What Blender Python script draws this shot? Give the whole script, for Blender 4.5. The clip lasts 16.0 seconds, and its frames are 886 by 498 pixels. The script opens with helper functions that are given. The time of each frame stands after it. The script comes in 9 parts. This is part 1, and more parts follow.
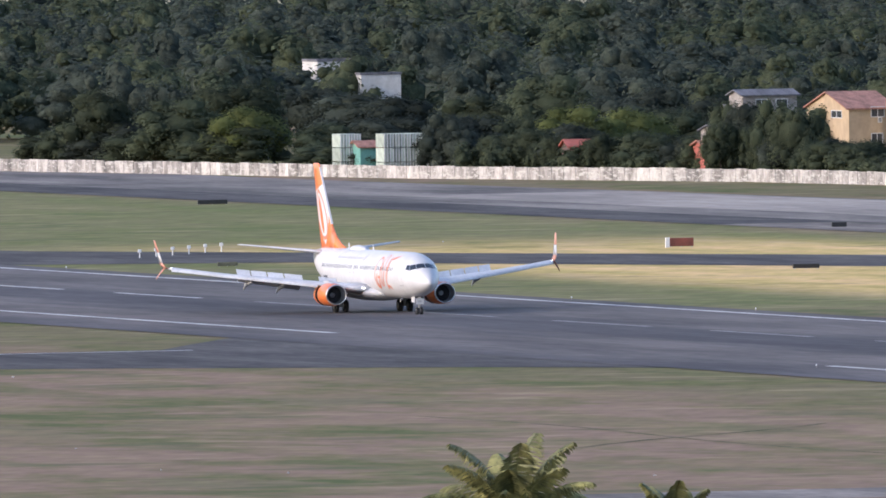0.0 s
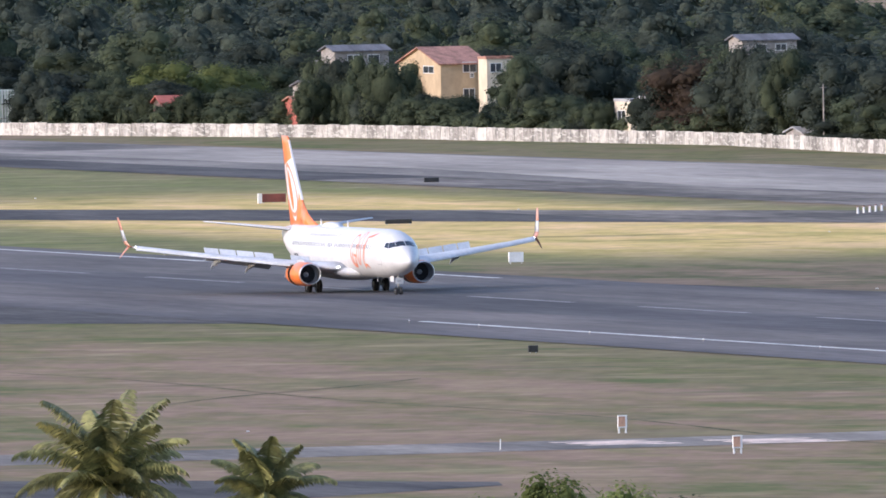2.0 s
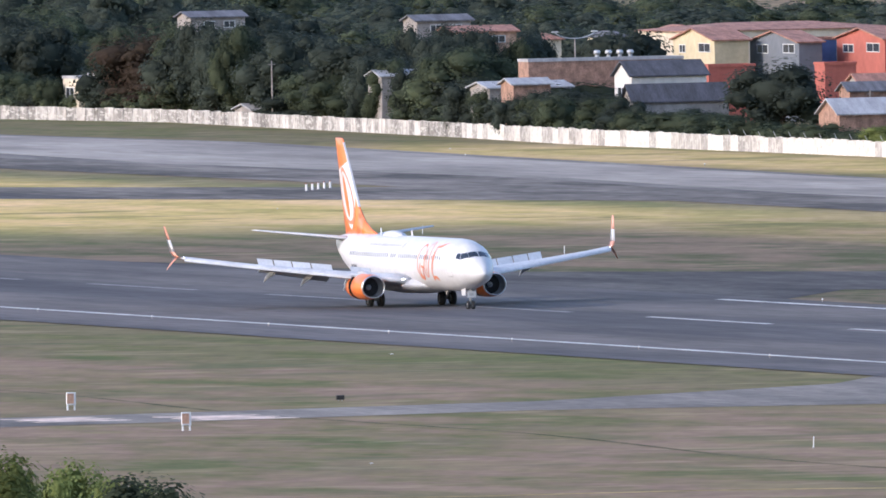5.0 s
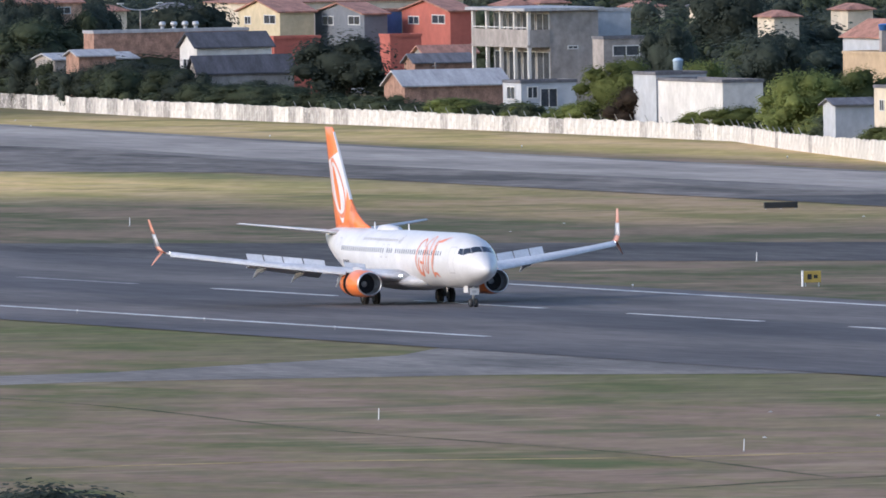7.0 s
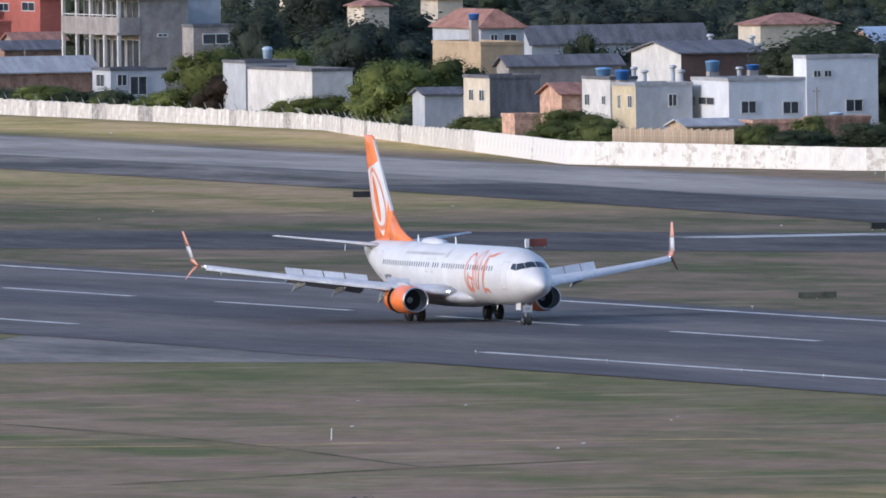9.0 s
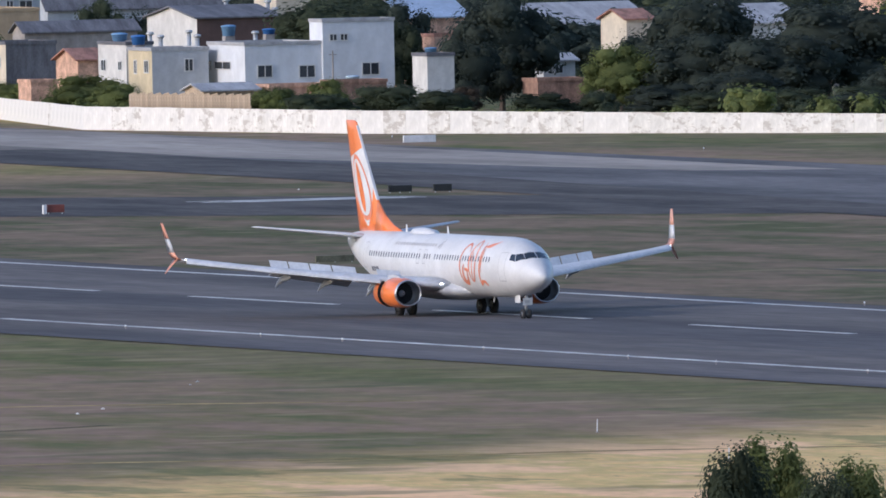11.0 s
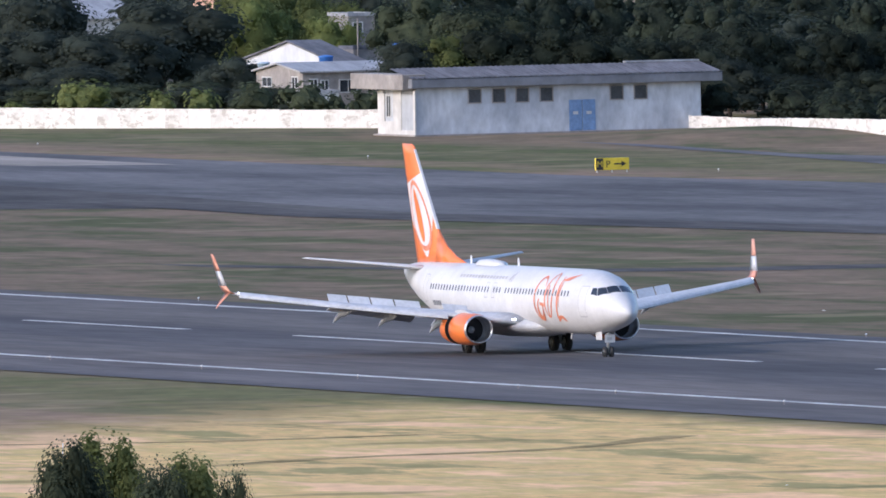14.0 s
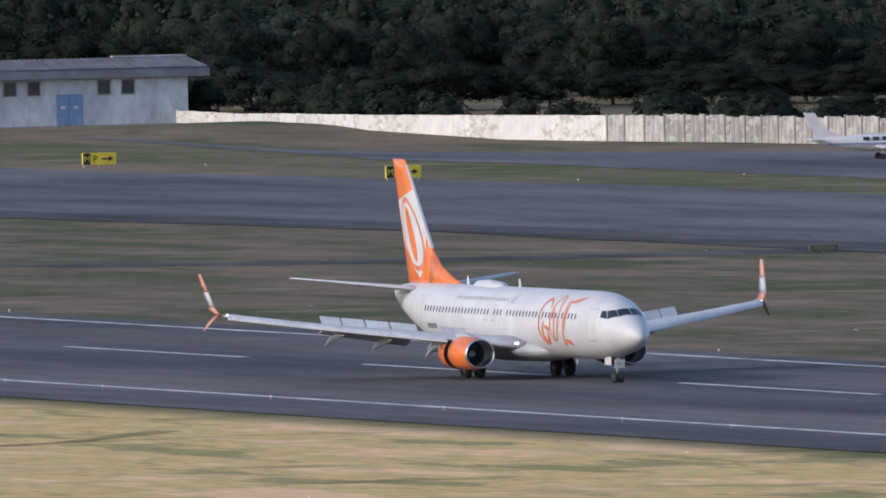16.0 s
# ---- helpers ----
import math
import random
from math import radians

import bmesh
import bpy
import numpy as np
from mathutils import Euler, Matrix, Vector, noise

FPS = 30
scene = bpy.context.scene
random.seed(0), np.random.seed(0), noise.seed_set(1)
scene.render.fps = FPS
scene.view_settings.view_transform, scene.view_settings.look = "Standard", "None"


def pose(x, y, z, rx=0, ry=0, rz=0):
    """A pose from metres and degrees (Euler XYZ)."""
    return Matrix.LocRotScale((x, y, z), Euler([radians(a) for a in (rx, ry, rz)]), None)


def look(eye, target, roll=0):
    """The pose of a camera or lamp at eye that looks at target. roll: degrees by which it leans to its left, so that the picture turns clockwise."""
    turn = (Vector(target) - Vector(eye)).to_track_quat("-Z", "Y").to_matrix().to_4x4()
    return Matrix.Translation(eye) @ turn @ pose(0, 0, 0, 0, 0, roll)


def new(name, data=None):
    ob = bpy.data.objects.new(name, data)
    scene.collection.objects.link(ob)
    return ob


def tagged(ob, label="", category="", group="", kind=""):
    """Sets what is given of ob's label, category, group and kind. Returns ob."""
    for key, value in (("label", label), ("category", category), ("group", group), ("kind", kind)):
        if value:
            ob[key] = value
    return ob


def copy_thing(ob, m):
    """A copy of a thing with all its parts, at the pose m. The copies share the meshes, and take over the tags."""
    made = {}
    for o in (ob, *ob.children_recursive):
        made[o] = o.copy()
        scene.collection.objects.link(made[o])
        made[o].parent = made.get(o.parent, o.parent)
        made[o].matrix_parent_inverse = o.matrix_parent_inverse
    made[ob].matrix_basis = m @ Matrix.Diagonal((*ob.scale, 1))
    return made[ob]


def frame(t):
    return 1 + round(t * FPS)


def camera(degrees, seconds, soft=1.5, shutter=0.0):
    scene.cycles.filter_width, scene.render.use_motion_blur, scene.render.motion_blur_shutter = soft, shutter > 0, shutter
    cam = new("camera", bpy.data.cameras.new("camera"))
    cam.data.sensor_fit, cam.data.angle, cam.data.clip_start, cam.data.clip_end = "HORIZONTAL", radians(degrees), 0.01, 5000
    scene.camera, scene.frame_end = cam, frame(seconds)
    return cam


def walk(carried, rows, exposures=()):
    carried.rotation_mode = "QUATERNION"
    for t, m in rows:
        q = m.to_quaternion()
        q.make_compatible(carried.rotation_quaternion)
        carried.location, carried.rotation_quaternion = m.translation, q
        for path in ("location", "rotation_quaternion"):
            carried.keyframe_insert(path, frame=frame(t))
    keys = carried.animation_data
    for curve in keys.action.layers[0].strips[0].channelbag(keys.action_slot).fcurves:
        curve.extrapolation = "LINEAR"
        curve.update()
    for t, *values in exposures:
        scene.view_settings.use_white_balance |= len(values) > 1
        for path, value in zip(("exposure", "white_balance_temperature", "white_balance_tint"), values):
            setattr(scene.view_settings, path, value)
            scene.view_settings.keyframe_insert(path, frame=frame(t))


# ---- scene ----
EXPOSURES = [(0.0, 0.26, 6000, 19), (2.5, 0.44, 5970, 19), (5.5, 0.34, 5850, 17), (7.0, 0.06, 5800, 15), (9.0, -0.16, 5620, 16), (10.0, -0.30, 5620, 16), (12.5, -0.06, 5640, 16), (14.5, 0.08, 5720, 18), (15.5, 0.04, 5800, 18), (16.0, -0.38, 5850, 15)]
# ---- camera: a long lens on a high stand, panning with the landing aircraft ----
EYE = (1816.39, -641.31, 52.18)
PLANE_Y = -1.1
RUNWAY_Y = 1.5


def aim(bearing, pitch, roll):
    """Camera pose at the stand from bearing, pitch and roll in degrees."""
    a, e = radians(bearing), radians(pitch)
    way = Vector((math.cos(e) * math.cos(a), math.cos(e) * math.sin(a), math.sin(e)))
    return look(EYE, Vector(EYE) + way * 2000.0, roll)


cam = camera(1.7429, 16.0, soft=1.7)
walk(cam, [
    (0.0, aim(165.0705, -1.0700, -0.86)),
    (0.5, aim(164.8789, -1.1064, -1.21)),
    (1.0, aim(164.6955, -1.1757, -1.38)),
    (1.5, aim(164.4930, -1.1591, -0.78)),
    (2.0, aim(164.2701, -1.1696, -1.02)),
    (2.5, aim(163.9947, -1.1856, -0.85)),
    (3.0, aim(163.8721, -1.2382, -0.94)),
    (3.2, aim(163.7894, -1.2315, -0.76)),
    (5.3, aim(163.0705, -1.2458, -1.01)),
    (5.5, aim(162.9817, -1.2606, -0.95)),
    (6.0, aim(162.7553, -1.2768, -1.01)),
    (6.5, aim(162.5310, -1.3114, -0.98)),
    (7.0, aim(162.3316, -1.3051, -0.99)),
    (7.5, aim(162.1053, -1.2795, -0.95)),
    (8.0, aim(161.9155, -1.2900, -1.02)),
    (8.5, aim(161.6952, -1.3259, -0.89)),
    (9.0, aim(161.5224, -1.3396, -0.65)),
    (9.5, aim(161.2955, -1.3676, -0.68)),
    (10.0, aim(160.9999, -1.4114, -0.84)),
    (10.2, aim(160.9048, -1.4150, -0.90)),
    (12.3, aim(160.0435, -1.4298, -1.04)),
    (12.5, aim(159.9804, -1.4283, -0.92)),
    (13.0, aim(159.7257, -1.4521, -0.89)),
    (13.5, aim(159.4888, -1.4303, -0.89)),
    (14.0, aim(159.2643, -1.4577, -1.07)),
    (14.5, aim(158.9498, -1.4553, -1.17)),
    (15.0, aim(158.7123, -1.4434, -1.08)),
    (15.5, aim(158.5163, -1.4647, -1.01)),
    (16.0, aim(158.2550, -1.4849, -0.93)),
], exposures=EXPOSURES)

# ---- daylight: low sun from the runway's near side, soft sky ----
SUN_UP, SUN_AZ = 23.0, -84.0
world = bpy.data.worlds.new("sky")
scene.world = world
world.use_nodes = True
wn = world.node_tree
sky = wn.nodes.new("ShaderNodeTexSky")
sky.sky_type = "NISHITA"
sky.sun_disc = False
sky.sun_elevation = radians(SUN_UP)
sky.sun_rotation = radians(90.0 - SUN_AZ)
sky.air_density, sky.dust_density = 1.0, 1.5
wn.nodes["Background"].inputs["Strength"].default_value = 0.25
wn.links.new(sky.outputs["Color"], wn.nodes["Background"].inputs["Color"])
sun = new("sun", bpy.data.lights.new("sun", "SUN"))
sun.data.energy = 1.85
sun.data.angle = radians(1.2)
sun.data.color = (1.0, 0.9, 0.76)
_d = Vector((math.cos(radians(SUN_UP)) * math.cos(radians(SUN_AZ)), math.cos(radians(SUN_UP)) * math.sin(radians(SUN_AZ)), math.sin(radians(SUN_UP))))
sun.matrix_world = look(_d * 500.0, (0, 0, 0))


# ---- materials ----
def material(name, base, rough=0.6, metal=0.0, vary=0.15, scale=1.0, fine=8.0, bump=0.0, second=None, stretch=(1, 1, 1), coat=0.0, piece=0.0, sheen=0.5):
    """Two scales of noise over a base colour, with optional second colour, bump and per-object variation."""
    m = bpy.data.materials.new(name)
    m.use_nodes = True
    nt = m.node_tree
    b = nt.nodes["Principled BSDF"]
    b.inputs["Roughness"].default_value = rough
    b.inputs["Metallic"].default_value = metal
    b.inputs["Coat Weight"].default_value = coat
    b.inputs["Specular IOR Level"].default_value = sheen
    tc = nt.nodes.new("ShaderNodeTexCoord")
    mp = nt.nodes.new("ShaderNodeMapping")
    mp.inputs["Scale"].default_value = stretch
    nt.links.new(tc.outputs["Object"], mp.inputs["Vector"])
    n1, n2 = nt.nodes.new("ShaderNodeTexNoise"), nt.nodes.new("ShaderNodeTexNoise")
    for n, s, d in ((n1, scale, 4.0), (n2, fine, 5.0)):
        n.inputs["Scale"].default_value = s
        n.inputs["Detail"].default_value = d
        n.inputs["Roughness"].default_value = 0.62
        nt.links.new(mp.outputs["Vector"], n.inputs["Vector"])
    ramp = nt.nodes.new("ShaderNodeValToRGB")
    dark = [c * (1 - vary) for c in base]
    alt = second or [min(1, c * (1 + vary)) for c in base]
    ramp.color_ramp.elements[0].position, ramp.color_ramp.elements[1].position = 0.36, 0.64
    ramp.color_ramp.elements[0].color = (*dark, 1)
    ramp.color_ramp.elements[1].color = (*alt, 1)
    nt.links.new(n1.outputs["Fac"], ramp.inputs["Fac"])
    mix = nt.nodes.new("ShaderNodeMix")
    mix.data_type, mix.blend_type = "RGBA", "MULTIPLY"
    mix.inputs["Factor"].default_value = 1.0
    r2 = nt.nodes.new("ShaderNodeMapRange")
    r2.inputs["From Min"].default_value, r2.inputs["From Max"].default_value = 0.3, 0.7
    r2.inputs["To Min"].default_value, r2.inputs["To Max"].default_value = 1 - vary, 1 + vary * 0.4
    nt.links.new(n2.outputs["Fac"], r2.inputs["Value"])
    nt.links.new(ramp.outputs["Color"], mix.inputs["A"])
    nt.links.new(r2.outputs["Result"], mix.inputs["B"])
    out = mix.outputs["Result"]
    if piece:
        oi = nt.nodes.new("ShaderNodeObjectInfo")
        r3 = nt.nodes.new("ShaderNodeMapRange")
        r3.inputs["To Min"].default_value, r3.inputs["To Max"].default_value = 1 - piece, 1 + piece
        nt.links.new(oi.outputs["Random"], r3.inputs["Value"])
        m3 = nt.nodes.new("ShaderNodeMix")
        m3.data_type, m3.blend_type = "RGBA", "MULTIPLY"
        m3.inputs["Factor"].default_value = 1.0
        nt.links.new(out, m3.inputs["A"])
        nt.links.new(r3.outputs["Result"], m3.inputs["B"])
        out = m3.outputs["Result"]
    nt.links.new(out, b.inputs["Base Color"])
    if bump:
        bp = nt.nodes.new("ShaderNodeBump")
        bp.inputs["Strength"].default_value = bump
        bp.inputs["Distance"].default_value = 0.05
        nt.links.new(n2.outputs["Fac"], bp.inputs["Height"])
        nt.links.new(bp.outputs["Normal"], b.inputs["Normal"])
    return m


def ground_material():
    """Airfield grass: green, straw and bare earth in long streaks along the runway."""
    m = bpy.data.materials.new("airfield_grass")
    m.use_nodes = True
    nt = m.node_tree
    b = nt.nodes["Principled BSDF"]
    b.inputs["Roughness"].default_value = 1.0
    b.inputs["Specular IOR Level"].default_value = 0.1
    tc = nt.nodes.new("ShaderNodeTexCoord")

    def noise_at(scale, stretch, detail=5.0, rough=0.6):
        mp = nt.nodes.new("ShaderNodeMapping")
        mp.inputs["Scale"].default_value = stretch
        n = nt.nodes.new("ShaderNodeTexNoise")
        n.inputs["Scale"].default_value, n.inputs["Detail"].default_value, n.inputs["Roughness"].default_value = scale, detail, rough
        nt.links.new(tc.outputs["Object"], mp.inputs["Vector"])
        nt.links.new(mp.outputs["Vector"], n.inputs["Vector"])
        return n.outputs["Fac"]

    def ramp(fac, stops):
        r = nt.nodes.new("ShaderNodeValToRGB")
        e = r.color_ramp.elements
        while len(e) < len(stops):
            e.new(0.5)
        for el, (p, c) in zip(e, stops):
            el.position, el.color = p, (*c, 1)
        nt.links.new(fac, r.inputs["Fac"])
        return r.outputs["Color"]

    def mixed(a, c, fac, mode="MIX"):
        x = nt.nodes.new("ShaderNodeMix")
        x.data_type, x.blend_type = "RGBA", mode
        if isinstance(fac, float):
            x.inputs["Factor"].default_value = fac
        else:
            nt.links.new(fac, x.inputs["Factor"])
        nt.links.new(a, x.inputs["A"])
        nt.links.new(c, x.inputs["B"])
        return x.outputs["Result"]

    big = noise_at(0.016, (1, 1.8, 1))
    mid = noise_at(0.04, (0.7, 2.2, 1), 7.0, 0.68)
    fine = noise_at(0.22, (1.2, 0.8, 1), 4.0, 0.6)
    earthy = ramp(big, [(0.38, GRASS_GREEN), (0.46, GRASS_OLIVE), (0.54, GRASS_EARTH), (0.64, GRASS_STRAW)])
    streak = ramp(mid, [(0.38, GRASS_GREEN), (0.47, GRASS_OLIVE), (0.52, GRASS_EARTH), (0.62, GRASS_STRAW)])
    col = mixed(earthy, streak, 0.55)
    # greener, longer grass along the pavement edges and a bright straw strip on the far side
    sep = nt.nodes.new("ShaderNodeSeparateXYZ")
    nt.links.new(tc.outputs["Object"], sep.inputs["Vector"])

    def band(sock, lo, hi, soft):
        a = nt.nodes.new("ShaderNodeMapRange")
        a.interpolation_type = "SMOOTHSTEP"
        a.inputs["From Min"].default_value, a.inputs["From Max"].default_value = lo - soft, lo + soft
        nt.links.new(sock, a.inputs["Value"])
        c = nt.nodes.new("ShaderNodeMapRange")
        c.interpolation_type = "SMOOTHSTEP"
        c.inputs["From Min"].default_value, c.inputs["From Max"].default_value = hi - soft, hi + soft
        c.inputs["To Min"].default_value, c.inputs["To Max"].default_value = 1.0, 0.0
        nt.links.new(sock, c.inputs["Value"])
        x = nt.nodes.new("ShaderNodeMath")
        x.operation = "MULTIPLY"
        nt.links.new(a.outputs["Result"], x.inputs[0])
        nt.links.new(c.outputs["Result"], x.inputs[1])
        return x.outputs["Value"]

    def times(a, c):
        x = nt.nodes.new("ShaderNodeMath")
        x.operation = "MULTIPLY"
        nt.links.new(a, x.inputs[0])
        if isinstance(c, float):
            x.inputs[1].default_value = c
        else:
            nt.links.new(c, x.inputs[1])
        return x.outputs["Value"]

    # Sunlight on the far strip is painted in as bright dry straw.
    dry = ramp(mid, [(0.33, (0.42, 0.34, 0.11)), (0.47, (0.62, 0.45, 0.17)), (0.62, (0.78, 0.53, 0.27))])
    lush = ramp(fine, [(0.3, (0.12, 0.15, 0.05)), (0.7, (0.20, 0.22, 0.075))])
    col = mixed(col, lush, times(times(band(sep.outputs["X"], -1800.0, -560.0, 60.0), band(sep.outputs["Y"], 20.0, 130.0, 10.0)), 0.65))
    far = times(band(sep.outputs["X"], -905.0, -600.0, 50.0), band(sep.outputs["Y"], 52.0, 118.0, 10.0))
    col = mixed(col, dry, times(far, 0.9))
    # Cloud shade over the east field is put into the colour as darker olive.
    olive = ramp(mid, [(0.40, (0.085, 0.092, 0.042)), (0.49, (0.145, 0.118, 0.075)), (0.58, (0.205, 0.148, 0.105))])
    col = mixed(col, olive, times(times(band(sep.outputs["X"], -560.0, 900.0, 50.0), band(sep.outputs["Y"], 20.0, 135.0, 6.0)), 0.92))
    ridge = times(band(sep.outputs["X"], -640.0, -420.0, 40.0), band(sep.outputs["Y"], 92.0, 130.0, 7.0))
    col = mixed(col, dry, times(ridge, 0.3))
    # Sunlight on the near grass is painted in as very bright straw.
    slant = nt.nodes.new("ShaderNodeMath")
    slant.operation = "MULTIPLY_ADD"
    slant.inputs[1].default_value = 0.9
    nt.links.new(sep.outputs["Y"], slant.inputs[0])
    nt.links.new(sep.outputs["X"], slant.inputs[2])
    near_sun = times(band(slant.outputs["Value"], 190.0, 900.0, 24.0), band(sep.outputs["Y"], -220.0, -41.0, 4.0))
    sunlit_straw = ramp(mid, [(0.40, (0.36, 0.30, 0.125)), (0.46, (0.76, 0.50, 0.22)), (0.51, (0.60, 0.45, 0.175)), (0.58, (0.86, 0.55, 0.30))])
    green = ramp(fine, [(0.3, (0.075, 0.095, 0.03)), (0.7, (0.14, 0.15, 0.05))])
    edge = times(band(sep.outputs["Y"], -58.0, -34.0, 9.0), 0.55)
    col = mixed(col, green, edge)
    col = mixed(col, sunlit_straw, times(near_sun, 0.96))
    # The east bank gets the same painted shade, mixed over the grass.
    east_bank = times(band(sep.outputs["X"], -480.0, 300.0, 20.0), band(sep.outputs["Y"], 180.0, 300.0, 6.0))
    col = mixed(col, olive, times(east_bank, 0.75))
    verge = times(band(sep.outputs["Y"], 184.0, 260.0, 8.0), 0.5)
    col = mixed(col, green, verge)
    bank = times(band(sep.outputs["X"], -474.0, -250.0, 16.0), band(sep.outputs["Y"], 206.0, 262.0, 7.0))
    bare = ramp(mid, [(0.38, (0.09, 0.10, 0.045)), (0.47, (0.19, 0.135, 0.095)), (0.6, (0.25, 0.17, 0.12))])
    col = mixed(col, bare, times(bank, 0.7))
    strip = times(band(sep.outputs["X"], -960.0, -620.0, 40.0), band(sep.outputs["Y"], 182.0, 206.0, 6.0))
    col = mixed(col, dry, times(strip, 0.7))
    # clumps drawn out along the camera's line of sight, to show at its grazing view
    mw, lines = nt.nodes.new("ShaderNodeMapping"), nt.nodes.new("ShaderNodeTexNoise")
    mw.vector_type = "TEXTURE"
    mw.inputs["Rotation"].default_value = (0, 0, radians(160.0))
    mw.inputs["Scale"].default_value = (8.0, 1.7, 1.0)
    lines.inputs["Scale"].default_value, lines.inputs["Detail"].default_value, lines.inputs["Roughness"].default_value = 1.0, 3.0, 0.55
    nt.links.new(tc.outputs["Object"], mw.inputs["Vector"])
    nt.links.new(mw.outputs["Vector"], lines.inputs["Vector"])
    lines = lines.outputs["Fac"]
    lr = nt.nodes.new("ShaderNodeMapRange")
    lr.inputs["From Min"].default_value, lr.inputs["From Max"].default_value = 0.34, 0.66
    lr.inputs["To Min"].default_value, lr.inputs["To Max"].default_value = 0.91, 1.08
    nt.links.new(lines, lr.inputs["Value"])
    lx = nt.nodes.new("ShaderNodeMix")
    lx.data_type, lx.blend_type = "RGBA", "MULTIPLY"
    lx.inputs["Factor"].default_value = 1.0
    nt.links.new(col, lx.inputs["A"])
    nt.links.new(lr.outputs["Result"], lx.inputs["B"])
    col = lx.outputs["Result"]
    # short crisp streaks: bleached straw and dark green tufts, each in patches of its own
    straw_f = noise_at(0.13, (0.8, 0.6, 1), 2.0, 0.5)
    tuft_f = noise_at(0.085, (0.9, 0.5, 1), 3.0, 0.55)
    for fac, lo, hi, tint, amount in ((straw_f, 0.60, 0.68, (0.42, 0.33, 0.21), 0.26), (tuft_f, 0.58, 0.68, (0.085, 0.105, 0.042), 0.5)):
        mr = nt.nodes.new("ShaderNodeMapRange")
        mr.interpolation_type = "SMOOTHSTEP"
        mr.inputs["From Min"].default_value, mr.inputs["From Max"].default_value = lo, hi
        mr.inputs["To Max"].default_value = amount
        nt.links.new(fac, mr.inputs["Value"])
        rgb = nt.nodes.new("ShaderNodeRGB")
        rgb.outputs["Color"].default_value = (*tint, 1)
        col = mixed(col, rgb.outputs["Color"], mr.outputs["Result"])
    spots = nt.nodes.new("ShaderNodeMapRange")
    spots.inputs["From Min"].default_value, spots.inputs["From Max"].default_value = 0.3, 0.7
    spots.inputs["To Min"].default_value, spots.inputs["To Max"].default_value = 0.88, 1.1
    nt.links.new(fine, spots.inputs["Value"])
    x = nt.nodes.new("ShaderNodeMix")
    x.data_type, x.blend_type = "RGBA", "MULTIPLY"
    x.inputs["Factor"].default_value = 1.0
    nt.links.new(col, x.inputs["A"])
    nt.links.new(spots.outputs["Result"], x.inputs["B"])
    nt.links.new(x.outputs["Result"], b.inputs["Base Color"])
    return m


GRASS_GREEN, GRASS_OLIVE, GRASS_STRAW, GRASS_EARTH = (0.092, 0.115, 0.04), (0.19, 0.155, 0.075), (0.275, 0.208, 0.125), (0.245, 0.166, 0.122)
M_GRASS = ground_material()
def rubbered(m):
    """Lengthwise wear on the runway: dark tyre rubber near the middle, paler lanes beside it."""
    nt = m.node_tree
    b = nt.nodes["Principled BSDF"]
    src = b.inputs["Base Color"].links[0].from_socket
    tc, sep = nt.nodes.new("ShaderNodeTexCoord"), nt.nodes.new("ShaderNodeSeparateXYZ")
    mp, ns = nt.nodes.new("ShaderNodeMapping"), nt.nodes.new("ShaderNodeTexNoise")
    mp.inputs["Scale"].default_value = (0.012, 0.16, 1)
    ns.inputs["Scale"].default_value, ns.inputs["Detail"].default_value = 1.0, 5.0
    nt.links.new(tc.outputs["Object"], sep.inputs["Vector"])
    nt.links.new(tc.outputs["Object"], mp.inputs["Vector"])
    nt.links.new(mp.outputs["Vector"], ns.inputs["Vector"])
    off = nt.nodes.new("ShaderNodeMath")
    off.operation = "MULTIPLY_ADD"
    nt.links.new(ns.outputs["Fac"], off.inputs[0])
    off.inputs[1].default_value = 26.0
    nt.links.new(sep.outputs["Y"], off.inputs[2])
    mr = nt.nodes.new("ShaderNodeMapRange")
    mr.inputs["From Min"].default_value, mr.inputs["From Max"].default_value = -24.0, 39.0
    nt.links.new(off.outputs["Value"], mr.inputs["Value"])
    rp = nt.nodes.new("ShaderNodeValToRGB")
    e = rp.color_ramp.elements
    stops = ((0.0, (0.82, 0.8, 0.82)), (0.14, (1.12, 1.06, 1.02)), (0.33, (1.2, 1.12, 1.05)), (0.44, (0.72, 0.71, 0.74)), (0.6, (0.76, 0.75, 0.78)), (0.72, (1.14, 1.08, 1.02)), (0.86, (1.1, 1.05, 1.0)), (1.0, (0.85, 0.83, 0.84)))
    while len(e) < len(stops):
        e.new(0.5)
    for el, (p, c) in zip(e, stops):
        el.position, el.color = p, (*c, 1)
    nt.links.new(mr.outputs["Result"], rp.inputs["Fac"])
    x = nt.nodes.new("ShaderNodeMix")
    x.data_type, x.blend_type = "RGBA", "MULTIPLY"
    x.inputs["Factor"].default_value = 1.0
    nt.links.new(src, x.inputs["A"])
    nt.links.new(rp.outputs["Color"], x.inputs["B"])
    nt.links.new(x.outputs["Result"], b.inputs["Base Color"])
    return m


M_RUNWAY = rubbered(material("runway_asphalt", (0.116, 0.109, 0.112), 0.88, vary=0.28, scale=0.05, fine=0.6, second=(0.162, 0.151, 0.149), stretch=(0.25, 1.6, 1), sheen=0.18))
M_TAXI = material("taxiway_asphalt", (0.18, 0.164, 0.152), 0.9, vary=0.32, scale=0.03, fine=0.5, second=(0.30, 0.267, 0.236), stretch=(0.6, 2.2, 1), sheen=0.12)
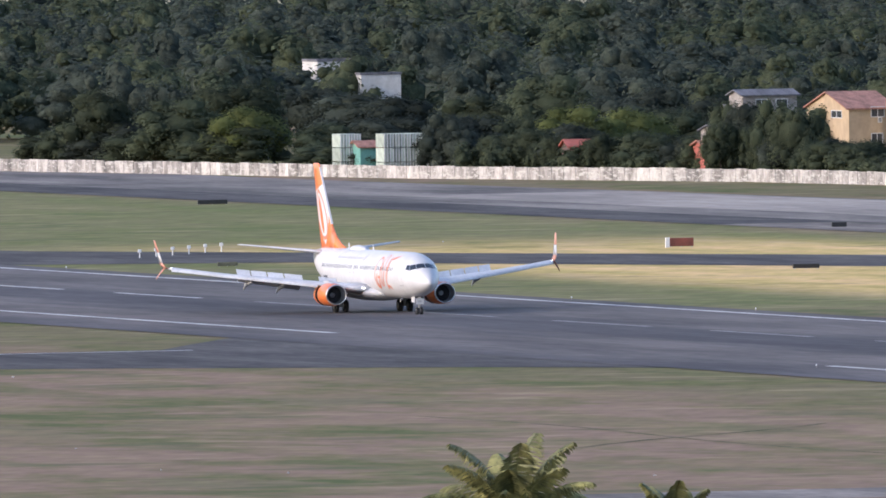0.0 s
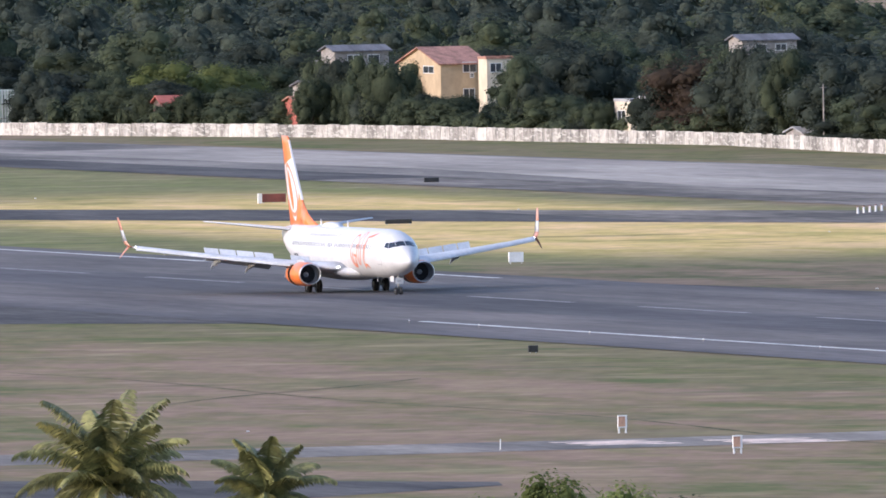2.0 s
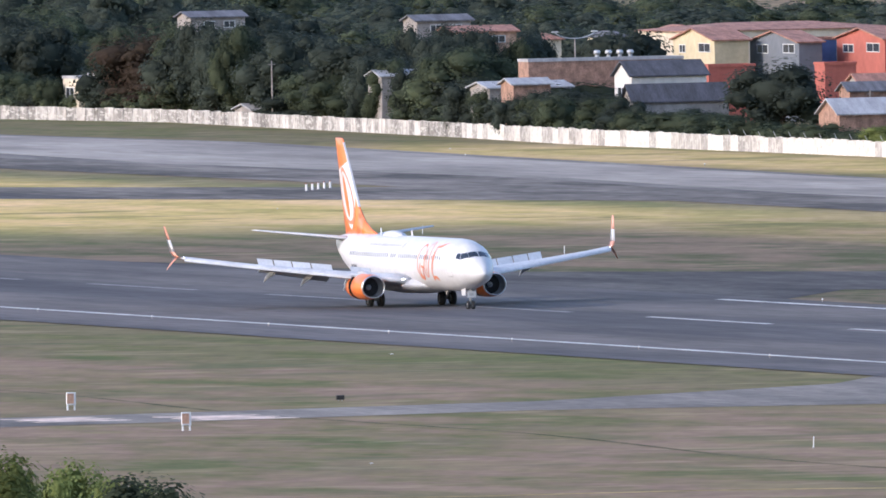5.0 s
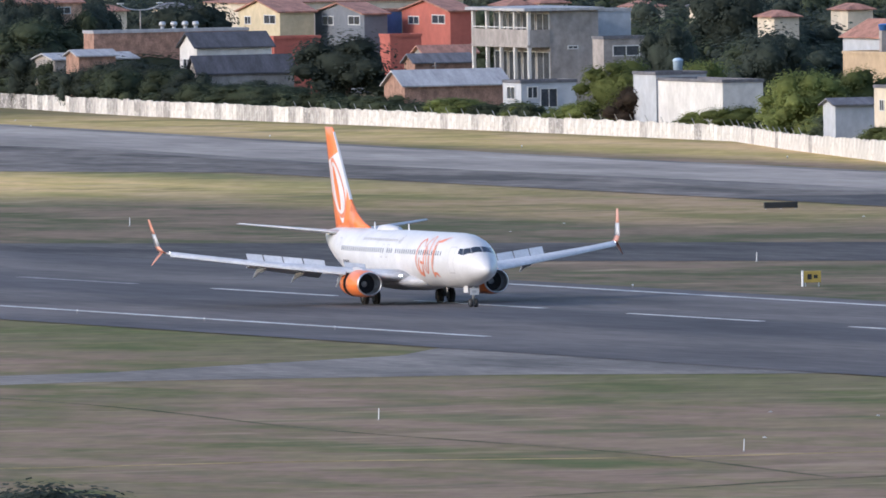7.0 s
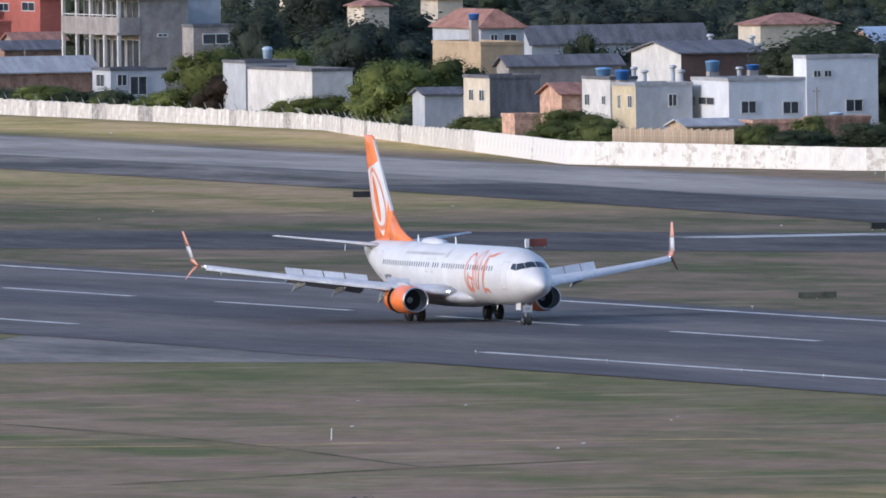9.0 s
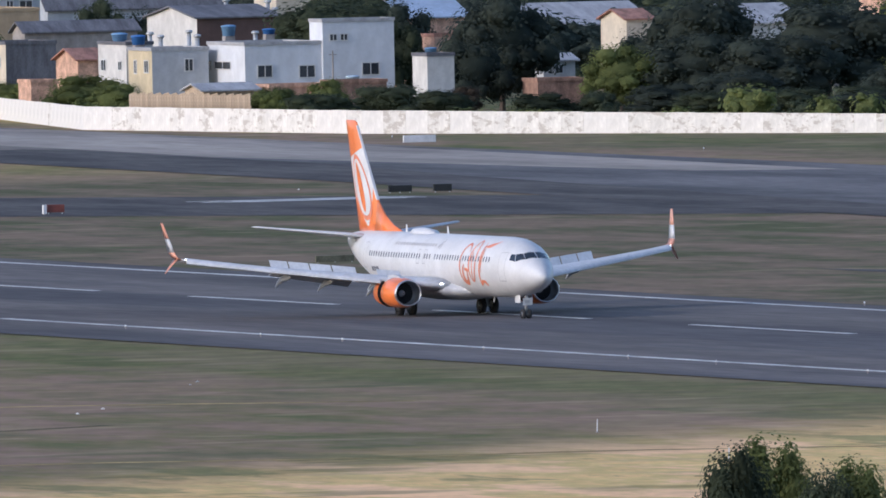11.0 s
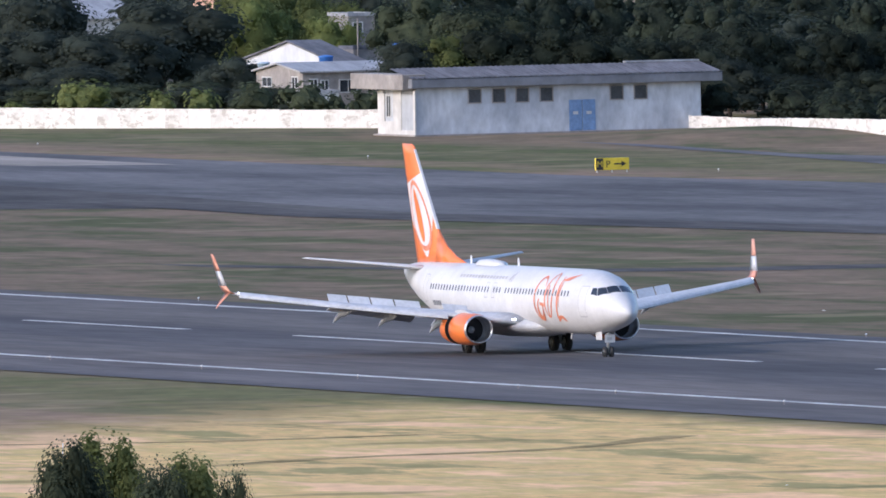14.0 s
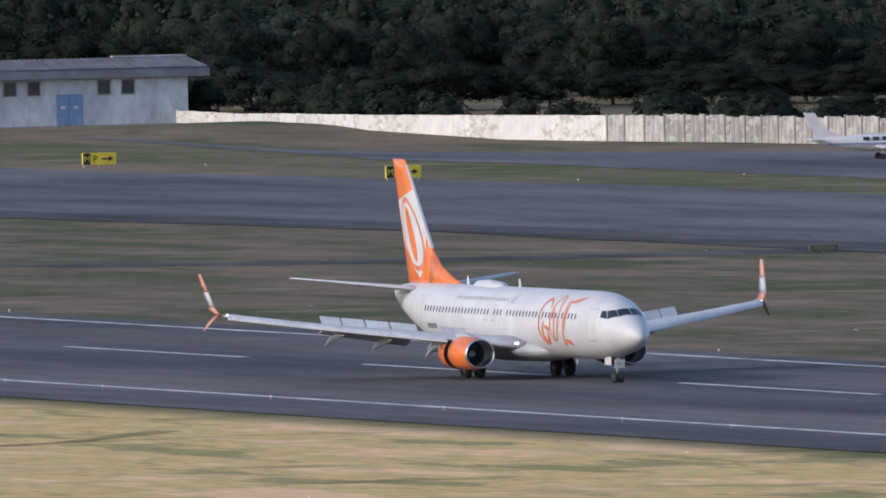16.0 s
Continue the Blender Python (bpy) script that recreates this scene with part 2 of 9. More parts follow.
# Taxiway asphalt again, with cloud shade painted in as a darker, bluer tone.
M_TAXISHADE = material("cloud_shaded_asphalt", (0.128, 0.124, 0.13), 0.9, vary=0.3, scale=0.03, fine=0.5, second=(0.195, 0.186, 0.186), stretch=(0.6, 2.2, 1), sheen=0.12)
M_PALE = material("pale_worn_concrete", (0.33, 0.295, 0.26), 0.9, vary=0.25, scale=0.03, fine=0.3, second=(0.43, 0.38, 0.33), stretch=(0.5, 2.2, 1), sheen=0.12)
M_DARK = material("shoulder_asphalt", (0.09, 0.084, 0.086), 0.9, vary=0.34, scale=0.06, fine=0.5, second=(0.135, 0.124, 0.118), stretch=(0.5, 2.0, 1), sheen=0.1)
M_WORN = material("worn_shoulder_asphalt", (0.165, 0.147, 0.133), 0.9, vary=0.36, scale=0.05, fine=0.4, second=(0.27, 0.236, 0.205), stretch=(0.5, 1.4, 1), sheen=0.1)
M_PAINT = material("worn_runway_paint", (0.50, 0.50, 0.49), 0.7, vary=0.32, scale=0.3, fine=2.0)
M_RUBBED = material("rubber_stained_paint", (0.22, 0.215, 0.22), 0.75, vary=0.35, scale=0.3, fine=2.0)
# The brightest yellow-green leaves have sunlit brightness put into their colour.
M_LEAF = [material("leaves_" + n, c, 0.75, vary=0.4, scale=0.35, fine=3.0, second=d, piece=0.25, sheen=0.06) for n, c, d in (
    ("dark", (0.082, 0.104, 0.088), (0.112, 0.134, 0.104)), ("mid", (0.098, 0.124, 0.082), (0.13, 0.155, 0.092)),
    ("light", (0.20, 0.245, 0.09), (0.27, 0.30, 0.115)), ("rust", (0.14, 0.095, 0.075), (0.11, 0.10, 0.07)),
    # The darkest leaves, for the east woods, have cloud shade put into their colour.
    ("shade_dark", (0.050, 0.064, 0.050), (0.066, 0.084, 0.058)), ("sun_bright", (0.235, 0.29, 0.095), (0.32, 0.36, 0.13)))]
for _m in M_LEAF:
    # thin leaves let part of the light through
    _t = _m.node_tree
    _b = _t.nodes["Principled BSDF"]
    _tr, _mx = _t.nodes.new("ShaderNodeBsdfTranslucent"), _t.nodes.new("ShaderNodeMixShader")
    _mx.inputs["Fac"].default_value = 0.55
    _t.links.new(_b.inputs["Base Color"].links[0].from_socket, _tr.inputs["Color"])
    _t.links.new(_b.outputs["BSDF"], _mx.inputs[1])
    _t.links.new(_tr.outputs["BSDF"], _mx.inputs[2])
    _t.links.new(_mx.outputs["Shader"], _t.nodes["Material Output"].inputs["Surface"])
M_BARK = material("bark", (0.12, 0.09, 0.07), 0.9, vary=0.3, scale=1.0, fine=8.0)
M_WHITEWASH = material("whitewash", (0.62, 0.595, 0.555), 0.85, vary=0.26, scale=0.5, fine=2.5, stretch=(1, 1, 0.5), piece=0.1)
M_STAINED = material("stained_whitewash", (0.28, 0.26, 0.24), 0.9, vary=0.4, scale=0.6, fine=2.5, second=(0.44, 0.415, 0.39), stretch=(1, 1, 0.4), piece=0.22)


M_LIMEWASH = material("fresh_limewash", (0.71, 0.69, 0.655), 0.85, vary=0.12, scale=0.4, fine=2.5)


def flaked(m, under):
    """Old paint flaked off in blocky patches, more of it towards some slabs."""
    nt = m.node_tree
    b = nt.nodes["Principled BSDF"]
    src = b.inputs["Base Color"].links[0].from_socket
    tc, mp, ns, oi = (nt.nodes.new(k) for k in ("ShaderNodeTexCoord", "ShaderNodeMapping", "ShaderNodeTexNoise", "ShaderNodeObjectInfo"))
    mp.inputs["Scale"].default_value = (1.0, 1.0, 3.2)
    ns.inputs["Scale"].default_value, ns.inputs["Detail"].default_value, ns.inputs["Roughness"].default_value = 0.9, 6.0, 0.72
    ns.noise_dimensions = "4D"
    nt.links.new(tc.outputs["Object"], mp.inputs["Vector"])
    nt.links.new(mp.outputs["Vector"], ns.inputs["Vector"])
    w = nt.nodes.new("ShaderNodeMath")
    w.operation = "MULTIPLY"
    w.inputs[1].default_value = 40.0
    nt.links.new(oi.outputs["Random"], w.inputs[0])
    nt.links.new(w.outputs["Value"], ns.inputs["W"])
    mr = nt.nodes.new("ShaderNodeMapRange")
    mr.inputs["From Min"].default_value, mr.inputs["From Max"].default_value, mr.inputs["To Max"].default_value = 0.52, 0.57, 0.8
    nt.links.new(ns.outputs["Fac"], mr.inputs["Value"])
    x = nt.nodes.new("ShaderNodeMix")
    x.data_type = "RGBA"
    x.inputs["B"].default_value = (*under, 1)
    nt.links.new(mr.outputs["Result"], x.inputs["Factor"])
    nt.links.new(src, x.inputs["A"])
    nt.links.new(x.outputs["Result"], b.inputs["Base Color"])
    return m


M_PATCHED = flaked(material("flaked_limewash", (0.69, 0.67, 0.63), 0.88, vary=0.14, scale=0.4, fine=2.5, piece=0.06), (0.42, 0.385, 0.345))
def island_tones(m, lo, hi):
    """Each slab weathered to its own tone."""
    nt = m.node_tree
    b = nt.nodes["Principled BSDF"]
    src = b.inputs["Base Color"].links[0].from_socket
    ge, mr, x = nt.nodes.new("ShaderNodeNewGeometry"), nt.nodes.new("ShaderNodeMapRange"), nt.nodes.new("ShaderNodeMix")
    mr.inputs["To Min"].default_value, mr.inputs["To Max"].default_value = lo, hi
    nt.links.new(ge.outputs["Random Per Island"], mr.inputs["Value"])
    x.data_type, x.blend_type = "RGBA", "MULTIPLY"
    x.inputs["Factor"].default_value = 1.0
    nt.links.new(src, x.inputs["A"])
    nt.links.new(mr.outputs["Result"], x.inputs["B"])
    nt.links.new(x.outputs["Result"], b.inputs["Base Color"])


island_tones(M_WHITEWASH, 0.82, 1.06)
island_tones(M_STAINED, 0.7, 1.35)
flaked(M_WHITEWASH, (0.47, 0.43, 0.39))
flaked(M_STAINED, (0.50, 0.485, 0.455))


# ---- mesh helpers ----
def mesh_of(bm, name, mat, smooth=False):
    me = bpy.data.meshes.new(name)
    bm.to_mesh(me)
    bm.free()
    for mt in (mat if isinstance(mat, (list, tuple)) else [mat]):
        me.materials.append(mt)
    if smooth:
        for p in me.polygons:
            p.use_smooth = True
    return me


def part(name, bm, mat, parent=None, label="", smooth=False):
    ob = new(name, mesh_of(bm, name, mat, smooth))
    ob.parent = parent
    if label:
        tagged(ob, label)
    return ob


def shared(name, me, parent, m=None):
    ob = new(name, me)
    ob.parent = parent
    if m is not None:
        ob.matrix_basis = m
    return ob


def box(bm, x0, x1, y0, y1, z0, z1, bevel=0.0):
    vs = [bm.verts.new((x, y, z)) for x in (x0, x1) for y in (y0, y1) for z in (z0, z1)]
    fs = [bm.faces.new([vs[i] for i in f]) for f in ((0, 1, 3, 2), (4, 6, 7, 5), (0, 4, 5, 1), (2, 3, 7, 6), (0, 2, 6, 4), (1, 5, 7, 3))]
    if bevel:
        es = {e for f in fs for e in f.edges}
        bmesh.ops.bevel(bm, geom=list(es), offset=bevel, segments=1, affect="EDGES")
    return bm


def boxes(*items, bevel=0.0):
    bm = bmesh.new()
    for it in items:
        box(bm, *it, bevel=bevel)
    return bm


def sheet(pts, z):
    bm = bmesh.new()
    bm.faces.new([bm.verts.new((x, y, z)) for x, y in pts])
    bmesh.ops.recalc_face_normals(bm, faces=bm.faces[:])
    if bm.faces[:] and bm.faces[:][0].normal.z < 0:
        bmesh.ops.reverse_faces(bm, faces=bm.faces[:])
    return bm


def tube(bm, rings, close=True, caps=True):
    """Skin rings of equal count, each a list of points."""
    rows = [[bm.verts.new(p) for p in r] for r in rings]
    n = len(rows[0])
    for a, b in zip(rows, rows[1:]):
        for i in range(n if close else n - 1):
            j = (i + 1) % n
            bm.faces.new((a[i], a[j], b[j], b[i]))
    if caps:
        bm.faces.new(rows[0][::-1])
        bm.faces.new(rows[-1])
    return bm


def rod(bm, a, b, r0, r1=None, n=6):
    a, b = Vector(a), Vector(b)
    q = (b - a).to_track_quat("Z", "Y")
    r1 = r0 if r1 is None else r1
    circ = [Vector((math.cos(2 * math.pi * i / n), math.sin(2 * math.pi * i / n), 0)) for i in range(n)]
    return tube(bm, [[a + q @ (c * r0) for c in circ], [b + q @ (c * r1) for c in circ]])


# ---- ground and pavements ----
def ground():
    bm = bmesh.new()
    xs = sorted([-9000, -5000, -3500] + [-2600 + 40 * i for i in range(90)] + [-515 + 10 * i for i in range(24)] + [1400, 2600, 4500, 9000])
    ys = sorted([-9000, -4000, -2000, -1000, -600, -400] + [-300 + 15 * i for i in range(42)] + [197 + 4.3 * i for i in range(16)] + [500, 800, 1500, 4000, 9000])
    grid = [[bm.verts.new((x, y, mound(x, y))) for y in ys] for x in xs]
    for i in range(len(xs) - 1):
        for j in range(len(ys) - 1):
            bm.faces.new((grid[i][j], grid[i + 1][j], grid[i + 1][j + 1], grid[i][j + 1]))
    ob = new("ground", mesh_of(bm, "ground", M_GRASS, True))
    return tagged(ob, "dry airfield grass, straw and green streaks with bare earth", "grass", kind="structure")


def mound(x, y):
    """The field is level; a low grass bank runs in front of the boundary wall by the utility building."""
    d = max(0.0, 1.0 - ((x + 405.0) / 38.0) ** 2) * max(0.0, 1.0 - ((y - 231.0) / 17.0) ** 2)
    lump = 0.12 * math.sin(x * 0.11 + 1.0) * math.sin(y * 0.23) * d
    return 0.85 * d + lump if y < 262 else 0.0


PAVED = []


def paved(name, pts, z, mat, label):
    PAVED.append(pts)
    ob = new(name, mesh_of(sheet(pts, z), name, mat))
    return tagged(ob, label, "pavement", kind="structure")


ground()
paved("road_runway", [(-2600, -37), (1500, -37), (1500, 26), (-2600, 26)], 0.05, M_RUNWAY, "grey asphalt runway with dark tyre-rubber streaks")
paved("road_taxiway_east", [(-470, 134.7), (-380, 131), (-200, 119), (-100, 130), (200, 132), (900, 132), (900, 186), (-200, 184), (-300, 171), (-470, 171)], 0.035, M_TAXISHADE, "asphalt parallel taxiway, darkened bluish for cloud shade")
paved("road_taxiway", [(-2600, 118), (-1154, 136), (-800, 141), (-500, 136), (-470, 134.7), (-470, 171), (-500, 171), (-730, 175), (-1000, 190), (-1300, 172), (-2600, 172)], 0.035, M_TAXI, "pale worn parallel taxiway of grey asphalt")
paved("road_shoulder_west", [(-2600, 112), (-1154, 130), (-980, 132), (-980, 147), (-1154, 144), (-2600, 124)], 0.042, M_DARK, "dark asphalt shoulder along the taxiway")
paved("road_shoulder_worn", [(-980, 132), (-800, 134), (-520, 128.4), (-520, 145.2), (-570, 143), (-640, 151), (-700, 147), (-800, 154), (-880, 150), (-980, 147)], 0.042, M_WORN, "worn brownish asphalt shoulder along the taxiway")
paved("road_shoulder_east", [(-520, 128.4), (-500, 128), (-380, 123), (-200, 110), (-100, 121), (900, 123), (900, 133), (-100, 131), (-200, 120), (-380, 136), (-440, 144), (-500, 146), (-520, 145.2)], 0.042, M_DARK, "dark asphalt shoulder along the taxiway")
paved("road_concrete", [(-1180, 152), (-1020, 158), (-900, 151), (-780, 156), (-690, 149), (-560, 150), (-470, 146), (-380, 154), (-370, 164), (-500, 168.5), (-730, 173), (-870, 180), (-1000, 187), (-1180, 178)], 0.045, M_PALE, "pale worn concrete strip of the taxiway")
paved("road_exit_far", [(-1010, 20), (-911, 45), (-772, 125), (-740, 145), (-640, 145), (-691, 122), (-831, 50), (-850, 20)], 0.025, M_DARK, "dark asphalt exit taxiway crossing the grass")
paved("road_junction", [(-815, 100), (-772, 125), (-745, 142), (-648, 142), (-691, 122), (-734, 100)], 0.03, M_WORN, "worn brownish asphalt where the exit joins the taxiway")
paved("road_exit_near", [(-540, 20), (-420, 34), (-387, 58), (-303, 127), (-290, 140), (-200, 140), (-243, 105), (-328, 39), (-290, 20)], 0.025, M_DARK, "dark asphalt exit taxiway joining the runway")
paved("road_turnoff", [(-535, -30), (-526, -34), (-500, -45), (-480, -53), (-478, -95), (-435, -95), (-419, -72), (-398, -48), (-374, -30)], 0.02, M_DARK, "dark asphalt turn-off beside the runway")
paved("road_service", [(-90, -33), (-66, -45), (-43, -73), (-37, -105), (-36, -135), (-36, -330), (-5, -330), (-12, -140), (-17, -103), (-22, -80), (-14, -54), (6, -33)], 0.02, M_TAXI, "narrow grey asphalt service road to the runway")
paved("road_pad", [(15, -176), (30, -158), (52, -141), (60, -143), (75, -159), (60, -190)], 0.02, M_DARK, "dark asphalt pad in the grass")
paved("road_pad_near", [(95, -174), (110, -166), (140, -164), (150, -172), (140, -200), (100, -200)], 0.02, M_DARK, "dark asphalt pad in the grass")
paved("road_apron", [(-430, 216), (-403, 213), (-375, 209.5), (-350, 206.5), (-310, 201), (-285, 203.5), (-214, 203), (0, 204), (0, 282), (-200, 265.5), (-300, 236), (-318, 217.5), (-332, 212), (-350, 209.5), (-375, 212), (-403, 215.5), (-430, 218)], 0.03, M_TAXISHADE, "grey asphalt apron before the boundary wall, narrowing to a track")
paved("road_crossing", [(-84, 56), (-45, 68.7), (-35, 79), (-32, 90.6), (-30, 112), (-30, 124), (-19, 124), (-20, 111), (-22, 90), (-24, 80), (-33, 69), (-72, 56)], 0.022, M_DARK, "narrow dark asphalt strip crossing the grass")


def markings():
    root = tagged(new("runway_markings"), "worn white runway centre and edge lines", "road marking", kind="structure")
    dash = mesh_of(boxes((0, 30, -0.32, 0.32, 0.055, 0.065)), "centre_dash", M_PAINT)
    rubbed = mesh_of(boxes((0, 30, -0.32, 0.32, 0.055, 0.065)), "centre_dash", M_RUBBED)
    for k in range(-22, 16):
        shared("centre_dash", rubbed if -13 <= k <= -6 else dash, root, pose(-8 + 50 * k, RUNWAY_Y, 0))
    for x0, x1, y in ((-2600, -528, -25.6), (-376, -107, -25.6), (-18, 1400, -25.6), (-2600, -522, 22.0), (-306, 1400, 22.0)):
        part("edge_line", boxes((x0, x1, y - 0.4, y + 0.4, 0.055, 0.065)), M_PAINT, root)
    part("edge_line", boxes((-477.4, -476.6, -88, -51, 0.025, 0.035)), M_PAINT, root)


markings()


# ---- the airliner: local x forward from the main wheels, y to its left, z up ----
M_AIRWHITE = material("aircraft_white_paint", (0.58, 0.58, 0.59), 0.48, vary=0.07, scale=0.5, fine=5.0, coat=0.12)
M_AIRGREY = material("aircraft_grey_paint", (0.46, 0.47, 0.49), 0.4, vary=0.12, scale=0.6, fine=5.0)
M_WING = material("wing_grey_paint", (0.56, 0.57, 0.59), 0.6, metal=0.0, vary=0.1, scale=0.5, fine=4.0)
M_WINGLET = material("faded_coral_paint", (0.70, 0.29, 0.18), 0.5, vary=0.1, scale=0.8, fine=5.0, second=(0.74, 0.42, 0.32))
M_ORANGE = material("aircraft_orange_paint", (0.78, 0.19, 0.035), 0.35, vary=0.08, scale=0.5, fine=5.0, coat=0.4)
M_LOGO = material("faded_orange_decal", (0.66, 0.22, 0.12), 0.45, vary=0.18, scale=1.5, fine=8.0)
M_CHROME = material("bare_metal_lip", (0.62, 0.62, 0.63), 0.28, metal=0.9, vary=0.08, scale=1.0, fine=6.0)
M_BLACK = material("dark_void", (0.02, 0.02, 0.022), 0.6, vary=0.2)
M_RUBBER = material("tyre_rubber", (0.022, 0.022, 0.024), 0.85, vary=0.25, scale=3.0, fine=20.0)
M_STRUT = material("gear_strut", (0.5, 0.5, 0.5), 0.4, metal=0.3, vary=0.15)
M_COCKPIT = material("cockpit_glass", (0.02, 0.025, 0.035), 0.08, vary=0.1, sheen=0.8)
M_BLADE = material("dark_fan_metal", (0.045, 0.045, 0.05), 0.5, metal=0.3, vary=0.15)
M_CABIN = material("cabin_window_glass", (0.13, 0.14, 0.17), 0.2, vary=0.15)
M_SEAM = material("panel_seam", (0.40, 0.40, 0.42), 0.6, vary=0.1)


def glowing(name, colour, power):
    m = bpy.data.materials.new(name)
    m.use_nodes = True
    b = m.node_tree.nodes["Principled BSDF"]
    b.inputs["Base Color"].default_value = (*colour, 1)
    b.inputs["Emission Color"].default_value = (*colour, 1)
    b.inputs["Emission Strength"].default_value = power
    return m


M_LAMP = glowing("lit_lamp", (1.0, 0.97, 0.9), 6.0)
HULL = [(19.62, 2.78, 0.03, 0.03), (19.5, 2.80, 0.24, 0.24), (19.25, 2.83, 0.45, 0.45), (18.8, 2.90, 0.74, 0.74), (18.2, 3.0, 1.03, 1.0), (17.5, 3.12, 1.28, 1.27),
        (16.7, 3.24, 1.5, 1.53), (15.7, 3.33, 1.71, 1.78), (14.4, 3.365, 1.84, 1.95), (13.0, 3.37, 1.88, 2.0), (-7.5, 3.37, 1.88, 2.0), (-9.5, 3.45, 1.83, 1.93),
        (-12.0, 3.70, 1.6, 1.68), (-14.5, 4.03, 1.24, 1.33), (-16.5, 4.33, 0.88, 0.97), (-18.0, 4.57, 0.52, 0.6), (-18.8, 4.68, 0.28, 0.32)]


def hull_at(x):
    """Centre height, half width and half height of the fuselage at x."""
    xs = [-h[0] for h in HULL]
    return [float(np.interp(-x, xs, [h[i] for h in HULL])) for i in (1, 2, 3)]


def skin(x, a, lift=0.0):
    """A point on the fuselage at angle a (degrees from the crown, positive to its left), lifted off the skin."""
    c, w, h = hull_at(x)
    r = radians(a)
    return Vector((x, math.sin(r) * (w + lift), c + math.cos(r) * (h + lift)))


def angle_for(x, z):
    c, w, h = hull_at(x)
    return math.degrees(math.acos(max(-1, min(1, (z - c) / h))))


def skin_patch(bm, corners, lift=0.02, n=4):
    """A four-cornered decal that follows the skin; corners are (x, angle)."""
    (ax, aa), (bx, ba), (cx, ca), (dx, da) = corners
    g = []
    for i in range(n + 1):
        u = i / n
        row = []
        for j in range(n + 1):
            v = j / n
            x = (ax * (1 - u) + bx * u) * (1 - v) + (dx * (1 - u) + cx * u) * v
            a = (aa * (1 - u) + ba * u) * (1 - v) + (da * (1 - u) + ca * u) * v
            row.append(bm.verts.new(skin(x, a, lift)))
        g.append(row)
    for i in range(n):
        for j in range(n):
            bm.faces.new((g[i][j], g[i + 1][j], g[i + 1][j + 1], g[i][j + 1]))


def skin_stroke(bm, pts, width, side, lift=0.018):
    """A painted stroke along points (x, z) on one side of the fuselage; width per point allowed."""
    ws = width if isinstance(width, (list, tuple)) else [width] * len(pts)
    rows = []
    for i, (x, z) in enumerate(pts):
        px_, pz = pts[max(0, i - 1)]
        nx, nz = pts[min(len(pts) - 1, i + 1)]
        d = math.hypot(nx - px_, nz - pz) or 1.0
        ox, oz = -(nz - pz) / d * ws[i] / 2, (nx - px_) / d * ws[i] / 2
        rows.append([bm.verts.new(skin(x + s * ox, side * angle_for(x + s * ox, z + s * oz), lift)) for s in (-1, 1)])
    for a, b in zip(rows, rows[1:]):
        bm.faces.new((a[0], a[1], b[1], b[0]))


def curve_pts(f, n=14, t0=0.0, t1=1.0):
    return [f(t0 + (t1 - t0) * i / n) for i in range(n + 1)]


def foil(y, x_le, chord, z, thick, n=9, droop=0.0):
    """A closed wing section in the x-z plane at y."""
    up, lo = [], []
    for i in range(n + 1):
        u = (1 - math.cos(math.pi * i / n)) / 2
        t = 5 * thick * (0.2969 * math.sqrt(u) - 0.126 * u - 0.3516 * u * u + 0.2843 * u ** 3 - 0.1036 * u ** 4)
        x = x_le - u * chord
        up.append((x, y, z + t * chord - droop * u * u))
        lo.append((x, y, z - t * chord * 0.7 - droop * u * u))
    return up + lo[::-1][1:-1]


def lathe(bm, profile, cy, cz, n=32, flat=0.0):
    """Turn (x, r) about an axis along x; flat squashes the underside as on a nacelle."""
    rings = []
    for x, r in profile:
        ring = []
        for i in range(n):
            a = 2 * math.pi * i / n
            s = math.sin(a)
            ring.append((x, cy + r * math.cos(a) * (1 + flat * 0.4), cz + r * s * (1 - (flat if s < 0 else 0))))
        rings.append(ring)
    return tube(bm, rings, caps=False)


def disc(bm, x, r, cy, cz, n=28):
    bm.faces.new([bm.verts.new((x, cy + r * math.cos(2 * math.pi * i / n), cz + r * math.sin(2 * math.pi * i / n))) for i in range(n)])
    return bm


def wheel(parent, x, y, r, w, name="wheel"):
    bm = bmesh.new()
    prof = [(-w / 2, r * 0.55), (-w / 2, r * 0.86), (-w * 0.36, r * 0.97), (0, r), (w * 0.36, r * 0.97), (w / 2, r * 0.86), (w / 2, r * 0.55)]
    tube(bm, [[(x + q * math.cos(2 * math.pi * i / 22), y + d, r + q * math.sin(2 * math.pi * i / 22)) for i in range(22)] for d, q in prof], caps=False)
    ty = part(name, bm, M_RUBBER, parent, "black rubber tyre", True)
    bm = bmesh.new()
    tube(bm, [[(x + q * math.cos(2 * math.pi * i / 16), y + d, r + q * math.sin(2 * math.pi * i / 16)) for i in range(16)] for d, q in ((-w * 0.4, r * 0.56), (-w * 0.3, r * 0.2), (w * 0.3, r * 0.2), (w * 0.4, r * 0.56))])
    part("rim", bm, M_STRUT, ty, "grey metal wheel rim", True)


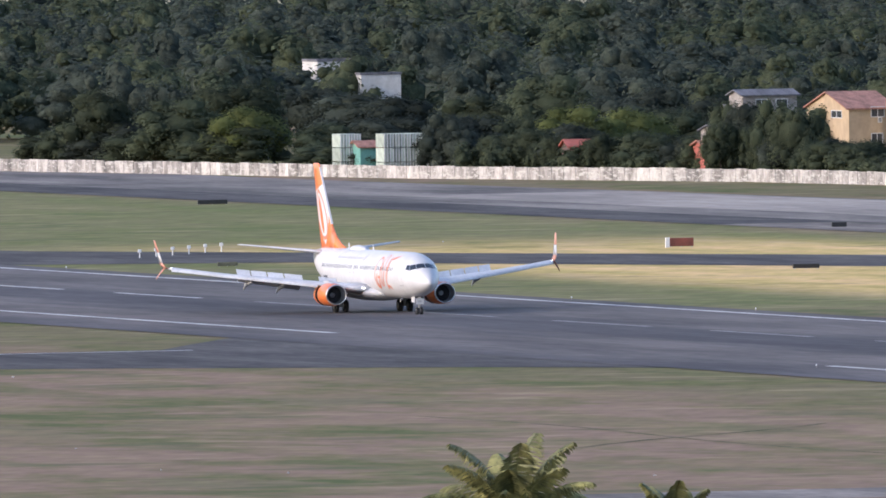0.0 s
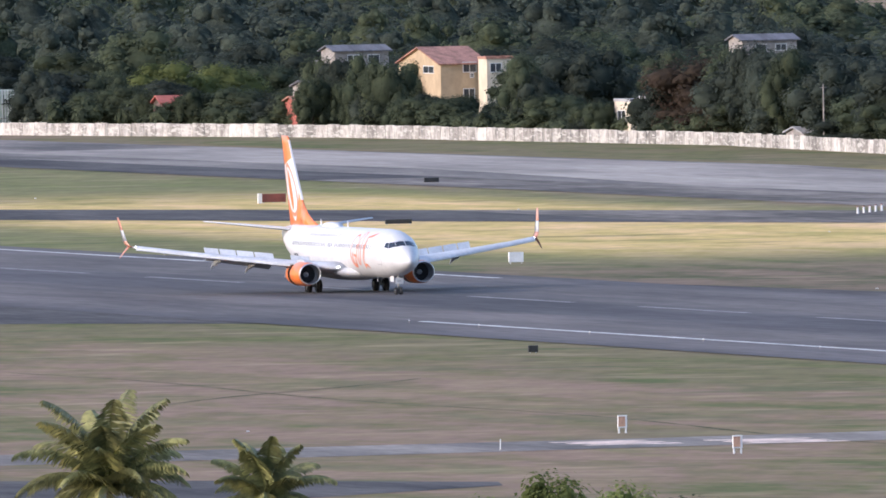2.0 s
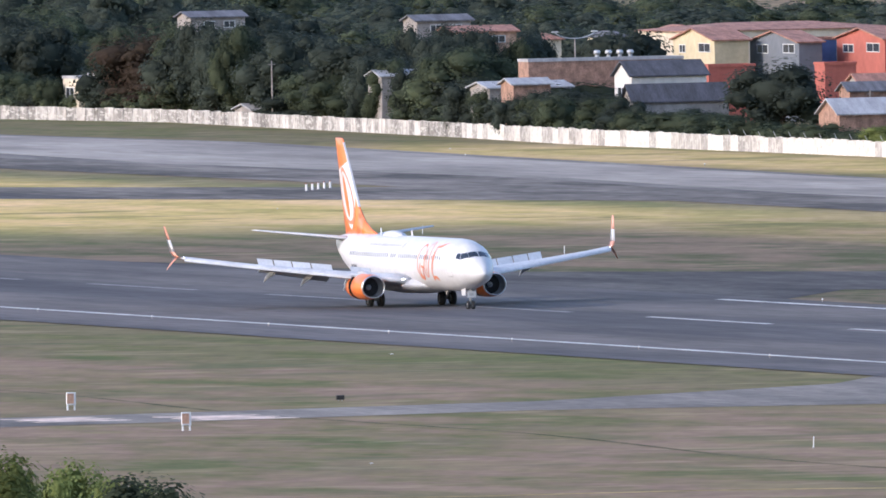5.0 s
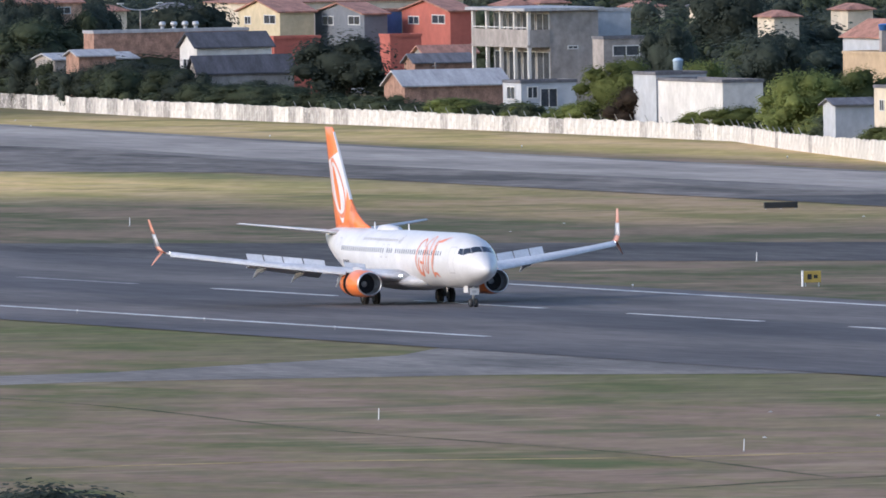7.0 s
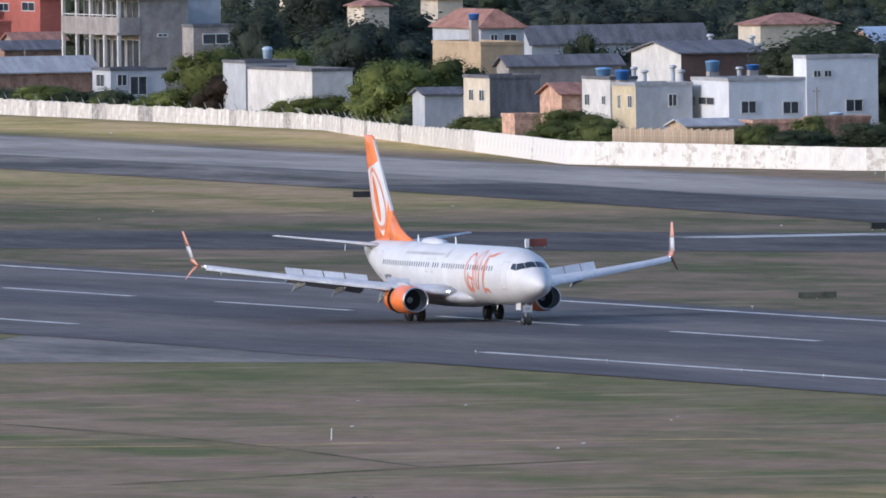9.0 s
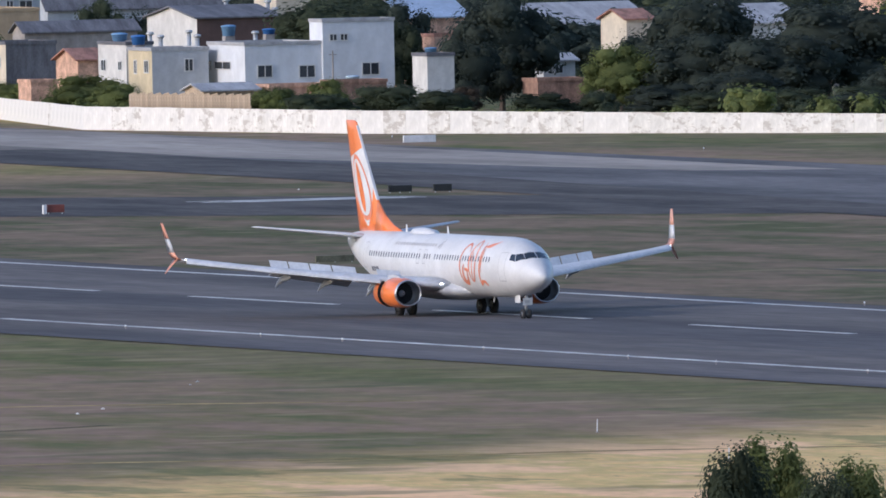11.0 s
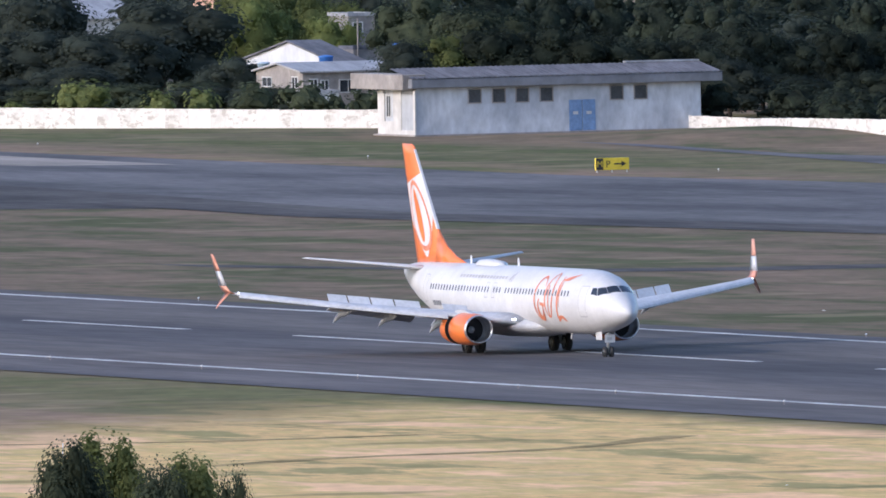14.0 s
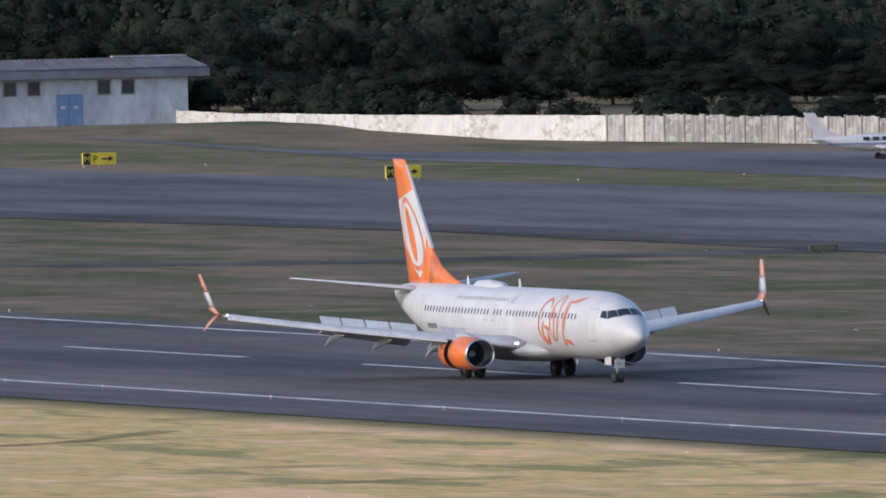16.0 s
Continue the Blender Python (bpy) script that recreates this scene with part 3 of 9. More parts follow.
def build_airliner():
    plane = tagged(new("airliner"), "white twin-engine jet airliner with orange tail and engines, spoilers raised", "airplane")
    # fuselage
    bm = bmesh.new()
    dense = []
    for (a, b) in zip(HULL, HULL[1:]):
        dense += [a[0] + (b[0] - a[0]) * k / (6 if a[0] - b[0] > 8 else 2) for k in range(6 if a[0] - b[0] > 8 else 2)]
    dense.append(HULL[-1][0])
    tube(bm, [[skin(x, 360.0 * i / 40) for i in range(40)] for x in dense])
    part("fuselage", bm, M_AIRWHITE, plane, "glossy white fuselage", True)
    # belly fairing between the wings
    bm = bmesh.new()
    rings = []
    for x, w, zb, zt in ((8.2, 0.5, 1.6, 1.9), (6.8, 1.6, 1.25, 2.3), (4.5, 2.1, 1.05, 2.6), (0.0, 2.2, 1.0, 2.6), (-3.5, 2.0, 1.1, 2.4), (-6.2, 1.4, 1.35, 2.0), (-7.8, 0.4, 1.6, 1.8)):
        rings.append([(x, w * math.cos(2 * math.pi * i / 20), (zb + zt) / 2 + (zt - zb) / 2 * math.sin(2 * math.pi * i / 20)) for i in range(20)])
    tube(bm, rings)
    part("belly_fairing", bm, M_AIRGREY, plane, "grey belly fairing", True)
    # cockpit glazing
    for side in (-1, 1):
        for c in (((18.12, 1.6), (17.82, 37.6), (17.24, 29), (17.44, 1.6)), ((17.79, 38.6), (17.18, 61.5), (16.82, 45), (17.21, 30.2)), ((17.12, 62), (16.5, 65.5), (16.4, 50), (16.77, 46))):
            bm = bmesh.new()
            skin_patch(bm, [(x, side * a) for x, a in c], 0.02)
            part("cockpit_window", bm, M_COCKPIT, plane, "dark cockpit window", True)
    # cabin windows
    bm = bmesh.new()
    bm.faces.new([bm.verts.new((0.105 * math.copysign(abs(math.cos(t)) ** 0.6, math.cos(t)), 0.19 * math.copysign(abs(math.sin(t)) ** 0.6, math.sin(t)), 0.0)) for t in [2 * math.pi * i / 12 for i in range(12)]])
    pane = mesh_of(bm, "cabin_window", M_CABIN)
    for side in (-1, 1):
        for k in range(48):
            x = 13.6 - 0.508 * k
            if k in (22, 26):
                continue
            a = side * angle_for(x, 3.93 + max(0.0, -7.5 - x) * 0.01)
            p, q = skin(x, a, 0.012), skin(x, a, 0.3)
            up = (q - p).normalized()
            ax = Vector((1, 0, 0))
            vy = up.cross(ax).normalized()
            ax = vy.cross(up)
            m = Matrix((ax, vy, up)).transposed().to_4x4()
            m.translation = p
            shared("cabin_window", pane, plane, m)
    # doors: thin outlines with a sill
    for side in (-1, 1):
        for x0, x1, z0, z1 in ((15.2, 16.05, 2.55, 4.4), (-11.9, -11.2, 3.0, 4.65), (0.6, 1.1, 3.45, 4.35), (-0.6, -0.1, 3.45, 4.35)):
            bm = bmesh.new()
            for pts in (((x0, z0), (x0, z1)), ((x1, z0), (x1, z1)), ((x0, z1), (x1, z1)), ((x0, z0), (x1, z0))):
                (a, b), (c, d) = pts
                skin_stroke(bm, [(a + (c - a) * i / 5, b + (d - b) * i / 5) for i in range(6)], 0.07 if b == d == z0 else 0.045, side, 0.012)
            part("door_outline", bm, M_SEAM, plane, "grey door outline")
    # orange flowing mark forward of the wing, plain curved strokes
    strokes = [
        (curve_pts(lambda t: (8.85 + 0.85 * math.cos(t), 3.55 + 1.3 * math.sin(t)), 24, 0.62, 5.1), [0.07 + 0.13 * math.sin(math.pi * k / 24) for k in range(25)]),
        (curve_pts(lambda t: (9.0 + 0.42 * math.cos(t), 2.95 + 0.62 * math.sin(t)), 16, 1.9, 6.9), [0.1 + 0.22 * math.sin(math.pi * k / 16) for k in range(17)]),
        (curve_pts(lambda t: (8.95 + 0.7 * t, 3.25 - 0.1 * t), 4), 0.2),
        (curve_pts(lambda t: (10.4 + 0.62 * math.cos(t) + 0.12 * math.sin(t), 3.75 + 1.32 * math.sin(t)), 26, 0.0, 2 * math.pi), [0.15 + 0.07 * math.cos(4 * math.pi * k / 26) for k in range(27)]),
        (curve_pts(lambda t: (10.2 + 0.15 * math.sin(3 * t), 4.35 - 1.9 * t), 8), 0.13),
        (curve_pts(lambda t: (11.85 - 0.35 * t + 0.2 * math.sin(3.0 * t), 4.95 - 2.75 * t), 10), [0.08, 0.16, 0.22, 0.25, 0.26, 0.25, 0.24, 0.22, 0.2, 0.18, 0.14]),
        (curve_pts(lambda t: (11.5 + 1.35 * t, 2.2 + 0.28 * math.sin(3.14 * t)), 8), [0.1, 0.2, 0.24, 0.22, 0.18, 0.2, 0.3, 0.2, 0.05]),
        (curve_pts(lambda t: (12.25 - 0.15 * t, 4.75 - 1.7 * t), 6), [0.05, 0.12, 0.16, 0.15, 0.12, 0.08, 0.04]),
        (curve_pts(lambda t: (11.9 + 2.0 * t, 4.72 + 0.35 * t * t), 8), [0.05, 0.1, 0.16, 0.22, 0.26, 0.2, 0.14, 0.09, 0.04])]
    for side in (-1, 1):
        mark = None
        for pts, w in strokes:
            bm = bmesh.new()
            skin_stroke(bm, pts, w, side, 0.02)
            ob = part("painted_mark" if mark is None else "mark_stroke", bm, M_LOGO, mark or plane, "faded orange curved marking" if mark is None else "")
            mark = mark or ob
        # unreadable small writing above the windows and by the tail: plain bars
        bm = bmesh.new()
        for k in range(16):
            x = 2.3 - 0.52 * k
            skin_stroke(bm, [(x, 4.68), (x - 0.36, 4.68)], 0.17, side, 0.015)
        part("small_writing", bm, M_SEAM, plane, "grey unreadable writing bars")
        bm = bmesh.new()
        for pts, w in (([(2.9, 4.5), (3.05, 4.75), (3.35, 5.0)], 0.22), ([(3.25, 4.45), (3.4, 4.75)], 0.12)):
            skin_stroke(bm, pts, w, side, 0.016)
        part("emblem", bm, M_SEAM, plane, "small grey emblem")
        bm = bmesh.new()
        for k in range(5):
            skin_stroke(bm, [(-8.3 - 0.34 * k, 2.95), (-8.52 - 0.34 * k, 2.95)], 0.3, side, 0.015)
        part("registration_bars", bm, M_CABIN, plane, "dark registration bars")
    # aerials and satellite dome
    bm = bmesh.new()
    tube(bm, [[(x, w * math.cos(math.pi * i / 8), 5.3 + h * math.sin(math.pi * i / 8)) for i in range(9)] for x, w, h in ((-1.9, 0.05, 0.08), (-2.4, 0.45, 0.3), (-4.5, 0.6, 0.42), (-5.6, 0.5, 0.36), (-6.4, 0.05, 0.08))], close=False, caps=False)
    part("satellite_dome", bm, M_AIRWHITE, plane, "white satellite dome", True)
    for x, h in ((0.6, 0.5), (-7.6, 0.5)):
        part("blade_aerial", tube(bmesh.new(), [[(x + 0.18, 0.025, 5.3), (x + 0.18, -0.025, 5.3), (x - 0.2, -0.025, 5.3), (x - 0.2, 0.025, 5.3)], [(x - 0.02, 0.012, 5.35 + h), (x - 0.02, -0.012, 5.35 + h), (x - 0.2, -0.012, 5.35 + h), (x - 0.2, 0.012, 5.35 + h)]]), M_AIRWHITE, plane)
    for x in (9.5, 4.0):
        part("blade_aerial", tube(bmesh.new(), [[(x + 0.15, 0.02, 1.42), (x + 0.15, -0.02, 1.42), (x - 0.15, -0.02, 1.42), (x - 0.15, 0.02, 1.42)], [(x - 0.1, 0.01, 1.0), (x - 0.1, -0.01, 1.0), (x - 0.2, -0.01, 1.0), (x - 0.2, 0.01, 1.0)]]), M_AIRWHITE, plane)
    build_fin(plane)
    for side in (-1, 1):
        build_wing(plane, side)
        build_engine(plane, side)
        build_main_gear(plane, side)
        # tailplane
        bm = bmesh.new()
        tube(bm, [foil(side * y, x, c, z, t) for y, x, c, z, t in ((0.4, -13.6, 4.1, 4.95, 0.1), (1.2, -14.1, 3.7, 5.02, 0.1), (7.1, -17.2, 1.5, 5.68, 0.09), (7.2, -17.5, 1.1, 5.69, 0.05))])
        bmesh.ops.recalc_face_normals(bm, faces=bm.faces[:])
        part("tailplane", bm, M_WING, plane, "grey tailplane", True)
    # nose gear
    leg = part("nose_leg", rod(rod(bmesh.new(), (15.6, 0, 0.34), (15.75, 0, 1.75), 0.1, 0.12, 10), (15.7, 0, 0.9), (14.9, 0, 1.7), 0.05, n=8), M_STRUT, plane, "metal nose leg", True)
    part("axle", rod(bmesh.new(), (15.6, -0.28, 0.34), (15.6, 0.28, 0.34), 0.06, n=8), M_STRUT, leg)
    for y in (-0.2, 0.2):
        wheel(plane, 15.6, y, 0.34, 0.2, "nose_wheel")
    for y in (-0.42, 0.42):
        part("nose_gear_door", boxes((14.7, 15.7, y - 0.02, y + 0.02, 1.08, 1.6), bevel=0.015), M_AIRWHITE, plane, "white nose gear door")
    part("placard", boxes((16.02, 16.05, -0.36, 0.3, 0.93, 1.42), bevel=0.01), M_AIRWHITE, plane, "white panel ahead of the nose leg")
    part("placard_bars", boxes((16.052, 16.06, -0.22, 0.1, 1.08, 1.26)), M_SEAM, plane, "grey number bars")
    return plane


def fin_edge(z):
    """Leading and trailing edge of the fin at height z."""
    return -11.6 - 5.75 * (z - 5.3) / 7.2, -17.1 - 2.3 * (z - 5.3) / 7.2


def fin_point(u, z, side, lift=0.015):
    le, te = fin_edge(z)
    x = le + (te - le) * u
    t = 0.5 * (0.62 - 0.035 * (z - 5.3)) * 4 * (0.1 + 0.9 * u) * (1 - u) * 0.62
    return Vector((x, side * (max(0.015, t) + lift), z))


def build_fin(plane):
    us = [0.0, 0.03, 0.1, 0.25, 0.45, 0.65, 0.85, 1.0]
    bm = bmesh.new()
    rings = [[fin_point(u, z, 1, 0) for u in us] + [fin_point(u, z, -1, 0) for u in us[::-1]] for z in (4.9, 6.0, 8.0, 10.0, 12.0, 12.5)]
    le, te = fin_edge(12.64)
    rings.append([Vector((le - 0.25 + (te - le + 0.3) * u, 0.02 * s, 12.64)) for s, seq in ((1, us), (-1, us[::-1])) for u in seq])
    tube(bm, rings)
    bmesh.ops.recalc_face_normals(bm, faces=bm.faces[:])
    fin = part("fin", bm, M_ORANGE, plane, "orange tail fin with white ring emblem", True)
    # dorsal fillet
    bm = bmesh.new()
    tube(bm, [[(-8.4, 0.02, 5.36), (-8.4, -0.02, 5.36), (-8.4, -0.02, 5.3), (-8.4, 0.02, 5.3)], [(-10.2, 0.05, 5.75), (-10.2, -0.05, 5.75), (-10.2, -0.2, 5.2), (-10.2, 0.2, 5.2)],
              [(-11.8, 0.06, 6.35), (-11.8, -0.06, 6.35), (-11.8, -0.3, 5.1), (-11.8, 0.3, 5.1)], [(-13.3, 0.07, 7.35), (-13.3, -0.07, 7.35), (-13.3, -0.3, 5.0), (-13.3, 0.3, 5.0)]])
    bmesh.ops.recalc_face_normals(bm, faces=bm.faces[:])
    part("dorsal_fillet", bm, M_ORANGE, plane, "orange dorsal fillet", True)

    def oval(side, rad, cu, cz, ru, rz, lift, mat, name, label="", skew=0.0):
        g = bmesh.new()
        n = 28
        rows = []
        for k in range(8):
            f = rad * max(0.01, k / 7)
            rows.append([g.verts.new(fin_point(min(0.985, max(0.02, cu + skew * f * math.sin(2 * math.pi * i / n) + ru * f * math.cos(2 * math.pi * i / n))), cz + rz * f * math.sin(2 * math.pi * i / n), side, lift)) for i in range(n)])
        for a, b in zip(rows, rows[1:]):
            for i in range(n):
                g.faces.new((a[i], a[(i + 1) % n], b[(i + 1) % n], b[i]))
        g.faces.new(rows[0])
        part(name, g, mat, fin, label, True)

    g = bmesh.new()
    tube(g, [[fin_point(u, z, s, 0.014) + Vector((0.03, 0, 0)) for s, u in ((1, 0.045), (1, 0.0), (-1, 0.0), (-1, 0.045))] for z in (7.4, 9.0, 10.5, 12.3)], close=False, caps=False)
    part("leading_edge", g, M_AIRWHITE, fin, "white leading edge strip")
    for side in (-1, 1):
        # white field from the leading edge, narrowing to a point at the root, with nested ovals
        g = bmesh.new()
        rows = []
        for i in range(15):
            z = 10.85 - 5.2 * i / 14
            lo = 0.02 if z > 8.4 else 0.02 + 0.5 * ((8.4 - z) / 2.75) ** 1.2
            hi = 0.97 if z > 8.0 else 0.97 - 0.4 * ((8.0 - z) / 2.35) ** 1.3
            tilt = 0.7 * max(0.0, 1 - i / 3)
            rows.append([g.verts.new(fin_point(lo + (hi - lo) * k / 8, z - tilt * k / 8, side, 0.012)) for k in range(9)])
        for a, b in zip(rows, rows[1:]):
            for k in range(8):
                g.faces.new((a[k], a[k + 1], b[k + 1], b[k]))
        part("white_field", g, M_AIRWHITE, fin, "white field on the fin", True)
        oval(side, 1.0, 0.53, 8.2, 0.37, 2.2, 0.022, M_LOGO, "orange_ring", "thin orange oval ring")
        oval(side, 0.86, 0.53, 8.2, 0.37, 2.2, 0.032, M_AIRWHITE, "inner_white_ring", "white oval ring")
        oval(side, 0.5, 0.55, 8.2, 0.22, 3.3, 0.042, M_ORANGE, "orange_lens", "orange pointed lens")


WING = [(1.5, 5.6, 8.9, 2.0, 0.135), (3.0, 4.35, 7.55, 2.15, 0.13), (5.7, 2.85, 6.0, 2.5, 0.115), (11.5, -0.35, 3.75, 3.22, 0.105), (16.9, -3.3, 1.75, 3.95, 0.10), (17.15, -3.5, 1.55, 4.0, 0.10)]


def wing_at(y):
    return [float(np.interp(y, [w[0] for w in WING], [w[i] for w in WING])) for i in (1, 2, 3, 4)]


def build_wing(plane, side):
    bm = bmesh.new()
    tube(bm, [foil(side * y, x, c, z, t) for y, x, c, z, t in WING])
    bmesh.ops.recalc_face_normals(bm, faces=bm.faces[:])
    wing = part("wing", bm, M_WING, plane, "pale grey wing with raised spoilers and lowered flaps", True)
    # slats: drooped bright nose along the outer leading edge
    for y0, y1 in ((5.7, 9.58), (9.6, 13.28), (13.3, 17.0)):
        g = bmesh.new()
        rings = []
        for y in (y0, y1):
            x, c, z, t = wing_at(y)
            rings.append([(x + 0.28, side * y, z - 0.2), (x + 0.24, side * y, z - 0.06), (x + 0.05, side * y, z + 0.08), (x - 0.35, side * y, z + 0.17), (x - 0.3, side * y, z + 0.1), (x + 0.02, side * y, z - 0.05), (x + 0.12, side * y, z - 0.24)])
        tube(g, rings)
        bmesh.ops.recalc_face_normals(g, faces=g.faces[:])
        part("slat", g, M_WING, wing, "pale grey slat")
    # lowered flaps
    for y0, y1 in ((2.1, 4.2), (5.6, 10.9)):
        g = bmesh.new()
        rings = []
        for y in (y0, y1):
            x, c, z, t = wing_at(y)
            te = x - c
            d = 0.13 * c
            rings.append([(te + 0.35, side * y, z - 0.02), (te - d * 0.75, side * y, z - d * 0.62), (te - d * 0.8, side * y, z - d * 0.72), (te + 0.1, side * y, z - 0.3)])
        tube(g, rings)
        bmesh.ops.recalc_face_normals(g, faces=g.faces[:])
        part("flap", g, M_AIRGREY, wing, "lowered grey flap")
    # raised spoiler panels
    for y0, y1 in ((3.0, 4.5), (5.9, 7.35), (7.45, 8.75), (8.85, 10.1), (10.2, 11.3)):
        g = bmesh.new()
        rings = []
        for y in (y0, y1):
            x, c, z, t = wing_at(y)
            hx, hz = x - 0.62 * c, z + 0.035 * c
            ln = 0.72
            rings.append([(hx, side * y, hz), (hx - ln * 0.66, side * y, hz + ln * 0.75), (hx - ln * 0.68 - 0.03, side * y, hz + ln * 0.72), (hx - 0.06, side * y, hz - 0.04)])
        tube(g, rings)
        bmesh.ops.recalc_face_normals(g, faces=g.faces[:])
        part("spoiler", g, M_WING, wing, "raised grey spoiler panel")
    # flap track fairings
    for y in (4.1, 7.4, 10.2):
        x, c, z, t = wing_at(y)
        te = x - c
        g = bmesh.new()
        tube(g, [[(xx, side * y + r * 0.55 * math.cos(2 * math.pi * i / 10), zz + r * math.sin(2 * math.pi * i / 10)) for i in range(10)] for xx, zz, r in ((te + 2.0, z - 0.3, 0.05), (te + 1.2, z - 0.4, 0.2), (te + 0.2, z - 0.48, 0.22), (te - 0.6, z - 0.75, 0.17), (te - 1.2, z - 1.05, 0.04))])
        part("flap_fairing", g, M_AIRGREY, wing, "grey flap track fairing", True)
    # split winglet: upper blade in three colour pieces, lower blade orange
    up = [(17.15, -3.5, 1.55, 4.0), (17.42, -3.75, 1.42, 4.16), (17.58, -4.0, 1.3, 4.5), (17.66, -4.3, 1.13, 5.0), (17.73, -4.55, 0.98, 5.4), (17.8, -4.8, 0.85, 5.75), (17.92, -5.3, 0.5, 6.45)]
    for i0, i1, mat, lab in ((0, 2, M_WINGLET, "coral winglet root"), (2, 4, M_AIRWHITE, "white winglet middle"), (4, 6, M_WINGLET, "coral winglet tip")):
        g = bmesh.new()
        rings = []
        for y, x, c, z in up[i0:i1 + 1]:
            rings.append([(x, side * y, z), (x - 0.35 * c, side * (y + 0.05), z), (x - c, side * y, z), (x - 0.35 * c, side * (y - 0.05), z)])
        tube(g, rings)
        bmesh.ops.recalc_face_normals(g, faces=g.faces[:])
        part("winglet", g, mat, wing, lab, True)
    g = bmesh.new()
    tube(g, [[(x, side * y, z + 0.03), (x - 0.4 * c, side * y, z + 0.06), (x - c, side * y, z), (x - 0.4 * c, side * y, z - 0.03)] for y, x, c, z in ((17.3, -3.85, 1.1, 4.1), (17.72, -4.25, 0.66, 3.55), (18.0, -4.6, 0.25, 3.12))])
    bmesh.ops.recalc_face_normals(g, faces=g.faces[:])
    part("ventral_strake", g, M_WINGLET, wing, "coral lower winglet blade", True)
    g = bmesh.new()
    bmesh.ops.create_icosphere(g, subdivisions=2, radius=0.04, matrix=Matrix.Translation((-3.4, side * 17.0, 4.05)))
    part("wingtip_lamp", g, M_LAMP, wing, "lit wingtip lamp", True)
    g = bmesh.new()
    bmesh.ops.create_icosphere(g, subdivisions=2, radius=0.075, matrix=Matrix.Translation((5.45, side * 2.25, 2.2)) @ Matrix.Diagonal((1.0, 2.0, 0.8, 1.0)))
    part("landing_lamp", g, M_LAMP, wing, "lit landing lamp in the wing root", True)


def build_engine(plane, side):
    cy, cz = side * 4.83, 1.63
    nac = part("engine_cowl", lathe(bmesh.new(), [(6.0, 0.9), (5.6, 0.98), (5.0, 1.03), (4.2, 1.05), (3.62, 1.03), (3.6, 0.9)], cy, cz, flat=0.08), M_ORANGE, plane, "orange engine cowl with open reverser sleeve", True)
    part("inlet_lip", lathe(bmesh.new(), [(5.4, 0.76), (5.9, 0.775), (6.12, 0.81), (6.18, 0.85), (6.12, 0.89), (5.98, 0.905)], cy, cz, flat=0.08), M_CHROME, nac, "polished metal inlet lip", True)
    part("inlet_duct", lathe(bmesh.new(), [(5.42, 0.76), (4.7, 0.77)], cy, cz, flat=0.06), M_AIRGREY, nac, "grey inlet duct", True)
    part("fan_disc", disc(bmesh.new(), 4.75, 0.78, cy, cz), M_BLACK, nac, "dark fan face")
    for k in range(24):
        blade = bmesh.new()
        a = 2 * math.pi * k / 24
        u, v = (math.cos(a), math.sin(a)), (-math.sin(a), math.cos(a))
        pts = [(0.2, -0.03, 4.84), (0.2, 0.03, 4.78), (0.75, 0.09, 4.78), (0.75, -0.06, 4.88)]
        blade.faces.new([blade.verts.new((x, cy + r * u[0] + w * v[0], cz + r * u[1] + w * v[1])) for r, w, x in pts])
        part("fan_blade", blade, M_BLADE, nac)
    part("spinner", lathe(bmesh.new(), [(5.25, 0.02), (5.1, 0.1), (4.85, 0.2), (4.76, 0.24)], cy, cz, 16), M_AIRGREY, nac, "grey fan spinner", True)
    # Black core and added black ring put the open gap's shade into the colour.
    part("reverser_gap", lathe(bmesh.new(), [(3.62, 0.84), (2.8, 0.8)], cy, cz), M_BLACK, nac, "open reverser gap with a black core", True)
    part("gap_shade_ring", lathe(bmesh.new(), [(2.935, 0.78), (2.935, 1.015)], cy, cz, flat=0.06), M_BLACK, nac, "black ring putting the gap's shade on the sleeve front")
    part("reverser_sleeve", lathe(bmesh.new(), [(2.93, 1.02), (2.6, 1.0), (2.0, 0.92), (1.55, 0.84), (1.55, 0.8), (2.4, 0.84)], cy, cz, flat=0.06), M_ORANGE, nac, "orange reverser sleeve slid aft", True)
    part("core_exhaust", lathe(bmesh.new(), [(2.6, 0.62), (1.5, 0.55), (0.6, 0.4), (0.58, 0.34), (0.9, 0.3), (0.1, 0.05)], cy, cz), M_AIRGREY, nac, "grey core exhaust", True)
    x, c, z, t = wing_at(4.83)
    g = bmesh.new()
    tube(g, [[(xx, cy + 0.2, z0), (xx, cy - 0.2, z0), (xx, cy - 0.16, z1), (xx, cy + 0.16, z1)] for xx, z0, z1 in ((5.3, 2.5, 2.62), (4.0, 2.3, 2.85), (2.8, 2.0, 2.8), (0.4, 1.9, 2.5), (-0.8, 2.1, 2.3))])
    bmesh.ops.recalc_face_normals(g, faces=g.faces[:])
    part("pylon", g, M_AIRGREY, nac, "grey engine pylon")


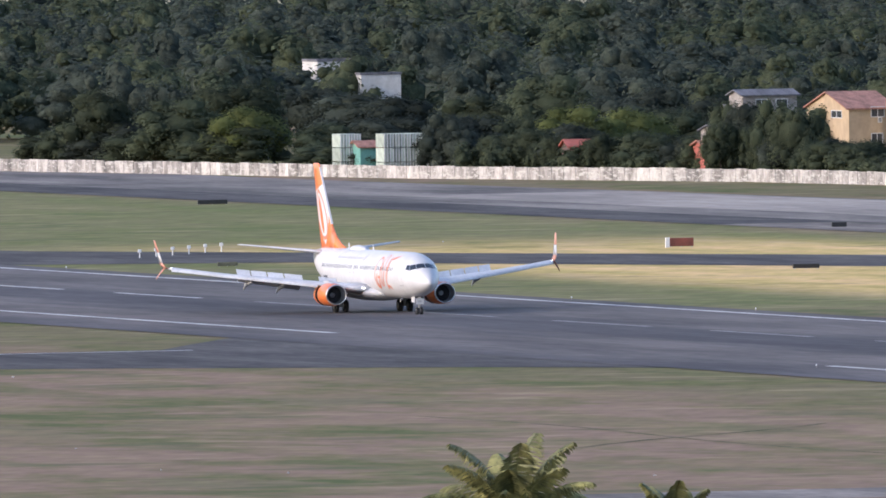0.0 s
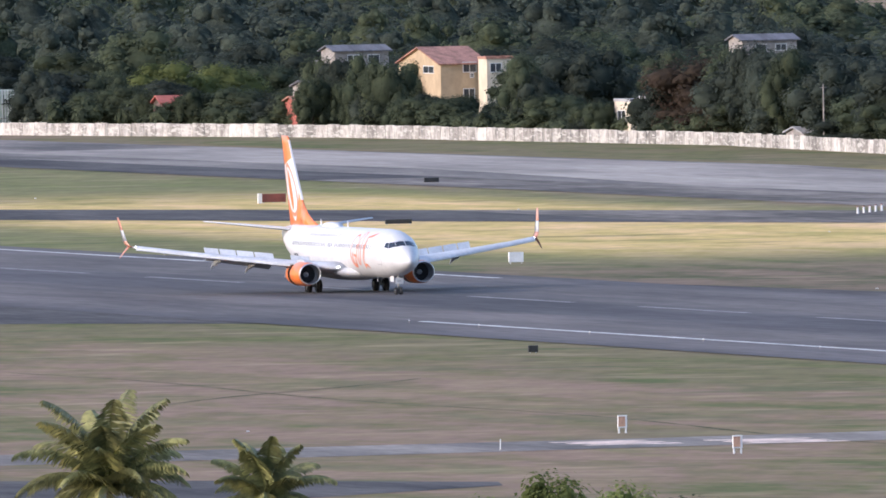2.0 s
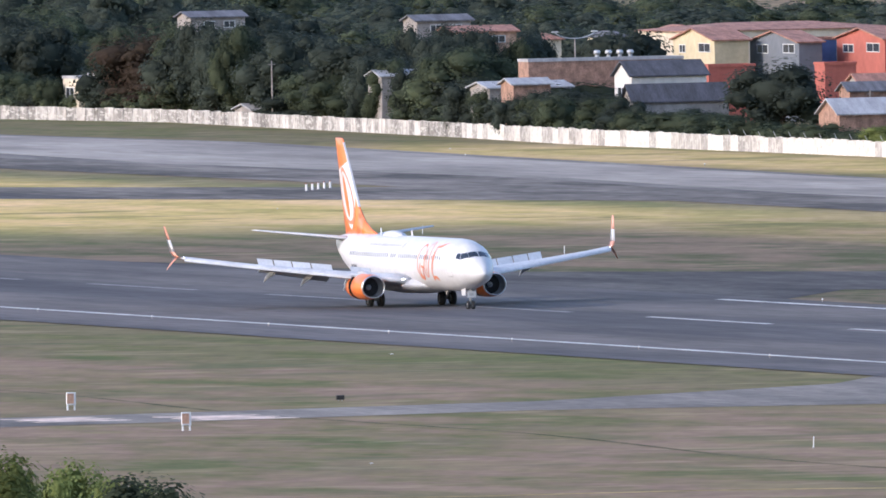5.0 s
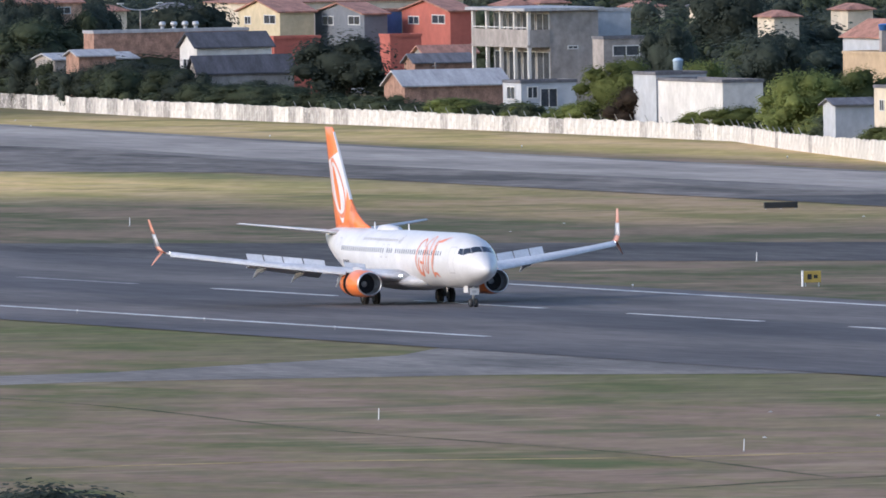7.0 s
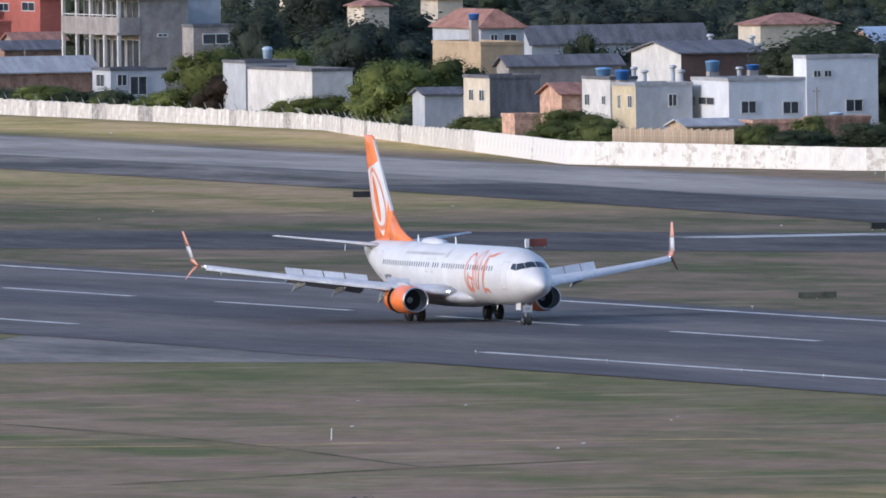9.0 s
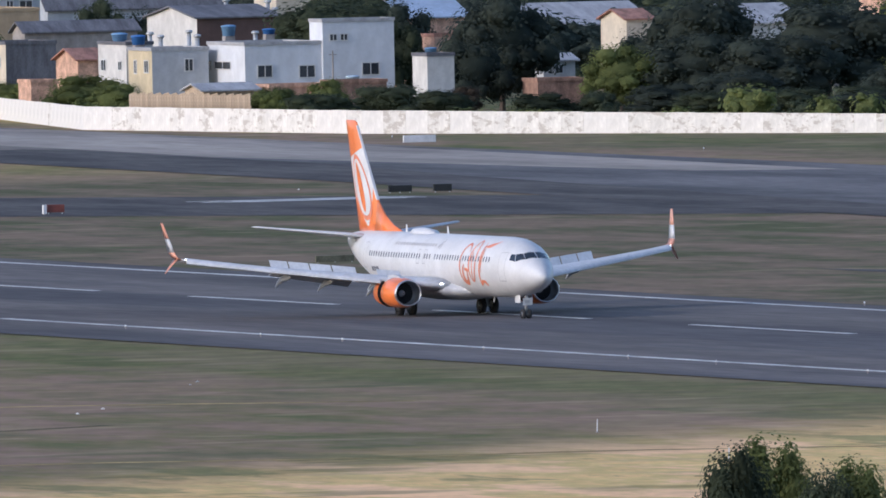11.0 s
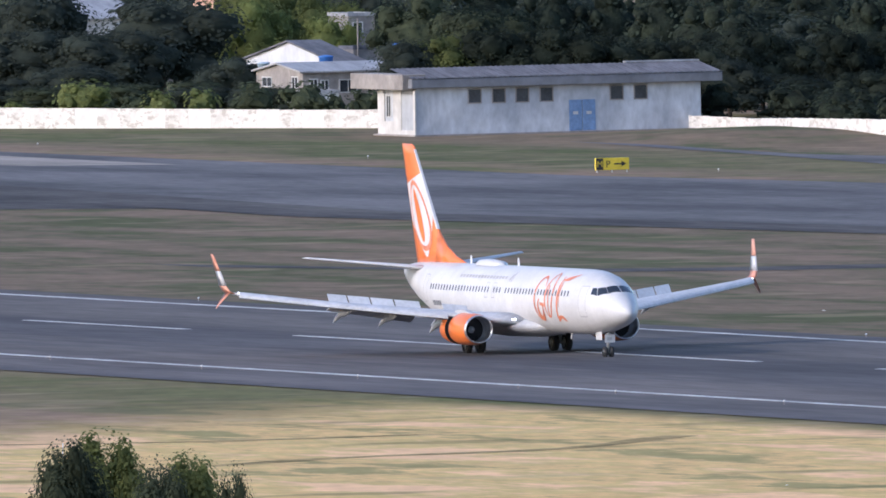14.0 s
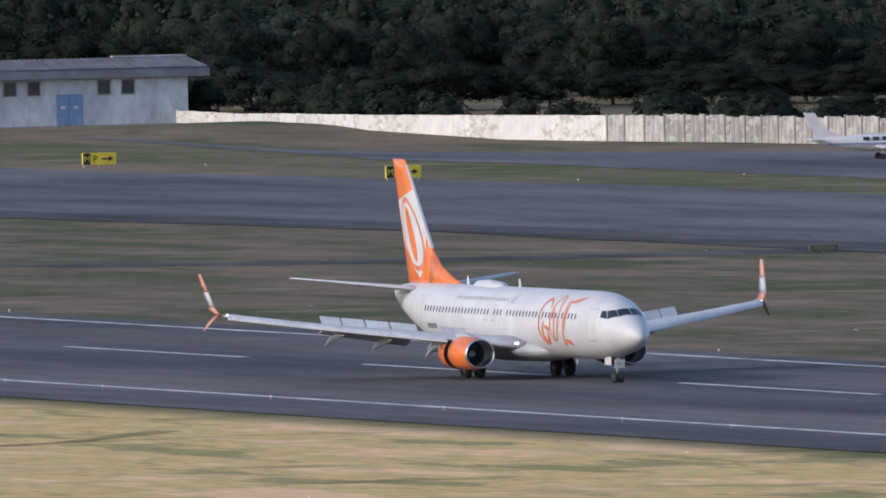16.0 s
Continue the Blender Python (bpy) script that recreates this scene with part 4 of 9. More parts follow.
def build_main_gear(plane, side):
    y = side * 2.86
    leg = part("main_leg", rod(rod(bmesh.new(), (0, y, 0.56), (0.05, y - side * 0.1, 2.3), 0.13, 0.16, 10), (0, y, 1.1), (0.1, side * 1.5, 2.1), 0.07, n=8), M_STRUT, plane, "metal main gear leg", True)
    part("axle", rod(bmesh.new(), (0, y - 0.5, 0.56), (0, y + 0.5, 0.56), 0.1, n=8), M_STRUT, leg)
    part("leg_door", boxes((-0.5, 0.5, y + side * 0.16 - 0.02, y + side * 0.16 + 0.02, 1.0, 2.2), bevel=0.015), M_AIRGREY, leg)
    for d in (-0.43, 0.43):
        wheel(plane, 0, y + d, 0.565, 0.4, "main_wheel")


airliner = build_airliner()


# ---- materials of the neighbourhood ----
def plaster(name, c, vary=0.24, rough=0.85):
    return material(name, c, rough, vary=vary * 0.7, scale=0.3, fine=1.3, second=[min(1, v * 1.06) for v in c], stretch=(1, 1, 0.9))


M_OCHRE = plaster("ochre_plaster", (0.46, 0.345, 0.22))
M_CREAM = plaster("cream_plaster", (0.62, 0.54, 0.42))
M_YELLOW = plaster("yellow_plaster", (0.56, 0.47, 0.31))
M_GREYWALL = plaster("grey_plaster", (0.42, 0.44, 0.47), 0.2)
# Grey plaster darkened: cloud shade on one terrace house put into the paint.
M_SHADEGREY = plaster("shaded_grey_plaster", (0.15, 0.165, 0.19), 0.2)
M_WHITEWALL = plaster("white_plaster", (0.60, 0.585, 0.56), 0.24)
M_WHITEBLUE = plaster("bluish_white_plaster", (0.60, 0.62, 0.66), 0.14)
M_BLUEWALL = plaster("blue_plaster", (0.12, 0.20, 0.42))
M_REDWALL = plaster("red_plaster", (0.40, 0.115, 0.085))
M_TEAL = plaster("teal_paint", (0.14, 0.34, 0.30))
M_BROWN = plaster("brown_boards", (0.12, 0.075, 0.065), 0.25)
M_CONCRETE = plaster("weathered_concrete", (0.34, 0.31, 0.29), 0.4)
M_BRICK = material("orange_brick", (0.31, 0.185, 0.135), 0.9, vary=0.3, scale=1.2, fine=6.0)
M_BRICKPALE = material("pale_brick", (0.55, 0.34, 0.24), 0.9, vary=0.3, scale=1.2, fine=6.0)
M_TILE = material("terracotta_tiles", (0.33, 0.165, 0.12), 0.85, vary=0.3, scale=0.6, fine=5.0, stretch=(1, 2, 1))
M_ROOFGREY = material("grey_fibre_cement_sheets", (0.13, 0.13, 0.145), 0.85, vary=0.28, scale=0.4, fine=3.0, stretch=(0.6, 2.5, 1))
M_ROOFDARK = material("dark_weathered_sheets", (0.062, 0.064, 0.078), 0.9, vary=0.3, scale=0.4, fine=3.0, stretch=(0.6, 2.5, 1))
M_ROOFPALE = material("pale_sheet_roof", (0.36, 0.36, 0.37), 0.7, vary=0.18, scale=0.4, fine=3.0, stretch=(0.6, 2.5, 1))
M_ROOFBLUE = material("blue_grey_sheet_roof", (0.34, 0.42, 0.54), 0.6, vary=0.14, scale=0.4, fine=3.0)
M_EAVE = plaster("dark_eave_concrete", (0.20, 0.21, 0.235), 0.3)
M_PINKPAINT = material("faded_pink_paint", (0.70, 0.56, 0.48), 0.9, vary=0.3, scale=0.3, fine=2.0, sheen=0.1)
M_SIGNAMBER = material("faded_amber_sign_panel", (0.36, 0.22, 0.08), 0.6, vary=0.25, scale=1.0)
M_AMBER = material("amber_sign_panel", (0.50, 0.34, 0.07), 0.55, vary=0.12, scale=1.0)
M_SIGNGREY = material("weathered_grey_green_panel", (0.13, 0.125, 0.085), 0.8, vary=0.3, scale=1.0)
M_CRATE = material("crate_plastic", (0.45, 0.52, 0.44), 0.7, vary=0.22, scale=0.5, fine=2.0, piece=0.3)
M_WINDOW = material("dark_window", (0.045, 0.05, 0.06), 0.25, vary=0.3, scale=0.8)
M_FRAME = material("pale_window_frame", (0.55, 0.55, 0.54), 0.6, vary=0.1)
M_TANKBLUE = material("blue_plastic_tank", (0.05, 0.17, 0.48), 0.5, vary=0.15, scale=1.0)
M_TANKMID = material("faded_blue_tank", (0.16, 0.30, 0.50), 0.55, vary=0.15, scale=1.0)
M_TANKPALE = material("pale_blue_tank", (0.40, 0.52, 0.64), 0.6, vary=0.15, scale=1.0)
M_VENT = material("galvanised_vent", (0.50, 0.51, 0.52), 0.45, metal=0.4, vary=0.15)
M_DOORBLUE = material("blue_painted_door", (0.17, 0.27, 0.45), 0.6, vary=0.15, scale=1.0, fine=4.0)
M_SIGNYEL = material("yellow_sign_panel", (0.72, 0.55, 0.04), 0.5, vary=0.08)
M_SIGNBLK = material("black_sign_panel", (0.02, 0.02, 0.02), 0.5, vary=0.2)
M_SIGNRED = material("dark_red_sign_panel", (0.20, 0.055, 0.04), 0.6, vary=0.2)
M_SIGNWHITE = material("white_sign_panel", (0.72, 0.72, 0.72), 0.6, vary=0.1)
M_FENCE = material("weathered_boards", (0.40, 0.31, 0.22), 0.9, vary=0.3, scale=0.8, fine=5.0, piece=0.15)
M_PALM = material("palm_frond", (0.115, 0.14, 0.045), 0.6, vary=0.4, scale=0.5, fine=2.0, second=(0.33, 0.31, 0.11), piece=0.3)


def window(parent, face, x1, y0, a0, a1, z0, z1, plain=False):
    """A framed pane on the face towards +x or towards -y."""
    w = 0.09
    bars = [(a0 - w, a1 + w, z0 - w, z0), (a0 - w, a1 + w, z1, z1 + w), (a0 - w, a0, z0, z1), (a1, a1 + w, z0, z1), ((a0 + a1) / 2 - 0.03, (a0 + a1) / 2 + 0.03, z0, z1)]
    if plain:
        bars = [(b0, b1, c0, c1) for b0, b1, c0, c1 in bars[:4]]
    f, g = bmesh.new(), bmesh.new()
    for b0, b1, c0, c1 in bars:
        if face == "x":
            box(f, x1 - 0.05, x1 + 0.07, b0, b1, c0, c1)
        else:
            box(f, b0, b1, y0 - 0.07, y0 + 0.05, c0, c1)
    if face == "x":
        box(g, x1 - 0.02, x1 + 0.02, a0, a1, z0, z1)
    else:
        box(g, a0, a1, y0 - 0.02, y0 + 0.02, z0, z1)
    fr = part("window", f, M_CONCRETE if plain else M_FRAME, parent, "dark square window" if plain else "pale framed window")
    part("pane", g, M_WINDOW, fr, "dark window pane")


def house(name, label, x0, x1, y0, y1, h, mat, roof, rmat, rise, wins, side=None):
    """A plain building with its long sides along y; roof flat, gabled, hipped, a crate stack or an open frame."""
    x0, y1 = min(x0, x1 - 3.5), max(y1, y0 + 2.5)
    root = tagged(new(name), label, name.replace("_", " "))
    root.location = (x1, y0, 0)
    dx, dy = x0 - x1, y1 - y0
    if roof == "crates":
        n, m = max(2, round(dy / 0.62)), 3
        me = mesh_of(boxes((dx, 0, 0.02, 0.58, 0.03, h / m - 0.05), bevel=0.03), "crate", M_CRATE)
        slat = mesh_of(boxes((0, 0.06, 0.08, 0.16, 0.03, h / m - 0.05), (0, 0.06, 0.42, 0.5, 0.03, h / m - 0.05)), "slat", M_SIGNWHITE)
        for i in range(n):
            for k in range(m):
                c = shared("crate", me, root, pose(0, i * dy / n, k * h / m))
                shared("slat", slat, c)
        return root
    if roof == "tower":
        core = 2.2
        part("wall", boxes((dx, 0, core, dy, 0, h - 0.2)), mat, root, "stained grey concrete wall")
        part("roof_slab", boxes((dx - 0.5, 0.6, -0.6, dy + 0.5, h - 0.18, h + 0.12), bevel=0.03), M_ROOFPALE, root, "thin pale roof slab")
        part("parapet", boxes((dx, 0, -0.1, 0.12, h - 3.5, h - 2.0), (-0.12, 0.05, 0.12, core, h - 3.5, h - 2.0)), M_CONCRETE, root, "stained concrete parapet")
        part("floor_slab", boxes((dx, 0.05, -0.15, core, h - 3.75, h - 3.5)), M_CONCRETE, root)
        part("rail", boxes((dx, 0, -0.08, -0.02, h - 1.85, h - 1.75)), M_FRAME, root)
        for i in range(5):
            cx = dx + 0.15 - (dx + 0.3) * i / 4
            part("column", boxes((cx - 0.18, cx + 0.18, -0.08, 0.26, 0, h - 0.2), bevel=0.03), M_WHITEWALL, root, "white column")
        # Large dark windows added to stand in for the shade behind the columns.
        for i in range(4):
            cx = dx + 0.5 - dx * i / 4
            window(root, "y", 0, core, cx, cx - dx / 4 - 0.7, h - 3.2, h - 0.5)
            window(root, "y", 0, core, cx, cx - dx / 4 - 0.7, 0.4, h - 4.3)
    else:
        part("wall", boxes((dx, 0, 0, dy, 0, h)), mat, root)
        if side:
            part("side_wall", boxes((0.0, 0.014, 0.0, dy, 0, h)), side, root, "side wall in a colour of its own")
        e = 0.35
        bm = bmesh.new()
        if roof == "flat":
            for b in ((dx - 0.08, 0.08, -0.08, 0.16, h, h + 0.3), (dx - 0.08, 0.08, dy - 0.16, dy + 0.08, h, h + 0.3), (-0.16, 0.08, 0.16, dy - 0.16, h, h + 0.3), (dx - 0.08, dx + 0.16, 0.16, dy - 0.16, h, h + 0.3), (dx + 0.16, -0.16, 0.16, dy - 0.16, h, h + 0.08)):
                box(bm, *b)
        elif roof == "gable":
            r = max(0.5, rise)
            for s in (0, 1):
                za = h - 0.1
                p = [(e, -e), (dx / 2, -e), (dx / 2, dy + e), (e, dy + e)] if s == 0 else [(dx - e, dy + e), (dx / 2, dy + e), (dx / 2, -e), (dx - e, -e)]
                zz = [za, h + r, h + r, za]
                lo = [bm.verts.new((x, y, z)) for (x, y), z in zip(p, zz)]
                hi = [bm.verts.new((x, y, z + 0.14)) for (x, y), z in zip(p, zz)]
                bm.faces.new(lo[::-1])
                bm.faces.new(hi)
                for i in range(4):
                    bm.faces.new((lo[i], lo[(i + 1) % 4], hi[(i + 1) % 4], hi[i]))
            for y in (0.0, dy - 0.15):
                g = bmesh.new()
                tube(g, [[(0, y, h), (dx, y, h), (dx / 2, y, h + r)], [(0, y + 0.15, h), (dx, y + 0.15, h), (dx / 2, y + 0.15, h + r)]])
                bmesh.ops.recalc_face_normals(g, faces=g.faces[:])
                part("gable", g, mat, root)
        else:
            r = max(0.6, rise)
            k = min(-dx, dy) * 0.45
            tube(bm, [[(e, -e, h - 0.1), (e, dy + e, h - 0.1), (dx - e, dy + e, h - 0.1), (dx - e, -e, h - 0.1)], [(e, -e, h), (e, dy + e, h), (dx - e, dy + e, h), (dx - e, -e, h)],
                      [(-k, k, h + r), (-k, dy - k, h + r), (dx + k, dy - k, h + r), (dx + k, k, h + r)]])
        bmesh.ops.recalc_face_normals(bm, faces=bm.faces[:])
        part("roof", bm, rmat, root)
    for f, a0, a1, z0, z1 in wins:
        if f == "x":
            window(root, "x", 0, 0, a0 - y0, a1 - y0, z0, z1)
        else:
            window(root, "y", 0, 0, a0 - x1, a1 - x1, z0, z1)
    return root


def water_tank(x, y, z, h, r, mat):
    bm = bmesh.new()
    n = 16
    prof = [(r * 0.82, 0), (r * 0.98, h * 0.8), (r * 1.05, h * 0.82), (r * 1.05, h * 0.88), (r * 0.7, h * 0.97), (r * 0.2, h)]
    tube(bm, [[(q * math.cos(2 * math.pi * i / n), q * math.sin(2 * math.pi * i / n), d) for i in range(n)] for q, d in prof])
    ob = tagged(new("water_tank"), "round plastic water tank on a rooftop stand", "water tank", "rooftop water tanks")
    ob.location = (x, y, z)
    part("tank", bm, mat, ob, "", True)
    part("stand", boxes((-r * 0.7, r * 0.7, -r * 0.7, r * 0.7, -z, -0.01)), M_CONCRETE, ob, "concrete stand")


def roof_vent(x, y, z, h):
    root = tagged(new("roof_vent"), "round metal turbine ventilator on a workshop roof", "roof vent", "roof ventilators")
    root.location = (x, y, z)
    n, r = 12, 0.2
    part("pipe", tube(bmesh.new(), [[(r * math.cos(2 * math.pi * i / n), r * math.sin(2 * math.pi * i / n), d) for i in range(n)] for d in (-z, h * 0.6)]), M_VENT, root, "", True)
    part("cap", tube(bmesh.new(), [[(q * math.cos(2 * math.pi * i / n), q * math.sin(2 * math.pi * i / n), d) for i in range(n)] for q, d in ((r * 1.1, h * 0.6), (r * 1.8, h * 0.68), (r * 1.8, h * 0.85), (r * 1.2, h))]), M_VENT, root, "", True)


# ---- trees: a few crowns of many leaf clumps, shared between trees ----
def crown_arrays(seed, lobes, leaves, size=(0.010, 0.023), stray=0.17, heart=0.82):
    """Vertices and faces of a crown one unit wide and one unit high."""
    rnd = random.Random(seed)
    v, f = [], []
    centres = []
    for k in range(lobes):
        a = 2 * math.pi * k * 0.618 + rnd.uniform(-0.4, 0.4)
        u = rnd.random()
        rad = (0.34 if u < 0.7 else 0.12) * rnd.uniform(0.75, 1.15)
        zc = 0.22 + 0.56 * (k + 0.5) / lobes + rnd.uniform(-0.06, 0.06)
        rad *= 1.0 - 0.75 * max(0.0, zc - 0.55) / 0.35
        r = rnd.uniform(0.09, 0.2)
        centres.append((rad * math.cos(a), rad * math.sin(a), min(zc, 1 - r * 0.9), r))
    centres.append((0, 0, 0.52, 0.38))
    for cx, cy, cz, r in centres:
        # shaded heart of the clump
        b = len(v)
        for i in range(4):
            th = math.pi * (i + 0.5) / 4
            for j in range(6):
                ph = 2 * math.pi * (j + 0.5 * (i % 2)) / 6
                q = r * heart * rnd.uniform(0.82, 1.1)
                v.append((cx + q * math.sin(th) * math.cos(ph), cy + q * math.sin(th) * math.sin(ph), cz + q * 0.85 * math.cos(th)))
        for i in range(3):
            for j in range(6):
                f.append((b + i * 6 + j, b + i * 6 + (j + 1) % 6, b + (i + 1) * 6 + (j + 1) % 6, b + (i + 1) * 6 + j))
        n = int(leaves * min(2.6, (r / 0.18) ** 2))
        for _ in range(n):
            d = Vector((rnd.gauss(0, 1), rnd.gauss(0, 1), rnd.gauss(0.15, 1))).normalized()
            p = Vector((cx, cy, cz)) + d * r * (rnd.uniform(0.8, 1.08) + stray * rnd.random() ** 3)
            nrm = (d + Vector((rnd.uniform(-0.3, 0.3), rnd.uniform(-0.3, 0.3), rnd.uniform(0.1, 0.75)))).normalized()
            t1 = nrm.orthogonal().normalized()
            t1.rotate(Matrix.Rotation(rnd.uniform(0, 6.28), 3, nrm))
            t2 = nrm.cross(t1)
            s = rnd.uniform(*size)
            b = len(v)
            for e1, e2 in ((-1, -0.2), (-0.1, -0.75), (1, 0.1), (0.1, 0.8)):
                v.append(tuple(p + t1 * e1 * s + t2 * e2 * s))
            f.append((b, b + 1, b + 2, b + 3))
    a = np.array(v)
    a[:, 2] -= a[:, 2].min()
    a[:, 2] /= a[:, 2].max()
    a[:, :2] *= 0.5 / np.percentile(np.hypot(a[:, 0], a[:, 1]), 97)
    a[:, 2] = 0.08 + 0.92 * a[:, 2]
    return [tuple(q) for q in a.tolist()], f


CROWNS = [crown_arrays(11 + i, n, m) for i, (n, m) in enumerate(((23, 235), (26, 205), (20, 255), (25, 215)))]
COARSE = [crown_arrays(31 + i, n, m, (0.018, 0.036), 0.15, 0.7) for i, (n, m) in enumerate(((17, 42), (15, 46), (18, 40)))]
LOW = [crown_arrays(71 + i, 6, 26, (0.035, 0.07), 0.15, 0.75) for i in range(3)]
CLOSE = [crown_arrays(51 + i, n, m, (0.010, 0.02), 0.07) for i, (n, m) in enumerate(((26, 620), (22, 700)))]
LEAF = {"dark": 0, "mid": 1, "light": 2, "rust": 3, "shade_dark": 4, "sun_bright": 5}
CROWN_MESH = {}
tree_rnd = random.Random(5)


def crown_mesh(shape, kind):
    if (shape, kind) not in CROWN_MESH:
        me = bpy.data.meshes.new("crown")
        source = CROWNS[shape] if shape < 4 else CLOSE[shape - 4]
        me.from_pydata(source[0], [], source[1])
        me.materials.append(M_LEAF[LEAF[kind]])
        me.polygons.foreach_set("use_smooth", [True] * len(me.polygons))
        CROWN_MESH[shape, kind] = me
    return CROWN_MESH[shape, kind]


def trunk_mesh():
    bm = bmesh.new()
    rod(bm, (0, 0, 0), (0.01, 0, 0.32), 0.028, 0.02, 7)
    for a in range(4):
        rod(bm, (0.01, 0, 0.27 + 0.02 * a), (0.2 * math.cos(1.6 * a), 0.2 * math.sin(1.6 * a), 0.55), 0.014, 0.006, 5)
    return mesh_of(bm, "trunk", M_BARK)


TRUNK = trunk_mesh()
TREE_WORDS = {"dark": "dense dark green broad-leaved tree behind the boundary wall", "mid": "green broad-leaved tree with an uneven crown", "light": "light green leafy tree with a loose crown", "rust": "tree with reddish brown foliage", "shade_dark": "dense green tree with a rounded crown, leaves darkened for shade", "sun_bright": "yellow-green leafy tree with a loose crown, tone raised for sun"}


def tree(x, y, h, w, kind, near=False):
    root = tagged(new("tree"), TREE_WORDS[kind], "tree", "broad-leaved trees")
    root.matrix_basis = pose(x, y, 0, 0, 0, tree_rnd.uniform(0, 360))
    h = max(h, 1.6)
    size = Matrix.Diagonal((w, w, h, 1))
    shared("trunk", TRUNK, root, size)
    shared("crown", crown_mesh(4 + tree_rnd.randrange(2) if near else tree_rnd.randrange(4), kind), root, size)


FAR = {"dark": ([], []), "mid": ([], []), "light": ([], []), "shade_dark": ([], [])}


def far_tree(x, y, h, w, kind):
    """Adds a crown to the far woods."""
    v, f = FAR[kind]
    cv, cf = COARSE[tree_rnd.randrange(3)]
    b = len(v)
    a = tree_rnd.uniform(0, 6.28)
    c, s = math.cos(a) * w, math.sin(a) * w
    v.extend((x + c * p - s * q, y + s * p + c * q, h * (r * 1.1 - 0.1)) for p, q, r in cv)
    f.extend(tuple(i + b for i in k) for k in cf)


def woods():
    for kind, (v, f) in FAR.items():
        if v:
            me = bpy.data.meshes.new("woods")
            me.from_pydata(v, [], f)
            me.polygons.foreach_set("use_smooth", [True] * len(me.polygons))
            me.materials.append(M_LEAF[LEAF[kind]])
            tagged(new("woods", me), "distant dark green woodland behind the houses", "trees", kind="stuff")


def undergrowth():
    """A ragged strip of bushes behind the boundary wall."""
    rnd = random.Random(21)
    lots = {1: ([], []), 2: ([], []), 4: ([], [])}
    for (xa, ya, ha), (xb, yb, hb) in zip(WALL, WALL[1:]):
        n = int(math.hypot(xb - xa, yb - ya) / 3.4)
        for i in range(n if -1400 < xa < -150 else 0):
            t = (i + rnd.random()) / max(1, n)
            x, y = xa + (xb - xa) * t, ya + (yb - ya) * t
            low = 1.5 if -605 < x < -545 else 2.0 if -700 < x < -520 else (2.2 if -1010 < x < -700 else 3.2)
            h, w = low * rnd.uniform(0.75, 1.35), rnd.uniform(3.0, 5.5)
            # East of x = -450 the bushes take the leaf colour darkened for shade.
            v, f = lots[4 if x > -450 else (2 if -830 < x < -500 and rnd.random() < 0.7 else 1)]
            cv, cf = LOW[rnd.randrange(3)]
            a, b = rnd.uniform(0, 6.28), len(v)
            c, s = math.cos(a) * w, math.sin(a) * w
            off = rnd.uniform(4.0, 9.0)
            v.extend((x - off * 0.4 + c * p - s * q, y + off + s * p + c * q, h * (r * 1.05 - 0.08)) for p, q, r in cv[::1])
            f.extend(tuple(j + b for j in k) for k in cf)
    for kind, (v, f) in lots.items():
        me = bpy.data.meshes.new("undergrowth")
        me.from_pydata(v, [], f)
        me.materials.append(M_LEAF[kind])
        tagged(new("undergrowth", me), "ragged yellow-green bushes behind the boundary wall" if kind == 2 else "ragged green bushes behind the boundary wall", "bushes", kind="stuff")


